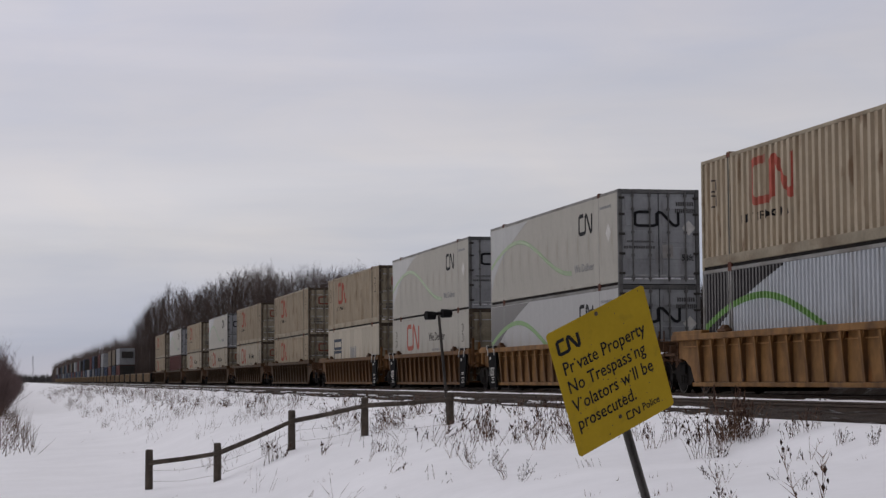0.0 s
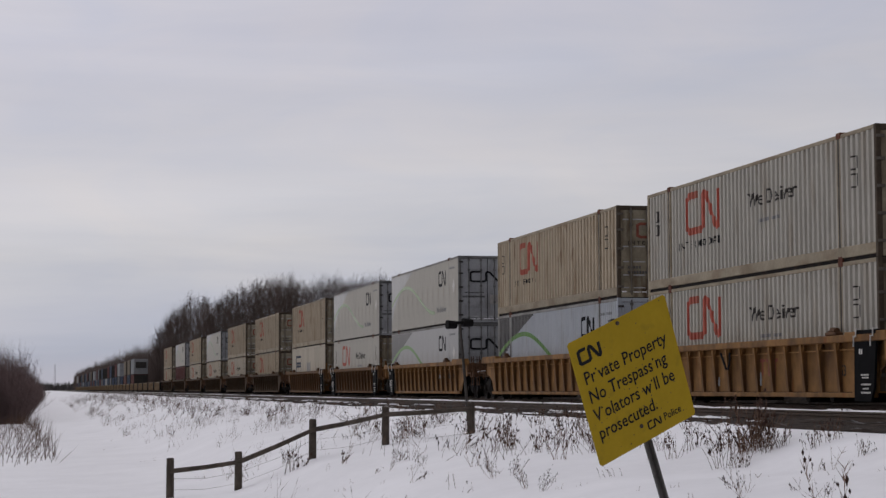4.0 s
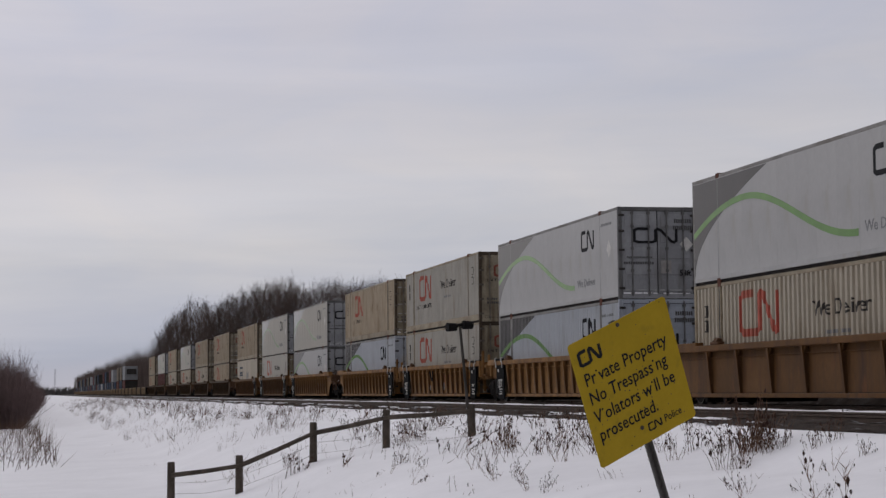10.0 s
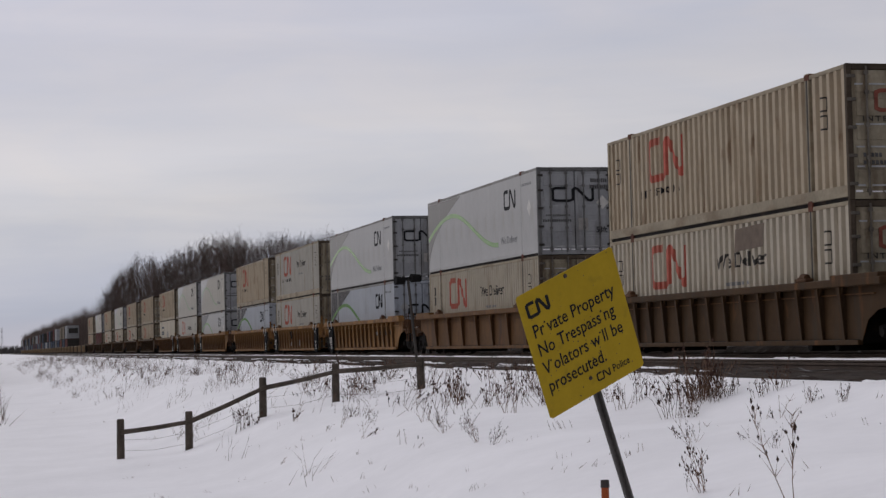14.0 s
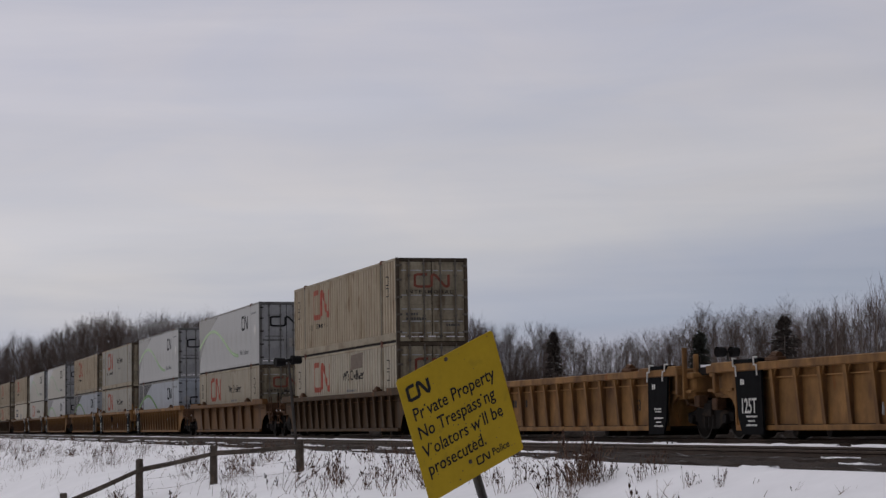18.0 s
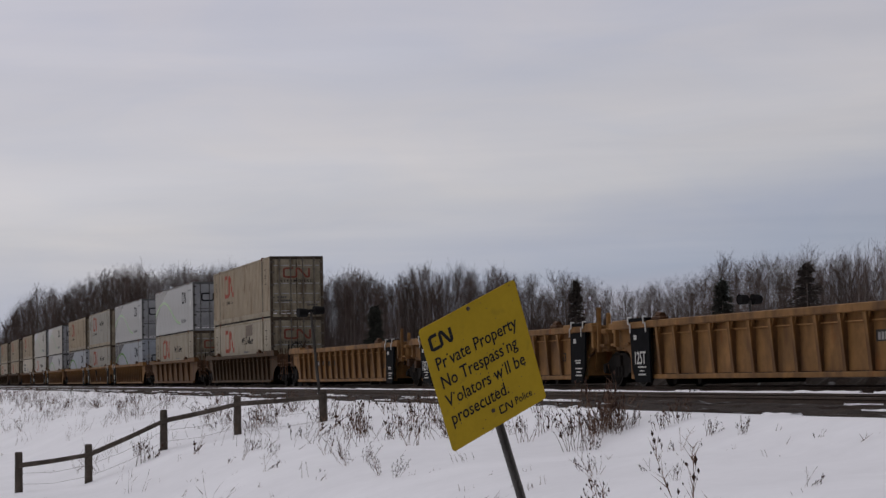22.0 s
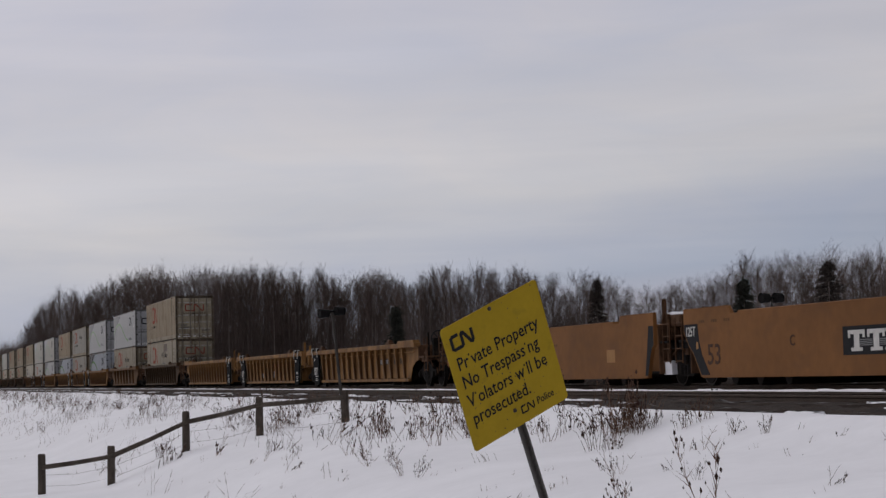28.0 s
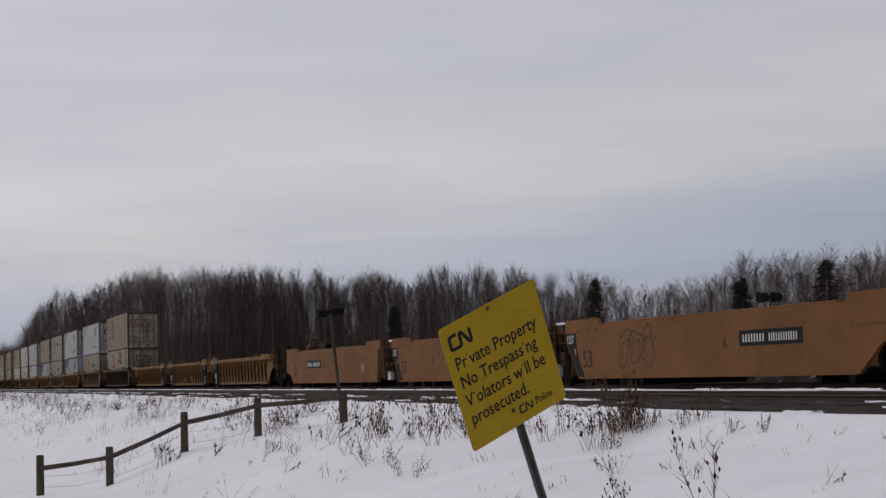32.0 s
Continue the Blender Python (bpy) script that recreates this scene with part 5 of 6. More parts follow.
def stacked(y_front, upper, lower):
    for kind, z in ((lower, FLOOR), (upper, FLOOR + TALL)):
        if kind:
            TRAIN.append(load(kind, CX, y_front, z))


def middle(y_front, ends="both"):
    """The middle of a car under a container: coupler ends reach 1.9 m past it, shared ends stop with it."""
    return y_front - LEN / 2 + {"both": 0.0, "front": 0.97, "rear": -0.97}[ends]


END, MID, LONE = 18.1, 16.1, 19.6

# loaded single cars ahead of the near sets
single = ribbed_car(M_DARKBROWN, "dark brown ribbed well car with grimy sides", LONE, ribs=15, front="coupler", rear="coupler", black=(False, False), seed=21)
for i, (y, up, low) in enumerate(((253.4, "beige", "beige"), (229.8, "wave_sheen", "maroon"), (206.2, "beige", "cream"), (182.6, "wave_sheen", "cream"), (159.2, "beige", "cream"), (135.6, "beige", "beige"))):
    put(single if i == 0 else copy_thing(single, Matrix()), middle(y))
    stacked(y, up, low)

# three-unit set, brown and ochre
put(ribbed_car(M_BROWN, "brown ribbed well car unit, lightly rusted", END, front="coupler", rear="shared", black=(False, True), seed=31), middle(111.6, "front"))
put(ribbed_car(M_BROWN, "brown ribbed well car unit between two others", MID, ribs=15, front="none", rear="shared", black=(True, True), seed=32), middle(91.9))
last = put(ribbed_car(M_YELLOW, "ochre ribbed well car unit with rusty streaks", END, front="none", rear="coupler", black=(True, False), seed=33, marks=11.9), middle(72.1, "rear"))
stacked(111.6, "beige", "blue_mark")
stacked(91.9, "wave_sheen", "grey_red")
stacked(72.1, "wave_sheen", "wave")

# three-unit set, ochre
put(ribbed_car(M_YELLOW, "ochre ribbed well car unit with a black end panel", END, front="coupler", rear="shared", black=(False, True), seed=41), middle(48.68, "front"))
put(ribbed_car(M_YELLOW, "ochre ribbed well car unit between two others", MID, ribs=15, front="none", rear="shared", black=(True, True), seed=42, snowy=True, stain=9.1, hoses=7.1), middle(29.43))
put(copy_thing(last, Matrix()), middle(9.82, "rear"))
stacked(48.68, "beige", "wave_ribbed")
stacked(29.43, "pale", "pale")
stacked(9.82, "wave", "wave_ribbed")

# two brown single cars with wide-spaced ribs
wide = ribbed_car(M_BROWN, "brown well car with widely spaced ribs", LONE, ribs=9, rib_deep=0.175, front="coupler", rear="coupler", black=(False, False), seed=51, stand=True)
put(wide, middle(-13.4))
stacked(-13.4, "wave", "cream")
narrow = ribbed_car(M_DARKBROWN, "dark brown ribbed well car with grimy sides", LONE, ribs=17, front="coupler", rear="coupler", black=(False, False), seed=52, stand=True)
put(narrow, middle(-36.98))
stacked(-36.98, "beige", "cream_smudged")

# empty three-unit set, ochre
put(ribbed_car(M_YELLOW, "empty ochre ribbed well car unit", END, front="coupler", rear="shared", black=(False, True), seed=61, marks=4.85), -67.35)
put(ribbed_car(M_YELLOW, "empty ochre ribbed well car unit between two others", MID, ribs=15, front="none", rear="shared", black=(True, True), seed=42, snowy=True, stain=9.1), -87.9)
hindmost = put(ribbed_car(M_YELLOW, "empty ochre ribbed well car unit with white number panel", END, front="none", rear="coupler", black=(True, False), seed=63, marks=12.2), -108.05)
brake_stand(hindmost, -END / 2 - 1.05, -1, -0.7)

# empty three-unit set, tan with flush sides
put(smooth_car(M_TAN, "empty tan flush-sided well car with black number panel", 18.6, "coupler", "shared", "number", 4.62, "B", 71, box_on_end=True), -130.7)
put(smooth_car(M_TAN, "empty tan flush-sided well car with black lettered panel", 17.6, "none", "shared", "mark", 7.95, "C", 72), -150.7)
put(smooth_car(M_TAN, "empty tan flush-sided well car with spray-paint scrawl", 18.8, "none", "coupler", "number", 11.45, "A", 73, graffiti=True), -170.85)

# four empty units, then a long cut of mixed stacks far ahead

def far_box(paint, label, seed):
    """A shorter container, seen only far off."""
    c = empty("container", label, "container", "containers on the train")
    L2 = 10.6 if seed in (2, 5) else 12.19
    for sign in (-1, 1):
        bm = bmesh.new()
        corrugated(bm, sign, -L2 / 2, L2 / 2, 0.1, 2.8, pitch=0.5)
        part("side_wall", bm, paint, c)
    bm = bmesh.new()
    box(bm, -1.27, 1.27, -L2 / 2, L2 / 2, 2.75, 2.88)
    part("roof", bm, paint, c)
    bm = bmesh.new()
    box(bm, -1.25, 1.25, -L2 / 2 - 0.02, -L2 / 2 + 0.05, 0.05, 2.8)
    for u in (-0.8, -0.3, 0.3, 0.8):
        rod(bm, (u, -L2 / 2 - 0.04, 0.1), (u, -L2 / 2 - 0.04, 2.75), 0.03, n=5)
    # door ends near black: the shade between stacks, put into their colour
    part("door_leaf", bm, paint if paint is M_FARWHITE else M_FARDOORSHADE, c)
    bm = bmesh.new()
    box(bm, -1.27, 1.27, -L2 / 2, L2 / 2, 0.0, 0.12)
    part("floor", bm, M_UNDER, c)
    return c


far_kinds = [far_box(p, l, i) for i, (p, l) in enumerate((
    (M_FARWHITE, "dull white container far along the train"), (M_RUSTORANGE, "orange-red container far along the train"), (M_FARBEIGE, "beige container far along the train"),
    (M_NAVY, "navy container far along the train"), (M_MAROON, "dark red container far along the train"), (M_GREYBOX, "grey container far along the train"), (M_BLUE, "blue container far along the train")))]
far_car = empty("well_car", "pale dusty well car far along the train", "well car", "cars of the train")
bm = bmesh.new()
for s in (-1, 1):
    box(bm, *sorted((s * 1.40, s * 1.48)), -5.2, 5.2, 0.3, 1.5, 0.02)
    for i in range(12):
        box(bm, *sorted((s * 1.46, s * 1.52)), -5.1 + i * 0.91, -5.0 + i * 0.91, 0.3, 1.4)
part("side_sheet", bm, M_FARTAN, far_car)
bm = bmesh.new()
box(bm, -1.3, 1.3, -6.8, 6.8, 0.25, 0.35)
box(bm, -0.4, 0.4, -7.8, 7.8, 0.7, 1.0)
part("well_floor", bm, M_UNDER, far_car)
for s in (-1, 1):
    bm = bmesh.new()
    box(bm, -1.45, 1.45, *sorted((s * 5.65, s * 7.3)), 0.6, 1.45, 0.03)
    part("end_platform", bm, M_UNDER, far_car)
bogie(far_car, 7.8)
far_plan = [(0, 4), (2, 6), (2, 1), (5, 3), (0, 5), (4, 6), (5, 3), (3, 5), (4, 6), (2, 0), (5, 3), (6, 5), (3, 4), (5, 6), (4, 5), (0, 3)]
used = set()
for k in range(39):
    y = 267.5 + k * 15.8
    up, low = far_plan[(k - 5) % 16]
    put(far_car if k == 0 else copy_thing(far_car, Matrix()), y)
    for idx, z in ((low, FLOOR), (up, FLOOR + 2.9)) if k > 4 else ():
        if z > 1 and k in (8, 11, 14, 15, 17, 20, 22, 25, 29, 33, 34):
            continue
        ob = far_kinds[idx] if idx not in used else copy_thing(far_kinds[idx], Matrix())
        used.add(idx)
        ob.matrix_basis = pose(CX, y, z)
        TRAIN.append(ob)

# a cooling unit on the doors' end of the hindmost far stack
bm = bmesh.new()
box(bm, -1.0, 1.0, 346.5 - 6.35, 346.5 - 6.05, FLOOR + 2.9 + 1.2, FLOOR + 2.9 + 2.3, 0.05)
cool = thing("cooling_unit", bm, M_FADED, "dark cooling unit on a far container's end", "cooling unit")
cool.location = (CX, 0, 0)
TRAIN.append(cool)


# ---- bare trees ----
def limb(vs, fs, p, q, r0, r1, n):
    d = q - p
    a = d.orthogonal().normalized()
    b = d.cross(a).normalized()
    k = len(vs)
    for c, r in ((p, r0), (q, r1)):
        for i in range(n):
            w = a * (math.cos(TAU * i / n) * r) + b * (math.sin(TAU * i / n) * r)
            vs.append((c.x + w.x, c.y + w.y, c.z + w.z))
    for i in range(n):
        j = (i + 1) % n
        fs.append((k + i, k + j, k + n + j, k + n + i))


def tube(vs, fs, pts, radii, n):
    """One unbroken bent stem."""
    k = len(vs)
    for i, (c, r) in enumerate(zip(pts, radii)):
        d = pts[min(i + 1, len(pts) - 1)] - pts[max(i - 1, 0)]
        a = d.cross(Vector((0.3, 1, 0))).normalized()
        b = d.cross(a).normalized()
        for j in range(n):
            w = a * (math.cos(TAU * j / n) * r) + b * (math.sin(TAU * j / n) * r)
            vs.append((c.x + w.x, c.y + w.y, c.z + w.z))
    for i in range(len(pts) - 1):
        for j in range(n):
            e = (j + 1) % n
            fs.append((k + i * n + j, k + i * n + e, k + (i + 1) * n + e, k + (i + 1) * n + j))


def twig(vs, fs, p, q, r):
    d = q - p
    a = d.orthogonal().normalized() * r
    b = d.cross(a).normalized() * r
    k = len(vs)
    for w in (a, b * 0.87 - a * 0.5, -b * 0.87 - a * 0.5):
        vs.append((p.x + w.x, p.y + w.y, p.z + w.z))
    vs.append(tuple(q))
    fs.extend(((k, k + 1, k + 3), (k + 1, k + 2, k + 3), (k + 2, k, k + 3)))


def sliver(vs, fs, p, q, r, a):
    """The finest twig: one narrow blade."""
    k = len(vs)
    w = Vector((math.cos(a) * r, math.sin(a) * r, 0))
    vs.extend(((p.x + w.x, p.y + w.y, p.z), (p.x - w.x, p.y - w.y, p.z), (q.x, q.y, q.z)))
    fs.append((k, k + 1, k + 2))


def tree_shape(rng, h, limbs, low, open_angle, fine, rise=0.16, slack=0.38):
    """Wood and twigs of a leafless tree: a slender stem, rising limbs that end on a rounded crown, and a haze of fine twigs."""
    tv, tf, cv, cf = [], [], [], []
    pts = [Vector((0, 0, -0.3))]
    for i in range(1, 7):
        pts.append(Vector((pts[-1].x + rng.uniform(-0.14, 0.14), pts[-1].y + rng.uniform(-0.14, 0.14), h * i / 6.7)))
    r = [0.0105 * h * (1 - i / 6.5) ** 0.8 + 0.012 for i in range(7)]
    tube(tv, tf, pts, r, 5)
    mid, tall, wide = h * (0.5 + low * 0.42), h * (0.5 - low * 0.42), h * (0.17 + 0.05 * rng.random())
    for k in range(limbs):
        s = low + (0.99 - low) * ((k + rng.random()) / limbs) ** 0.9
        f = s * 6
        i = min(5, int(f))
        p = pts[i].lerp(pts[i + 1], f - i)
        az, tilt = rng.uniform(0, TAU), radians(rng.uniform(*open_angle)) * (1.0 - 0.45 * s)
        d = Vector((math.cos(az) * math.sin(tilt), math.sin(az) * math.sin(tilt), math.cos(tilt)))
        # as far as the crown's rounded outline
        length = 0.4
        while length < h * 0.36:
            q = p + d * length
            if (q.x * q.x + q.y * q.y) / (wide * wide) + ((q.z - mid) / tall) ** 2 > 1.0:
                break
            length += 0.2
        length *= rng.uniform(0.72, 1.02)
        q, rr = p.copy(), 0.0017 * h * (1 - s * 0.45)
        for seg in range(2):
            d = (d + Vector((rng.uniform(-0.12, 0.12), rng.uniform(-0.12, 0.12), rise))).normalized()
            n = q + d * length / 2
            limb(cv, cf, q, n, rr * (1 - seg * 0.4), rr * (0.62 - seg * 0.4) + 0.006, 3)
            for _ in range(fine):
                t0 = q.lerp(n, rng.random())
                e = (d * 0.75 + Vector((rng.gauss(0, slack), rng.gauss(0, slack), rng.uniform(0.0, 0.7) if rise > 0.1 else rng.uniform(-0.2, 0.5)))).normalized()
                tip = t0 + e * rng.uniform(0.55, 1.6)
                twig(cv, cf, t0, tip, 0.0095)
                for _ in range(4):
                    t1 = t0.lerp(tip, rng.uniform(0.15, 0.95))
                    g = (e * 0.8 + Vector((rng.gauss(0, slack), rng.gauss(0, slack), rng.uniform(0, 0.6) if rise > 0.1 else rng.uniform(-0.2, 0.4)))).normalized()
                    sliver(cv, cf, t1, t1 + g * rng.uniform(0.35, 0.95), 0.010, rng.uniform(0, TAU))
            q = n
    return tv, tf, cv, cf


TREES = []
for k in range(6):
    shape = tree_shape(random.Random(100 + k), 15.6, 44, 0.28 + 0.06 * (k % 3), (18, 62), 6)
    TREES.append((raw("trunk", shape[0], shape[1], M_BARK), raw("crown", shape[2], shape[3], M_TWIG), tree_shape(random.Random(100 + k), 15.6, 34, 0.28 + 0.06 * (k % 3), (18, 62), 2)))

OPEN_TREES = []
for k in range(5):
    shape = tree_shape(random.Random(140 + k), 15.6, 34, 0.34 + 0.05 * (k % 3), (35, 78), 5, 0.08, 0.6)
    OPEN_TREES.append((raw("trunk", shape[0], shape[1], M_BARK), raw("crown", shape[2], shape[3], M_TWIG)))

# the edge of the wood: bearing in degrees, distance, height over the eye
EDGE = [(3.3, 420, 0.80), (3.9, 370, 0.98), (4.5, 340, 1.02), (5.3, 315, 0.92), (6.2, 285, 1.01), (6.9, 264, 0.96), (7.9, 270, 0.98), (8.8, 275, 1.0), (10.9, 290, 1.01), (12.6, 292, 0.96), (14.3, 280, 0.93), (16, 276, 0.92), (18, 278, 0.93),
        (19.3, 290, 0.90), (20.3, 305, 0.95), (21.2, 330, 0.88), (22.3, 320, 0.85), (23.4, 285, 0.88), (24.4, 262, 0.93), (26, 250, 0.92), (28, 245, 0.90), (31, 240, 0.93)]


def edge_at(az):
    return (float(np.interp(az, [e[0] for e in EDGE], [e[1] for e in EDGE])), float(np.interp(az, [e[0] for e in EDGE], [e[2] for e in EDGE])))


def wood():
    rng = random.Random(7)
    n = 0
    # the outer row, tree by tree
    az = 3.4
    while az < 31:
        dist, size = edge_at(az)
        d = dist + rng.uniform(0, 16)
        p = bearing(az, d)
        trunk, crown = OPEN_TREES[rng.randrange(5)] if az > 18.5 or rng.random() < 0.25 else TREES[rng.randrange(6)][:2]
        s = size * (rng.uniform(0.90, 1.0) if az < 11 else rng.uniform(0.84, 1.05)) * (18.5 / 16.0 if az < 19 else 18.3 / 16.0)
        ob = empty("bare_tree", "leafless grey-brown tree at the edge of the wood", "tree", "trees of the wood")
        ob.matrix_basis = Matrix.LocRotScale((p.x, p.y, -1.5), Euler((0, 0, rng.uniform(0, TAU))), (s * 0.95, s * 0.95, s))
        for nm, me in (("trunk", trunk), ("crown", crown)):
            c = new(nm, me)
            c.parent = ob
        az += rng.uniform(0.08, 0.17) if az < 19 else rng.uniform(0.075, 0.15)
        n += 1
    # the depth of the wood behind it, past counting
    tv, tf, cv, cf = [], [], [], []

    def add(acc_v, acc_f, vs, fs, m):
        k = sum(len(a) for a in acc_v)
        a = np.array(vs) @ np.array(m.to_3x3()).T + np.array(m.translation)
        acc_v.append(a)
        acc_f.append([[i + k for i in f] for f in fs])

    for i in range(215):
        az = 3.5 + (16.5 if i % 4 else 27.5) * rng.random() ** (1.1 if i % 4 else 0.8)
        dist, size = edge_at(az)
        p = bearing(az, dist + rng.uniform(14, 75))
        shape = TREES[rng.randrange(6)][2]
        s = size * rng.uniform(0.86, 0.99) * (1.19 if az < 19 else 1.14)
        m = Matrix.LocRotScale((p.x, p.y, -1.5), Euler((0, 0, rng.uniform(0, TAU))), (s, s, s))
        add(tv, tf, shape[0], shape[1], m)
        add(cv, cf, shape[2], shape[3], m)
    # along the track far ahead
    for i in range(80):
        y = rng.uniform(560, 1500)
        p = Vector((rng.uniform(29, 44), y, -1.5))
        shape = TREES[rng.randrange(6)][2]
        s = rng.uniform(0.85, 1.08)
        m = Matrix.LocRotScale(p, Euler((0, 0, rng.uniform(0, TAU))), (s * 1.3, s * 1.3, s))
        add(tv, tf, shape[0], shape[1], m)
        add(cv, cf, shape[2], shape[3], m)
    for nm, vs, fs, mat, label in (("far_trunks", tv, tf, M_BARK, "grey trunks deep in the wood"), ("far_branches", cv, cf, M_TWIG, "bare branches deep in the wood")):
        tagged(new(nm, raw(nm, np.concatenate(vs).tolist(), [f for part_f in fs for f in part_f], mat)), label, "woods", kind="stuff")
    # undergrowth and saplings that close the wood below
    vs, fs = [], []
    for i in range(94000):
        az = 3.3 + 27.9 * rng.random() ** 1.2 if i < 76000 else 19.0 + 12.0 * rng.random()
        dist, size = edge_at(az)
        p = bearing(az, dist + rng.uniform(-4, 70))
        h = 1.5 + (12.5 if az < 13.5 else 12.0 if az < 19 else 11.5) * rng.random() ** 1.4
        b = Vector((p.x, p.y, -1.7))
        twig(vs, fs, b, b + Vector((rng.uniform(-0.9, 0.9), rng.uniform(-0.9, 0.9), h)), rng.uniform(0.025, 0.065))
    for i in range(18000):
        y = rng.uniform(540, 1500)
        b = Vector((rng.uniform(28, 44), y, -1.7))
        twig(vs, fs, b, b + Vector((rng.uniform(-1.2, 1.2), rng.uniform(-1.2, 1.2), 7 + 9.5 * rng.random() ** 0.8)), rng.uniform(0.08, 0.25))
    tagged(new("undergrowth", raw("undergrowth", vs, fs, M_SCRUB)), "dense grey-brown saplings under the trees", "undergrowth", kind="stuff")


def spruce(az, dist, top, width, seed, blunt=1.5, needles=M_SPRUCE):
    rng = random.Random(seed)
    p = bearing(az, dist, -1.6)
    h = top + 0.45 + 1.6
    ob = empty("spruce", ("dark green spruce among bare trees" if needles is M_SPRUCE else "brown-needled conifer among bare trees"), "tree", "spruces")
    ob.location = p
    bm = bmesh.new()
    rod(bm, (0, 0, 0), (0, 0, h * 0.97), 0.16, 0.02, 6)
    part("trunk", bm, M_BARK, ob)
    vs, fs = [], []
    for i in range(520):
        s = rng.random() ** 0.8
        z = h * (0.08 + 0.90 * s)
        a = rng.uniform(0, TAU)
        ragged = 0.75 + 0.55 * noise.noise((math.cos(a) * 1.2 + seed, math.sin(a) * 1.2, z * 0.8))
        r = width * (1.02 - s ** blunt) * ragged * rng.uniform(0.7, 1.1) + 0.12
        b = Vector((0, 0, z))
        e = Vector((math.cos(a) * r, math.sin(a) * r, z - 0.22 * r + rng.gauss(0, 0.12)))
        limb(vs, fs, b, e, 0.03, 0.012, 3)
        for _ in range(7):
            q = b.lerp(e, rng.uniform(0.2, 1.0))
            g = (e - b).normalized() + Vector((rng.gauss(0, 0.6), rng.gauss(0, 0.6), rng.gauss(-0.15, 0.45)))
            twig(vs, fs, q, q + g * rng.uniform(0.25, 0.65), rng.uniform(0.03, 0.075))
    c = new("crown", raw("crown", vs, fs, needles))
    c.parent = ob


wood()
spruce(24.5, 200, 9.0, 2.3, 1, 2.0)
spruce(20.2, 268, 12.6, 2.6, 2, 1.7, M_LARCH)
spruce(26.95, 210, 11.0, 3.7, 3, 2.2, M_LARCH)
spruce(14.25, 250, 8.9, 2.2, 4, 1.7)


def sapling(az, dist, top, seed):
    rng = random.Random(seed)
    p = bearing(az, dist, -1.5)
    shape = tree_shape(rng, top + 1.9, 12, 0.45, (14, 32), 1)
    ob = empty("bare_sapling", "tall thin leafless tree with few branches", "tree", "thin trees")
    ob.location = p
    for nm, v, f, m in (("trunk", shape[0], shape[1], M_BARK), ("crown", shape[2], shape[3], M_TWIG)):
        c = new(nm, raw(nm, v, f, m))
        c.parent = ob


for az, dist, top, sd in ((29.6, 130, 8.6, 1), (29.1, 140, 8.3, 2), (30.1, 125, 9.0, 3), (28.4, 150, 8.4, 4), (28.6, 165, 9.2, 5)):
    sapling(az, dist, top, sd)


# ---- brush along the far left of the field ----
def brush():
    rng = random.Random(9)
    vs, fs = [], []
    for i in range(15000):
        t = rng.random() ** 1.5
        y = 128 + 420 * t
        edge = -0.75 + 0.0062 * (y - 135) + 0.5 * noise.noise((y * 0.06, 0.3, 0))
        x = edge - abs(rng.gauss(0, 1)) * (2.8 + 0.02 * y)
        inside = min(1.0, 0.5 + (edge - x) / 1.4)
        h = (6.6 - 2.2 * t) * inside * rng.uniform(0.45, 1.0) * (0.92 + 0.35 * noise.noise((x * 0.9, y * 0.12, 4.0)))
        b = Vector((x, y, -2.05))
        tip = b + Vector((rng.gauss(0.1, 0.75), rng.gauss(0, 0.75), h))
        twig(vs, fs, b, tip, 0.024)
        for _ in range(5):
            a = b.lerp(tip, rng.uniform(0.30, 0.85))
            twig(vs, fs, a, a + Vector((rng.uniform(-0.5, 0.5), rng.uniform(-0.6, 0.6), rng.uniform(0.2, 0.85))), 0.015)
    tagged(new("willow_brush", raw("willow_brush", vs, fs, M_BRUSH)), "dense leafless reddish-brown willow brush on snow", "brush", kind="stuff")
    vs, fs = [], []
    for i in range(620):
        y = rng.uniform(56, 130)
        x = 0.65 - abs(rng.gauss(0, 1)) * 1.5 - 0.01 * (y - 60)
        b = Vector((x, y, ground_z(x, y) - 0.05))
        twig(vs, fs, b, b + Vector((rng.gauss(0.1, 0.28), rng.uniform(-0.4, 0.4), rng.uniform(0.25, 1.0) + 0.5 * rng.random() ** 3)), 0.010)
    tagged(new("reeds", raw("reeds", vs, fs, M_STRAW)), "dry brown reeds standing in the snow", "reeds", kind="stuff")
    # the horizon's woods
    vs, fs = [], []
    for i in range(2600):
        az = rng.uniform(-6, 3.5)
        p = bearing(az, rng.uniform(1500, 1900), -2)
        twig(vs, fs, p, p + Vector((rng.uniform(-2, 2), 0, rng.uniform(5, 9.5))), rng.uniform(0.6, 1.5))
    tagged(new("horizon_woods", raw("horizon_woods", vs, fs, M_FARWOOD)), "low grey woods on the horizon", "woods", kind="stuff")


brush()

# a thin mast on the horizon
bm = bmesh.new()
pm = bearing(0.52, 900)
for k in range(3):
    a = TAU * k / 3
    rod(bm, (pm.x + 0.5 * math.cos(a), pm.y + 0.5 * math.sin(a), -2), (pm.x + 0.3 * math.cos(a), pm.y + 0.3 * math.sin(a), 12), 0.045, n=5)
for k in range(10):
    rod(bm, (pm.x - 0.45, pm.y, -1 + k * 1.3), (pm.x + 0.45, pm.y, k * 1.3), 0.04, n=4)
thing("radio_mast", bm, M_MAST, "thin grey lattice mast far on the horizon", "mast")


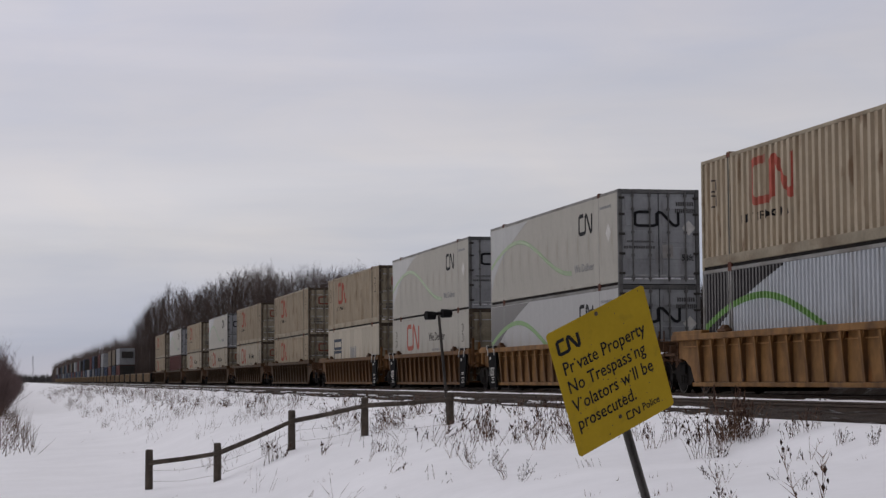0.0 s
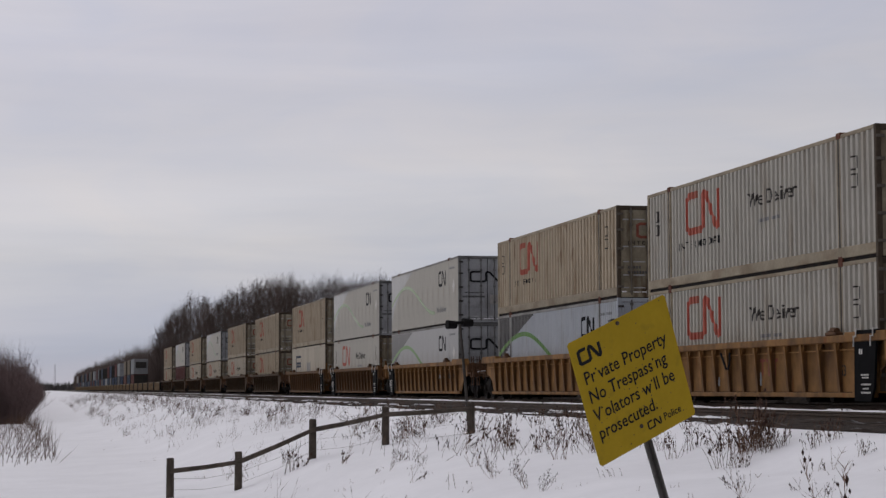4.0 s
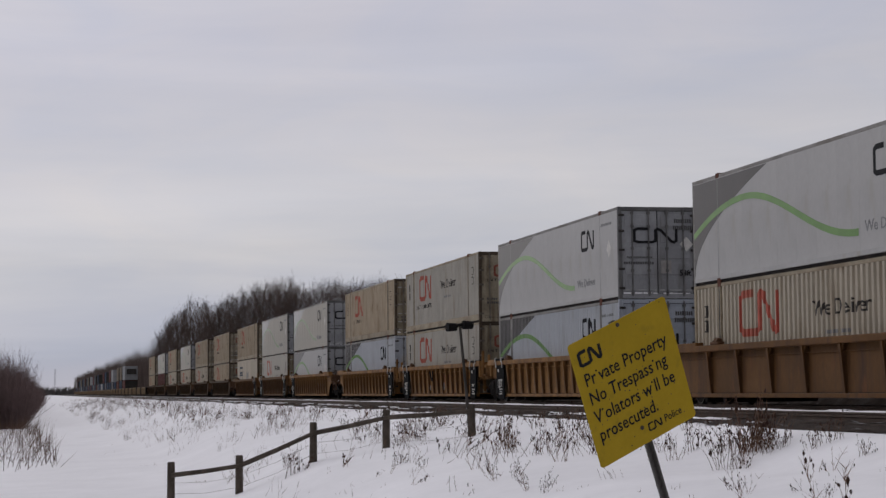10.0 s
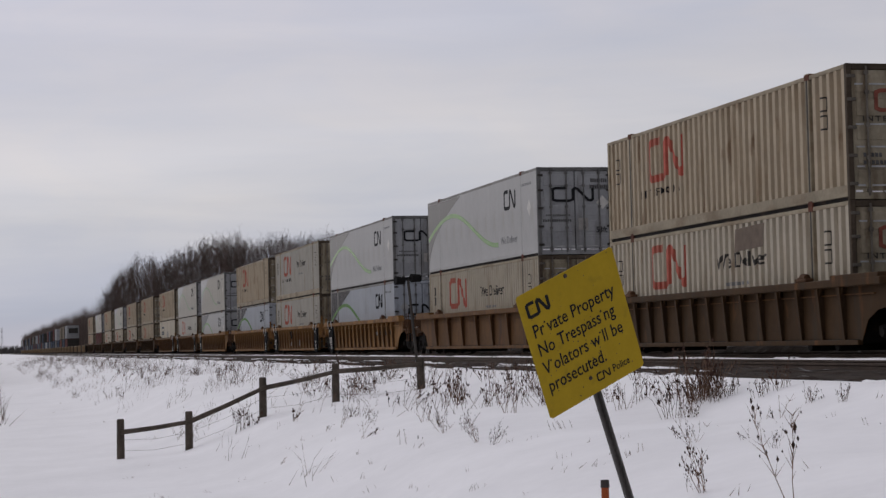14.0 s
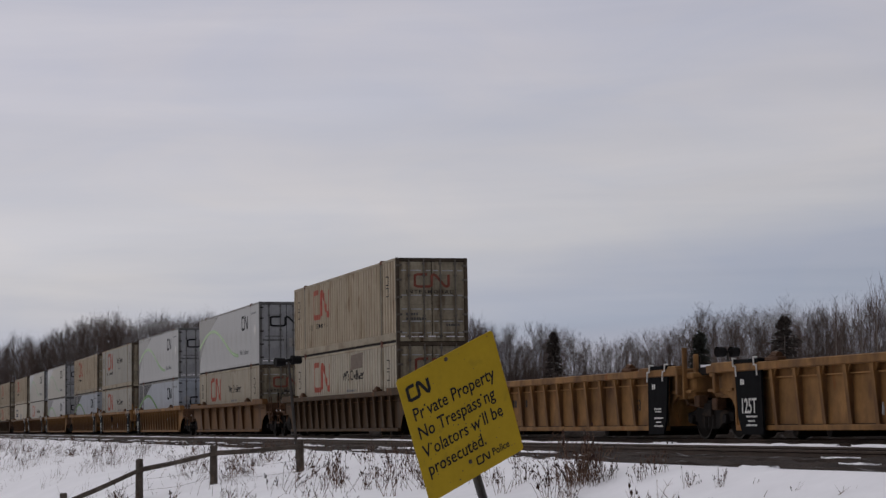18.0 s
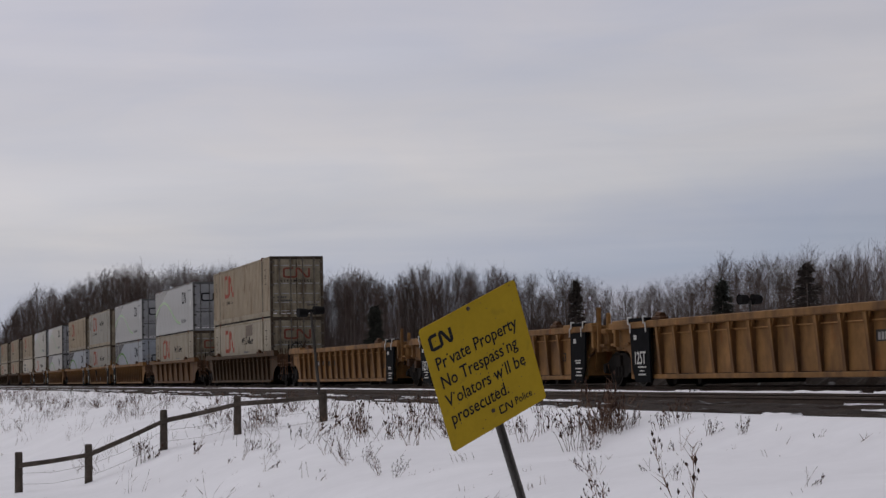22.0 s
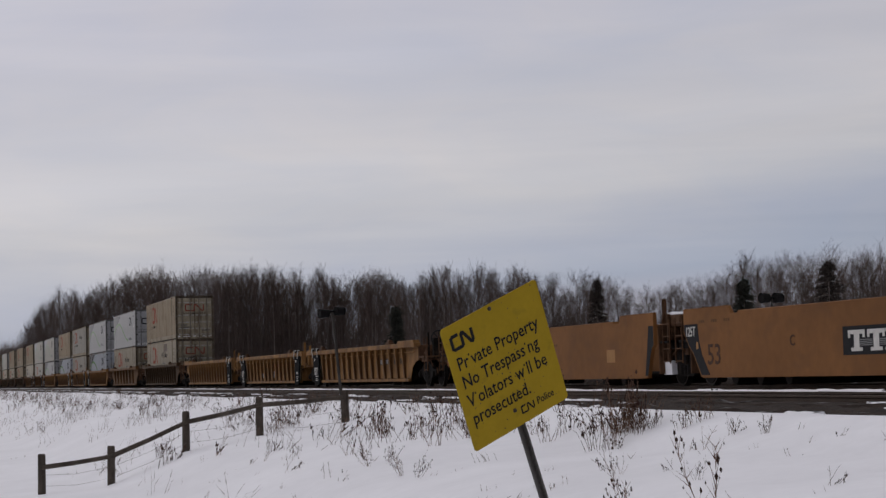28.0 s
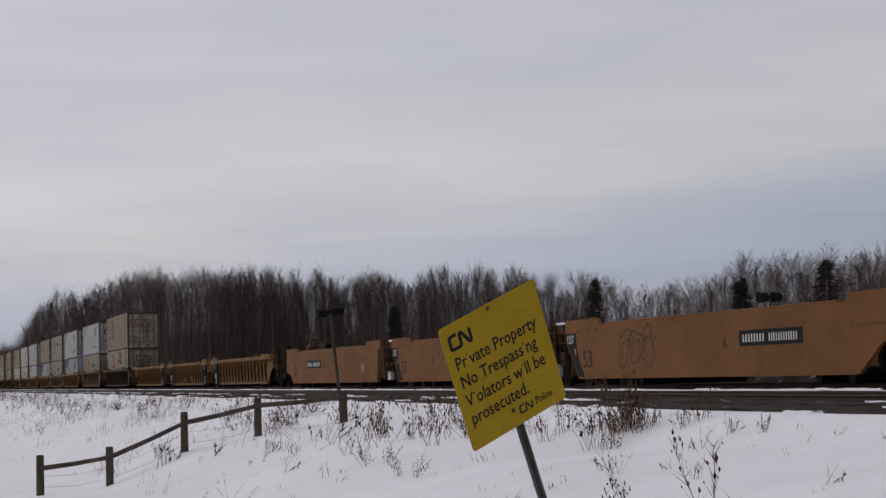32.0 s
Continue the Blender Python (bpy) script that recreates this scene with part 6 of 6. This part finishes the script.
# ---- fence ----
FENCE = [(3.85, 2.0, 0.72, 0.24), (5.83, 1.83, 0.74, 0.19), (8.0, 0.89, 0.68, 0.20), (10.15, 0.53, 0.66, 0.15), (12.67, 0.40, 0.72, 0.13)]
FD = 36.0


def build_fence():
    f = empty("post_and_rail_fence", "weathered grey post and rail fence stepping up a snowy bank", "fence")
    tops = []
    for k, (az, drop, tall, low) in enumerate(FENCE):
        p = bearing(az, FD)
        top = 0.45 - FD * math.tan(radians(drop))
        bm = bmesh.new()
        rod(bm, (p.x, p.y, top - tall - 0.5), (p.x + 0.006, p.y, top - 0.02), 0.078, 0.07, 10)
        rod(bm, (p.x + 0.006, p.y, top - 0.02), (p.x + 0.006, p.y, top), 0.07, 0.055, 10)
        part("post", bm, M_POST, f)
        tops.append((p, top, low))
    for a, b in zip(tops, tops[1:]):
        bm = bmesh.new()
        pa, pb = Vector((a[0].x, a[0].y - 0.10, a[1] - a[2])), Vector((b[0].x, b[0].y - 0.10, b[1] - b[2]))
        m1 = pa.lerp(pb, 0.5) + Vector((0, 0, -0.012))
        rod(bm, pa, m1, 0.045, 0.042, 8)
        rod(bm, m1, pb, 0.042, 0.038, 8)
        part("rail", bm, M_POST, f)
        bm = bmesh.new()
        for low in (0.38, 0.58):
            pa, pb = Vector((a[0].x, a[0].y - 0.08, a[1] - low)), Vector((b[0].x, b[0].y - 0.08, b[1] - low))
            m1 = pa.lerp(pb, 0.5) + Vector((0, 0, -0.05))
            rod(bm, pa, m1, 0.0032, n=4)
            rod(bm, m1, pb, 0.0032, n=4)
        part("wire", bm, M_WIRE, f)


build_fence()


# ---- crossing flashers ----
def flasher(base, head, size, label, drum=1.0, tilt=1.0):
    """A mast with a pair of lamp drums on a cross arm."""
    f = empty("signal_mast", label, "signal", "signals")
    b, h = Vector(base), Vector(head)
    bm = bmesh.new()
    rod(bm, b, b.lerp(h, 0.35), 0.042 * size, 0.038 * size, 10)
    rod(bm, b.lerp(h, 0.35), h, 0.03 * size, 0.026 * size, 10)
    part("mast", bm, M_MAST, f)
    bm = bmesh.new()
    rod(bm, h + Vector((-0.16 * size, 0, 0)), h + Vector((0.16 * size, 0, 0.03 * size * tilt)), 0.03 * size, n=8)
    part("cross_arm", bm, M_LAMPBLACK, f)
    for s in (-1, 1):
        c = h + Vector((s * 0.155 * size, 0, 0.02 * size * s * tilt))
        bm = bmesh.new()
        rod(bm, c + Vector((-0.10 * size, -0.02, 0)), c + Vector((0.085 * size, 0.02, 0)), 0.085 * drum, 0.075 * drum, 14)
        rod(bm, c + Vector((0.085 * size, 0.02, 0)), c + Vector((0.105 * size, 0.02, 0)), 0.06 * drum, 0.05 * drum, 14)
        part("lamp_housing", bm, M_LAMPBLACK, f)
    return f


pb = bearing(12.72, 36.6)
ph = bearing(12.36, 36.6)
flasher((pb.x, pb.y, -1.0), (ph.x, ph.y, 0.45 + 36.6 * math.tan(radians(1.90))), 1.0, "leaning grey mast with two black lamp drums")
pf = bearing(25.3, 62)
flasher((pf.x, pf.y, -1.2), (pf.x, pf.y, 0.45 + 62 * math.tan(radians(1.95))), 1.5, "grey signal mast with two black lamps beyond the track", drum=2.0, tilt=0.0)


# ---- warning sign ----
def build_sign():
    """A square plate on a leaning post, turned a little away."""
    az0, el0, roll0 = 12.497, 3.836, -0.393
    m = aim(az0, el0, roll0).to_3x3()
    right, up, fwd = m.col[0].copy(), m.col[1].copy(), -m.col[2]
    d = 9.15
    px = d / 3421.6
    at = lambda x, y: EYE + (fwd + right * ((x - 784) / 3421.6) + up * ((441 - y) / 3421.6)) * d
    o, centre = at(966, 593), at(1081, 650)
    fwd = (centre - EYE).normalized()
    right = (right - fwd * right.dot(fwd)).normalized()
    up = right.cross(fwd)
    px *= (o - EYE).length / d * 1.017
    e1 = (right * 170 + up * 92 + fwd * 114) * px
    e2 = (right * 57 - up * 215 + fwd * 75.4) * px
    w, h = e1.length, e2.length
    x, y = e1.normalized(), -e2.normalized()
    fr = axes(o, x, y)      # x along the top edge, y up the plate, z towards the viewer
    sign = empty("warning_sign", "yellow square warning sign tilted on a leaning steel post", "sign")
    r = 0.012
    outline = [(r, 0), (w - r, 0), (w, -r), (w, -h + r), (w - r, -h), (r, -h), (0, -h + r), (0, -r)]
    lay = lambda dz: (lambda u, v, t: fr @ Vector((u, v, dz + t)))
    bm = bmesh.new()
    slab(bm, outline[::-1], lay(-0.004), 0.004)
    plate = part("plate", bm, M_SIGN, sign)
    bm = bmesh.new()
    stroke(bm, [(0.045 + a * 0.125, -0.125 + b * 0.065) for a, b in RIBBON], 0.017, lay(0.0005), 0.0008)
    part("logo", bm, M_BLACK, plate)
    rows = (("Private Property", 0.040, 0.226, 0.091), ("No Trespassing", 0.040, 0.319, 0.091), ("Violators will be", 0.040, 0.413, 0.091), ("prosecuted.", 0.040, 0.503, 0.091))
    for text, u, v, size in rows:
        letters("lettering", text, size * 1.02, fr @ pose(u, -v * 1.025, 0.0005) @ Matrix.Diagonal((1, 1, 0.2, 1)), M_BLACK, plate, squeeze=0.83, worn=True)
    bm = bmesh.new()
    stroke(bm, [(0.325 + a * 0.078, -0.590 + b * 0.036) for a, b in RIBBON], 0.008, lay(0.0005), 0.0008)
    part("logo", bm, M_BLACK, plate)
    letters("lettering", "Police", 0.054, fr @ pose(0.424, -0.588, 0.0005) @ Matrix.Diagonal((1, 1, 0.2, 1)), M_BLACK, plate, squeeze=0.85)
    for u, v in ((0.305, 0.022), (0.285, 0.555)):
        bm = bmesh.new()
        rod(bm, fr @ Vector((u, -v, 0)), fr @ Vector((u, -v, 0.006)), 0.011, 0.008, 10)
        part("bolt", bm, M_POST, plate)
    bm = bmesh.new()
    top, mid_ = fr @ Vector((0.30, -0.01, -0.03)), fr @ Vector((0.313, -h, -0.03))
    way = (mid_ - top).normalized()
    foot = top + way * ((top.z + 1.35) / -way.z)
    span = (foot - top).length
    u_section = [(-0.016, -0.004), (-0.016, 0.0), (-0.008, 0.0), (-0.004, -0.020), (0.017, -0.020), (0.021, 0.0), (0.030, 0.0), (0.030, -0.004), (0.024, -0.004), (0.020, -0.025), (-0.007, -0.025), (-0.011, -0.004)]
    pf_ = axes(top, x - way * x.dot(way), -way)
    slab(bm, u_section, lambda u, v, d: pf_ @ Vector((u, -d, v)), span)
    part("post", bm, M_SIGNPOST, sign, "dark weathered steel channel post")
    bm = bmesh.new()
    for k in range(46):
        rr = random.Random(k)
        u0, v0, s0 = rr.uniform(0.01, w - 0.02), -rr.uniform(0.01, h - 0.02), rr.uniform(0.0012, 0.0035)
        slab(bm, [(u0 + s0 * rr.uniform(0.6, 1.5) * math.cos(TAU * i / 7), v0 + s0 * rr.uniform(0.6, 1.5) * math.sin(TAU * i / 7)) for i in range(7)], lay(0.0003 + k * 0.00001), 0.0006)
    tagged(part("speck", bm, M_FADED, plate, "small dark specks of dirt and chipped paint"), kind="stuff")


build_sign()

# short marker stake near the sign
pk = bearing(18.02, 13.0)
zk = 0.45 - 13.0 * math.tan(radians(4.13))
st = empty("marker_stake", "rusty orange marker stake with dark cap", "stake")
bm = bmesh.new()
rod(bm, (pk.x, pk.y, ground_z(pk.x, pk.y) - 0.2), (pk.x, pk.y, zk - 0.05), 0.026, 0.026, 10)
part("stake", bm, M_ORANGE, st)
bm = bmesh.new()
rod(bm, (pk.x, pk.y, zk - 0.05), (pk.x, pk.y, zk), 0.031, 0.028, 10)
part("cap", bm, M_FADED, st)


# ---- dry weeds in the snow ----
def weed_shape(rng, tall, stems, lean, heads, spread=0.12, side=2):
    sv, sf, hv, hf = [], [], [], []
    for _ in range(stems):
        b = Vector((rng.gauss(0, spread), rng.gauss(0, spread), -0.08))
        d = Vector((rng.gauss(lean, 0.30), rng.gauss(0, 0.28), 1)).normalized()
        L = tall * rng.uniform(0.45 if stems > 3 else 0.85, 1.05)
        q = b
        for seg in range(3):
            d = (d + Vector((rng.gauss(0, 0.12), rng.gauss(0, 0.12), 0))).normalized()
            n = q + d * L / 3
            limb(sv, sf, q, n, 0.0058 - seg * 0.0014, 0.0044 - seg * 0.0013, 3)
            for _ in range(side if seg else 0):
                t0 = q.lerp(n, rng.random())
                e = (d + Vector((rng.gauss(0, 0.6), rng.gauss(0, 0.6), 0.2))).normalized()
                tip = t0 + e * L * rng.uniform(0.10, 0.28)
                twig(sv, sf, t0, tip, 0.0042)
                if rng.random() < heads * 0.4:
                    clump(hv, hf, tip, rng.uniform(0.007, 0.016), rng)
            q = n
        if rng.random() < heads:
            for _ in range(rng.randrange(2, 7)):
                clump(hv, hf, q - d * L * rng.uniform(-0.02, 0.38) + Vector((rng.gauss(0, 0.016), rng.gauss(0, 0.016), 0)), rng.uniform(0.007, 0.018), rng)
    return sv, sf, hv, hf


def clump(vs, fs, c, r, rng):
    k = len(vs)
    for d in ((1, 0, 0), (-1, 0, 0), (0, 1, 0), (0, -1, 0), (0.3, 0, 2.4), (-0.3, 0, -2.2)):
        s = r * rng.uniform(0.6, 1.3)
        vs.append((c.x + d[0] * s, c.y + d[1] * s, c.z + d[2] * s))
    fs.extend((k + a, k + b, k + e) for a, b, e in ((0, 2, 4), (2, 1, 4), (1, 3, 4), (3, 0, 4), (2, 0, 5), (1, 2, 5), (3, 1, 5), (0, 3, 5)))


WEEDS = []
for k, shape in enumerate(((0.75, 9, 0.1, 0.75), (0.6, 14, -0.05, 0.5), (0.95, 6, 0.25, 0.8), (0.45, 7, 0.0, 0.2), (0.8, 12, -0.15, 0.9), (0.35, 4, 0.45, 0.1), (1.05, 3, 0.05, 1.0, 0.03, 8), (0.72, 20, 0.05, 0.5, 0.17, 3), (0.6, 5, 0.5, 0.3, 0.10, 2), (1.05, 2, 0.06, 1.0, 0.02, 10), (0.9, 7, 0.08, 1.0, 0.04, 5))):
    s = weed_shape(random.Random(300 + k), *shape)
    WEEDS.append((raw("stalk", s[0], s[1], M_STRAW), raw("seed_head", s[2], s[3], M_SEED)))


def weed(kind, x, y, size, turn):
    ob = empty("dry_weed", ("bushy dry brown weed with seed heads in snow", "thin dry grass stems bent in snow")[kind in (3, 5, 8)], "weed", "weeds in the snow")
    ob.matrix_basis = Matrix.LocRotScale((x, y, ground_z(x, y) - 0.02), Euler((0, 0, turn)), (size, size, size))
    for nm, me in zip(("stalk", "seed_head"), WEEDS[kind]):
        if len(me.polygons):
            c = tagged(new(nm, me), kind="stuff")
            c.parent = ob


def on_ground(az, el):
    """Where the line of sight with that bearing and height meets the snow."""
    way = bearing(az, math.cos(radians(el)), math.sin(radians(el)))
    d = 8.0
    while d < 400:
        q = EYE + way * d
        if q.z < ground_z(q.x, q.y):
            return q, d
        d += 0.1 + d * 0.002
    return q, d


# plants that stand out: bearing, depression, height in milliradians, kind
# by the fence
FENCE_PLANTS = [(9.9, -2.5, 9, 5), (10.9, -2.75, 11, 8), (12.3, -2.85, 9, 5), (13.8, -1.85, 18, 1), (12.8, -2.3, 12, 0), (11.9, -1.85, 16, 8), (10.1, -1.5, 12, 1),
                (6.1, -2.65, 8, 3), (7.5, -2.4, 14, 1), (8.4, -3.5, 7, 5), (9.8, -1.35, 12, 4), (10.7, -1.5, 12, 4), (11.1, -1.45, 12, 1), (8.7, -2.24, 14, 8),
                (7.32, -2.13, 9, 7), (11.15, -2.3, 7, 4), (13.64, -1.45, 14, 4), (14.64, -1.14, 12, 1), (15.3, -1.48, 17, 4), (15.8, -1.16, 14, 1),
                (11.74, -1.08, 9, 1), (11.0, -0.98, 9, 1), (9.52, -1.53, 9, 8), (6.12, -0.8, 7, 1)]
# along the bank
BANK_PLANTS = [(6.76, -0.98, 9, 4), (12.75, -1.59, 16, 8), (13.33, -2.67, 12, 10), (14.3, -3.0, 14, 10), (14.75, -3.05, 13, 10), (16.32, -1.94, 16, 1),
               (13.75, -1.76, 17, 1), (14.66, -1.93, 16, 1), (15.33, -2.1, 18, 0), (16.0, -1.5, 14, 1), (18.3, -1.87, 12, 4), (19.2, -1.79, 15, 1),
               (20.1, -1.85, 14, 7), (20.7, -1.9, 14, 1), (20.95, -1.8, 22, 7), (21.1, -1.75, 30, 4), (21.4, -1.85, 12, 7), (21.75, -1.75, 14, 4),
               (20.49, -2.9, 13, 8), (22.67, -1.75, 12, 1), (22.9, -2.5, 17, 8), (24.05, -2.0, 11, 1), (24.95, -2.02, 12, 4), (20.6, -3.1, 12, 0)]
# beside the sign and nearer
NEAR_PLANTS = [(20.9, -4.5, 30, 10), (23.4, -4.9, 55, 9), (23.0, -3.3, 11, 0), (27.04, -2.23, 8, 8), (26.67, -3.52, 14, 8), (25.9, -2.7, 7, 5), (17.3, -1.9, 12, 1),
               (16.9, -2.6, 9, 3), (14.0, -4.4, 8, 3), (20.5, -4.5, 15, 2), (22.3, -3.0, 9, 8), (19.0, -3.4, 8, 5), (21.0, -1.78, 16, 4), (21.25, -1.8, 20, 7),
               (20.8, -1.82, 14, 4), (13.9, -2.6, 12, 10), (13.2, -2.5, 11, 10), (21.15, -1.78, 24, 10), (20.85, -1.8, 20, 10)]


def weeds():
    rng = random.Random(12)
    # along the crest of the bank beside the gravel
    for i in range(75):
        y = 20 + 150 * rng.random() ** 1.3
        x = 8.5 + rng.gauss(0, 0.6) - 0.004 * y
        weed(rng.choice((0, 1, 1, 2, 4)), x, y, rng.uniform(0.4, 0.8), rng.uniform(0, TAU))
    # on the slope round the fence
    for i in range(24):
        az = rng.uniform(7.5, 18.5)
        p = bearing(az, rng.uniform(28, 52))
        if p.x < 4.4 or p.x > 9.2:
            continue
        weed(rng.choice((0, 1, 1, 3, 8, 8, 5)), p.x, p.y, rng.uniform(0.3, 0.7), rng.uniform(0, TAU))
    # thin stems on the upper slope
    for i in range(16):
        az = rng.uniform(9.5, 17.5)
        p = bearing(az, rng.uniform(28.5, 40))
        if 5.6 < p.x < 9.3:
            weed(rng.choice((8, 8, 1, 3)), p.x, p.y, rng.uniform(0.45, 0.9), rng.uniform(0, TAU))
    # far rows towards the horizon
    for i in range(170):
        y = rng.uniform(62, 260)
        x = rng.uniform(3.5, 8.8)
        weed(rng.choice((1, 1, 8, 0, 2, 8)), x, y, rng.uniform(0.4, 1.0), rng.uniform(0, TAU))
    heights = (0.75, 0.6, 0.95, 0.45, 0.8, 0.35, 1.05, 0.72, 0.6, 1.05, 0.9)
    for az, el, tall, kind in FENCE_PLANTS + BANK_PLANTS + NEAR_PLANTS:
        q, d = on_ground(az, el)
        weed(kind, q.x, q.y, d * tall / 1000 / heights[kind] * 1.1, rng.uniform(0, TAU))
    # thin bent straw over the bank and away along the track
    vs, fs = [], []
    for i in range(6500):
        y = 24 + 300 * rng.random() ** 1.5
        x = 9.3 - 5.6 * rng.random() ** 1.6
        if noise.noise((x * 0.45, y * 0.16, 8.0)) + 0.35 * noise.noise((x * 2.1, y * 0.9, 3.0)) < (0.12 if y > 46 else 0.24):
            continue
        z = ground_z(x, y) - 0.02
        for _ in range(rng.randrange(1, 4)):
            b = Vector((x + rng.gauss(0, 0.12), y + rng.gauss(0, 0.2), z))
            m = b + Vector((rng.gauss(0.03, 0.07), rng.gauss(0, 0.07), rng.uniform(0.10, 0.34)))
            twig(vs, fs, b, m + (m - b) * 0.2, 0.0042)
            sliver(vs, fs, m, m + Vector((rng.gauss(0.05, 0.12), rng.gauss(0, 0.12), rng.uniform(0.0, 0.22))), 0.005, rng.uniform(0, TAU))
    tagged(new("straw_grass", raw("straw_grass", vs, fs, M_STRAW)), "thin bent straw-coloured grass on a snowy bank", "grass", kind="stuff")
    # short dead grass pricking through the crust
    vs, fs = [], []
    for i in range(6500):
        az = rng.uniform(1, 30)
        p = bearing(az, 14 + 70 * rng.random() ** 1.4)
        if not 2.2 < p.x < 9.2 or noise.noise((p.x * 0.5, p.y * 0.3, 2.0)) < 0.0:
            continue
        if i % 9:
            continue
        for _ in range(rng.randrange(2, 6)):
            b = Vector((p.x + rng.gauss(0, 0.05), p.y + rng.gauss(0, 0.05), ground_z(p.x, p.y) - 0.02))
            twig(vs, fs, b, b + Vector((rng.gauss(0, 0.035), rng.gauss(0, 0.035), rng.uniform(0.02, 0.10))), 0.004)
    tagged(new("dead_grass", raw("dead_grass", vs, fs, M_STRAW)), "short dead grass blades pricking through snow", "grass", kind="stuff")


weeds()


# ---- what moves: the train rolls, its wheels turn ----
def rolled(t):
    ts, ds = [r[0] for r in ROLLED], [r[1] for r in ROLLED]
    return float(np.interp(t, ts, ds))


def motions():
    near = []
    for ob in TRAIN:
        home = ob.matrix_basis.copy()
        if -185 < home.translation.y < 120:
            near += [o for o in ob.children_recursive if o.name.split(".")[0] == "wheelset"]
        walk(ob, [(t, Matrix.Translation((0, s, 0)) @ home) for t, s in ROLLED])
    # near wheelsets turn, in steps of less than a quarter turn
    for ob in near:
        here = Vector(ob.location)
        walk(ob, [(i / 15, Matrix.Translation(here) @ Matrix.Rotation(-rolled(i / 15) / 0.455, 4, "X")) for i in range(481)])


motions()
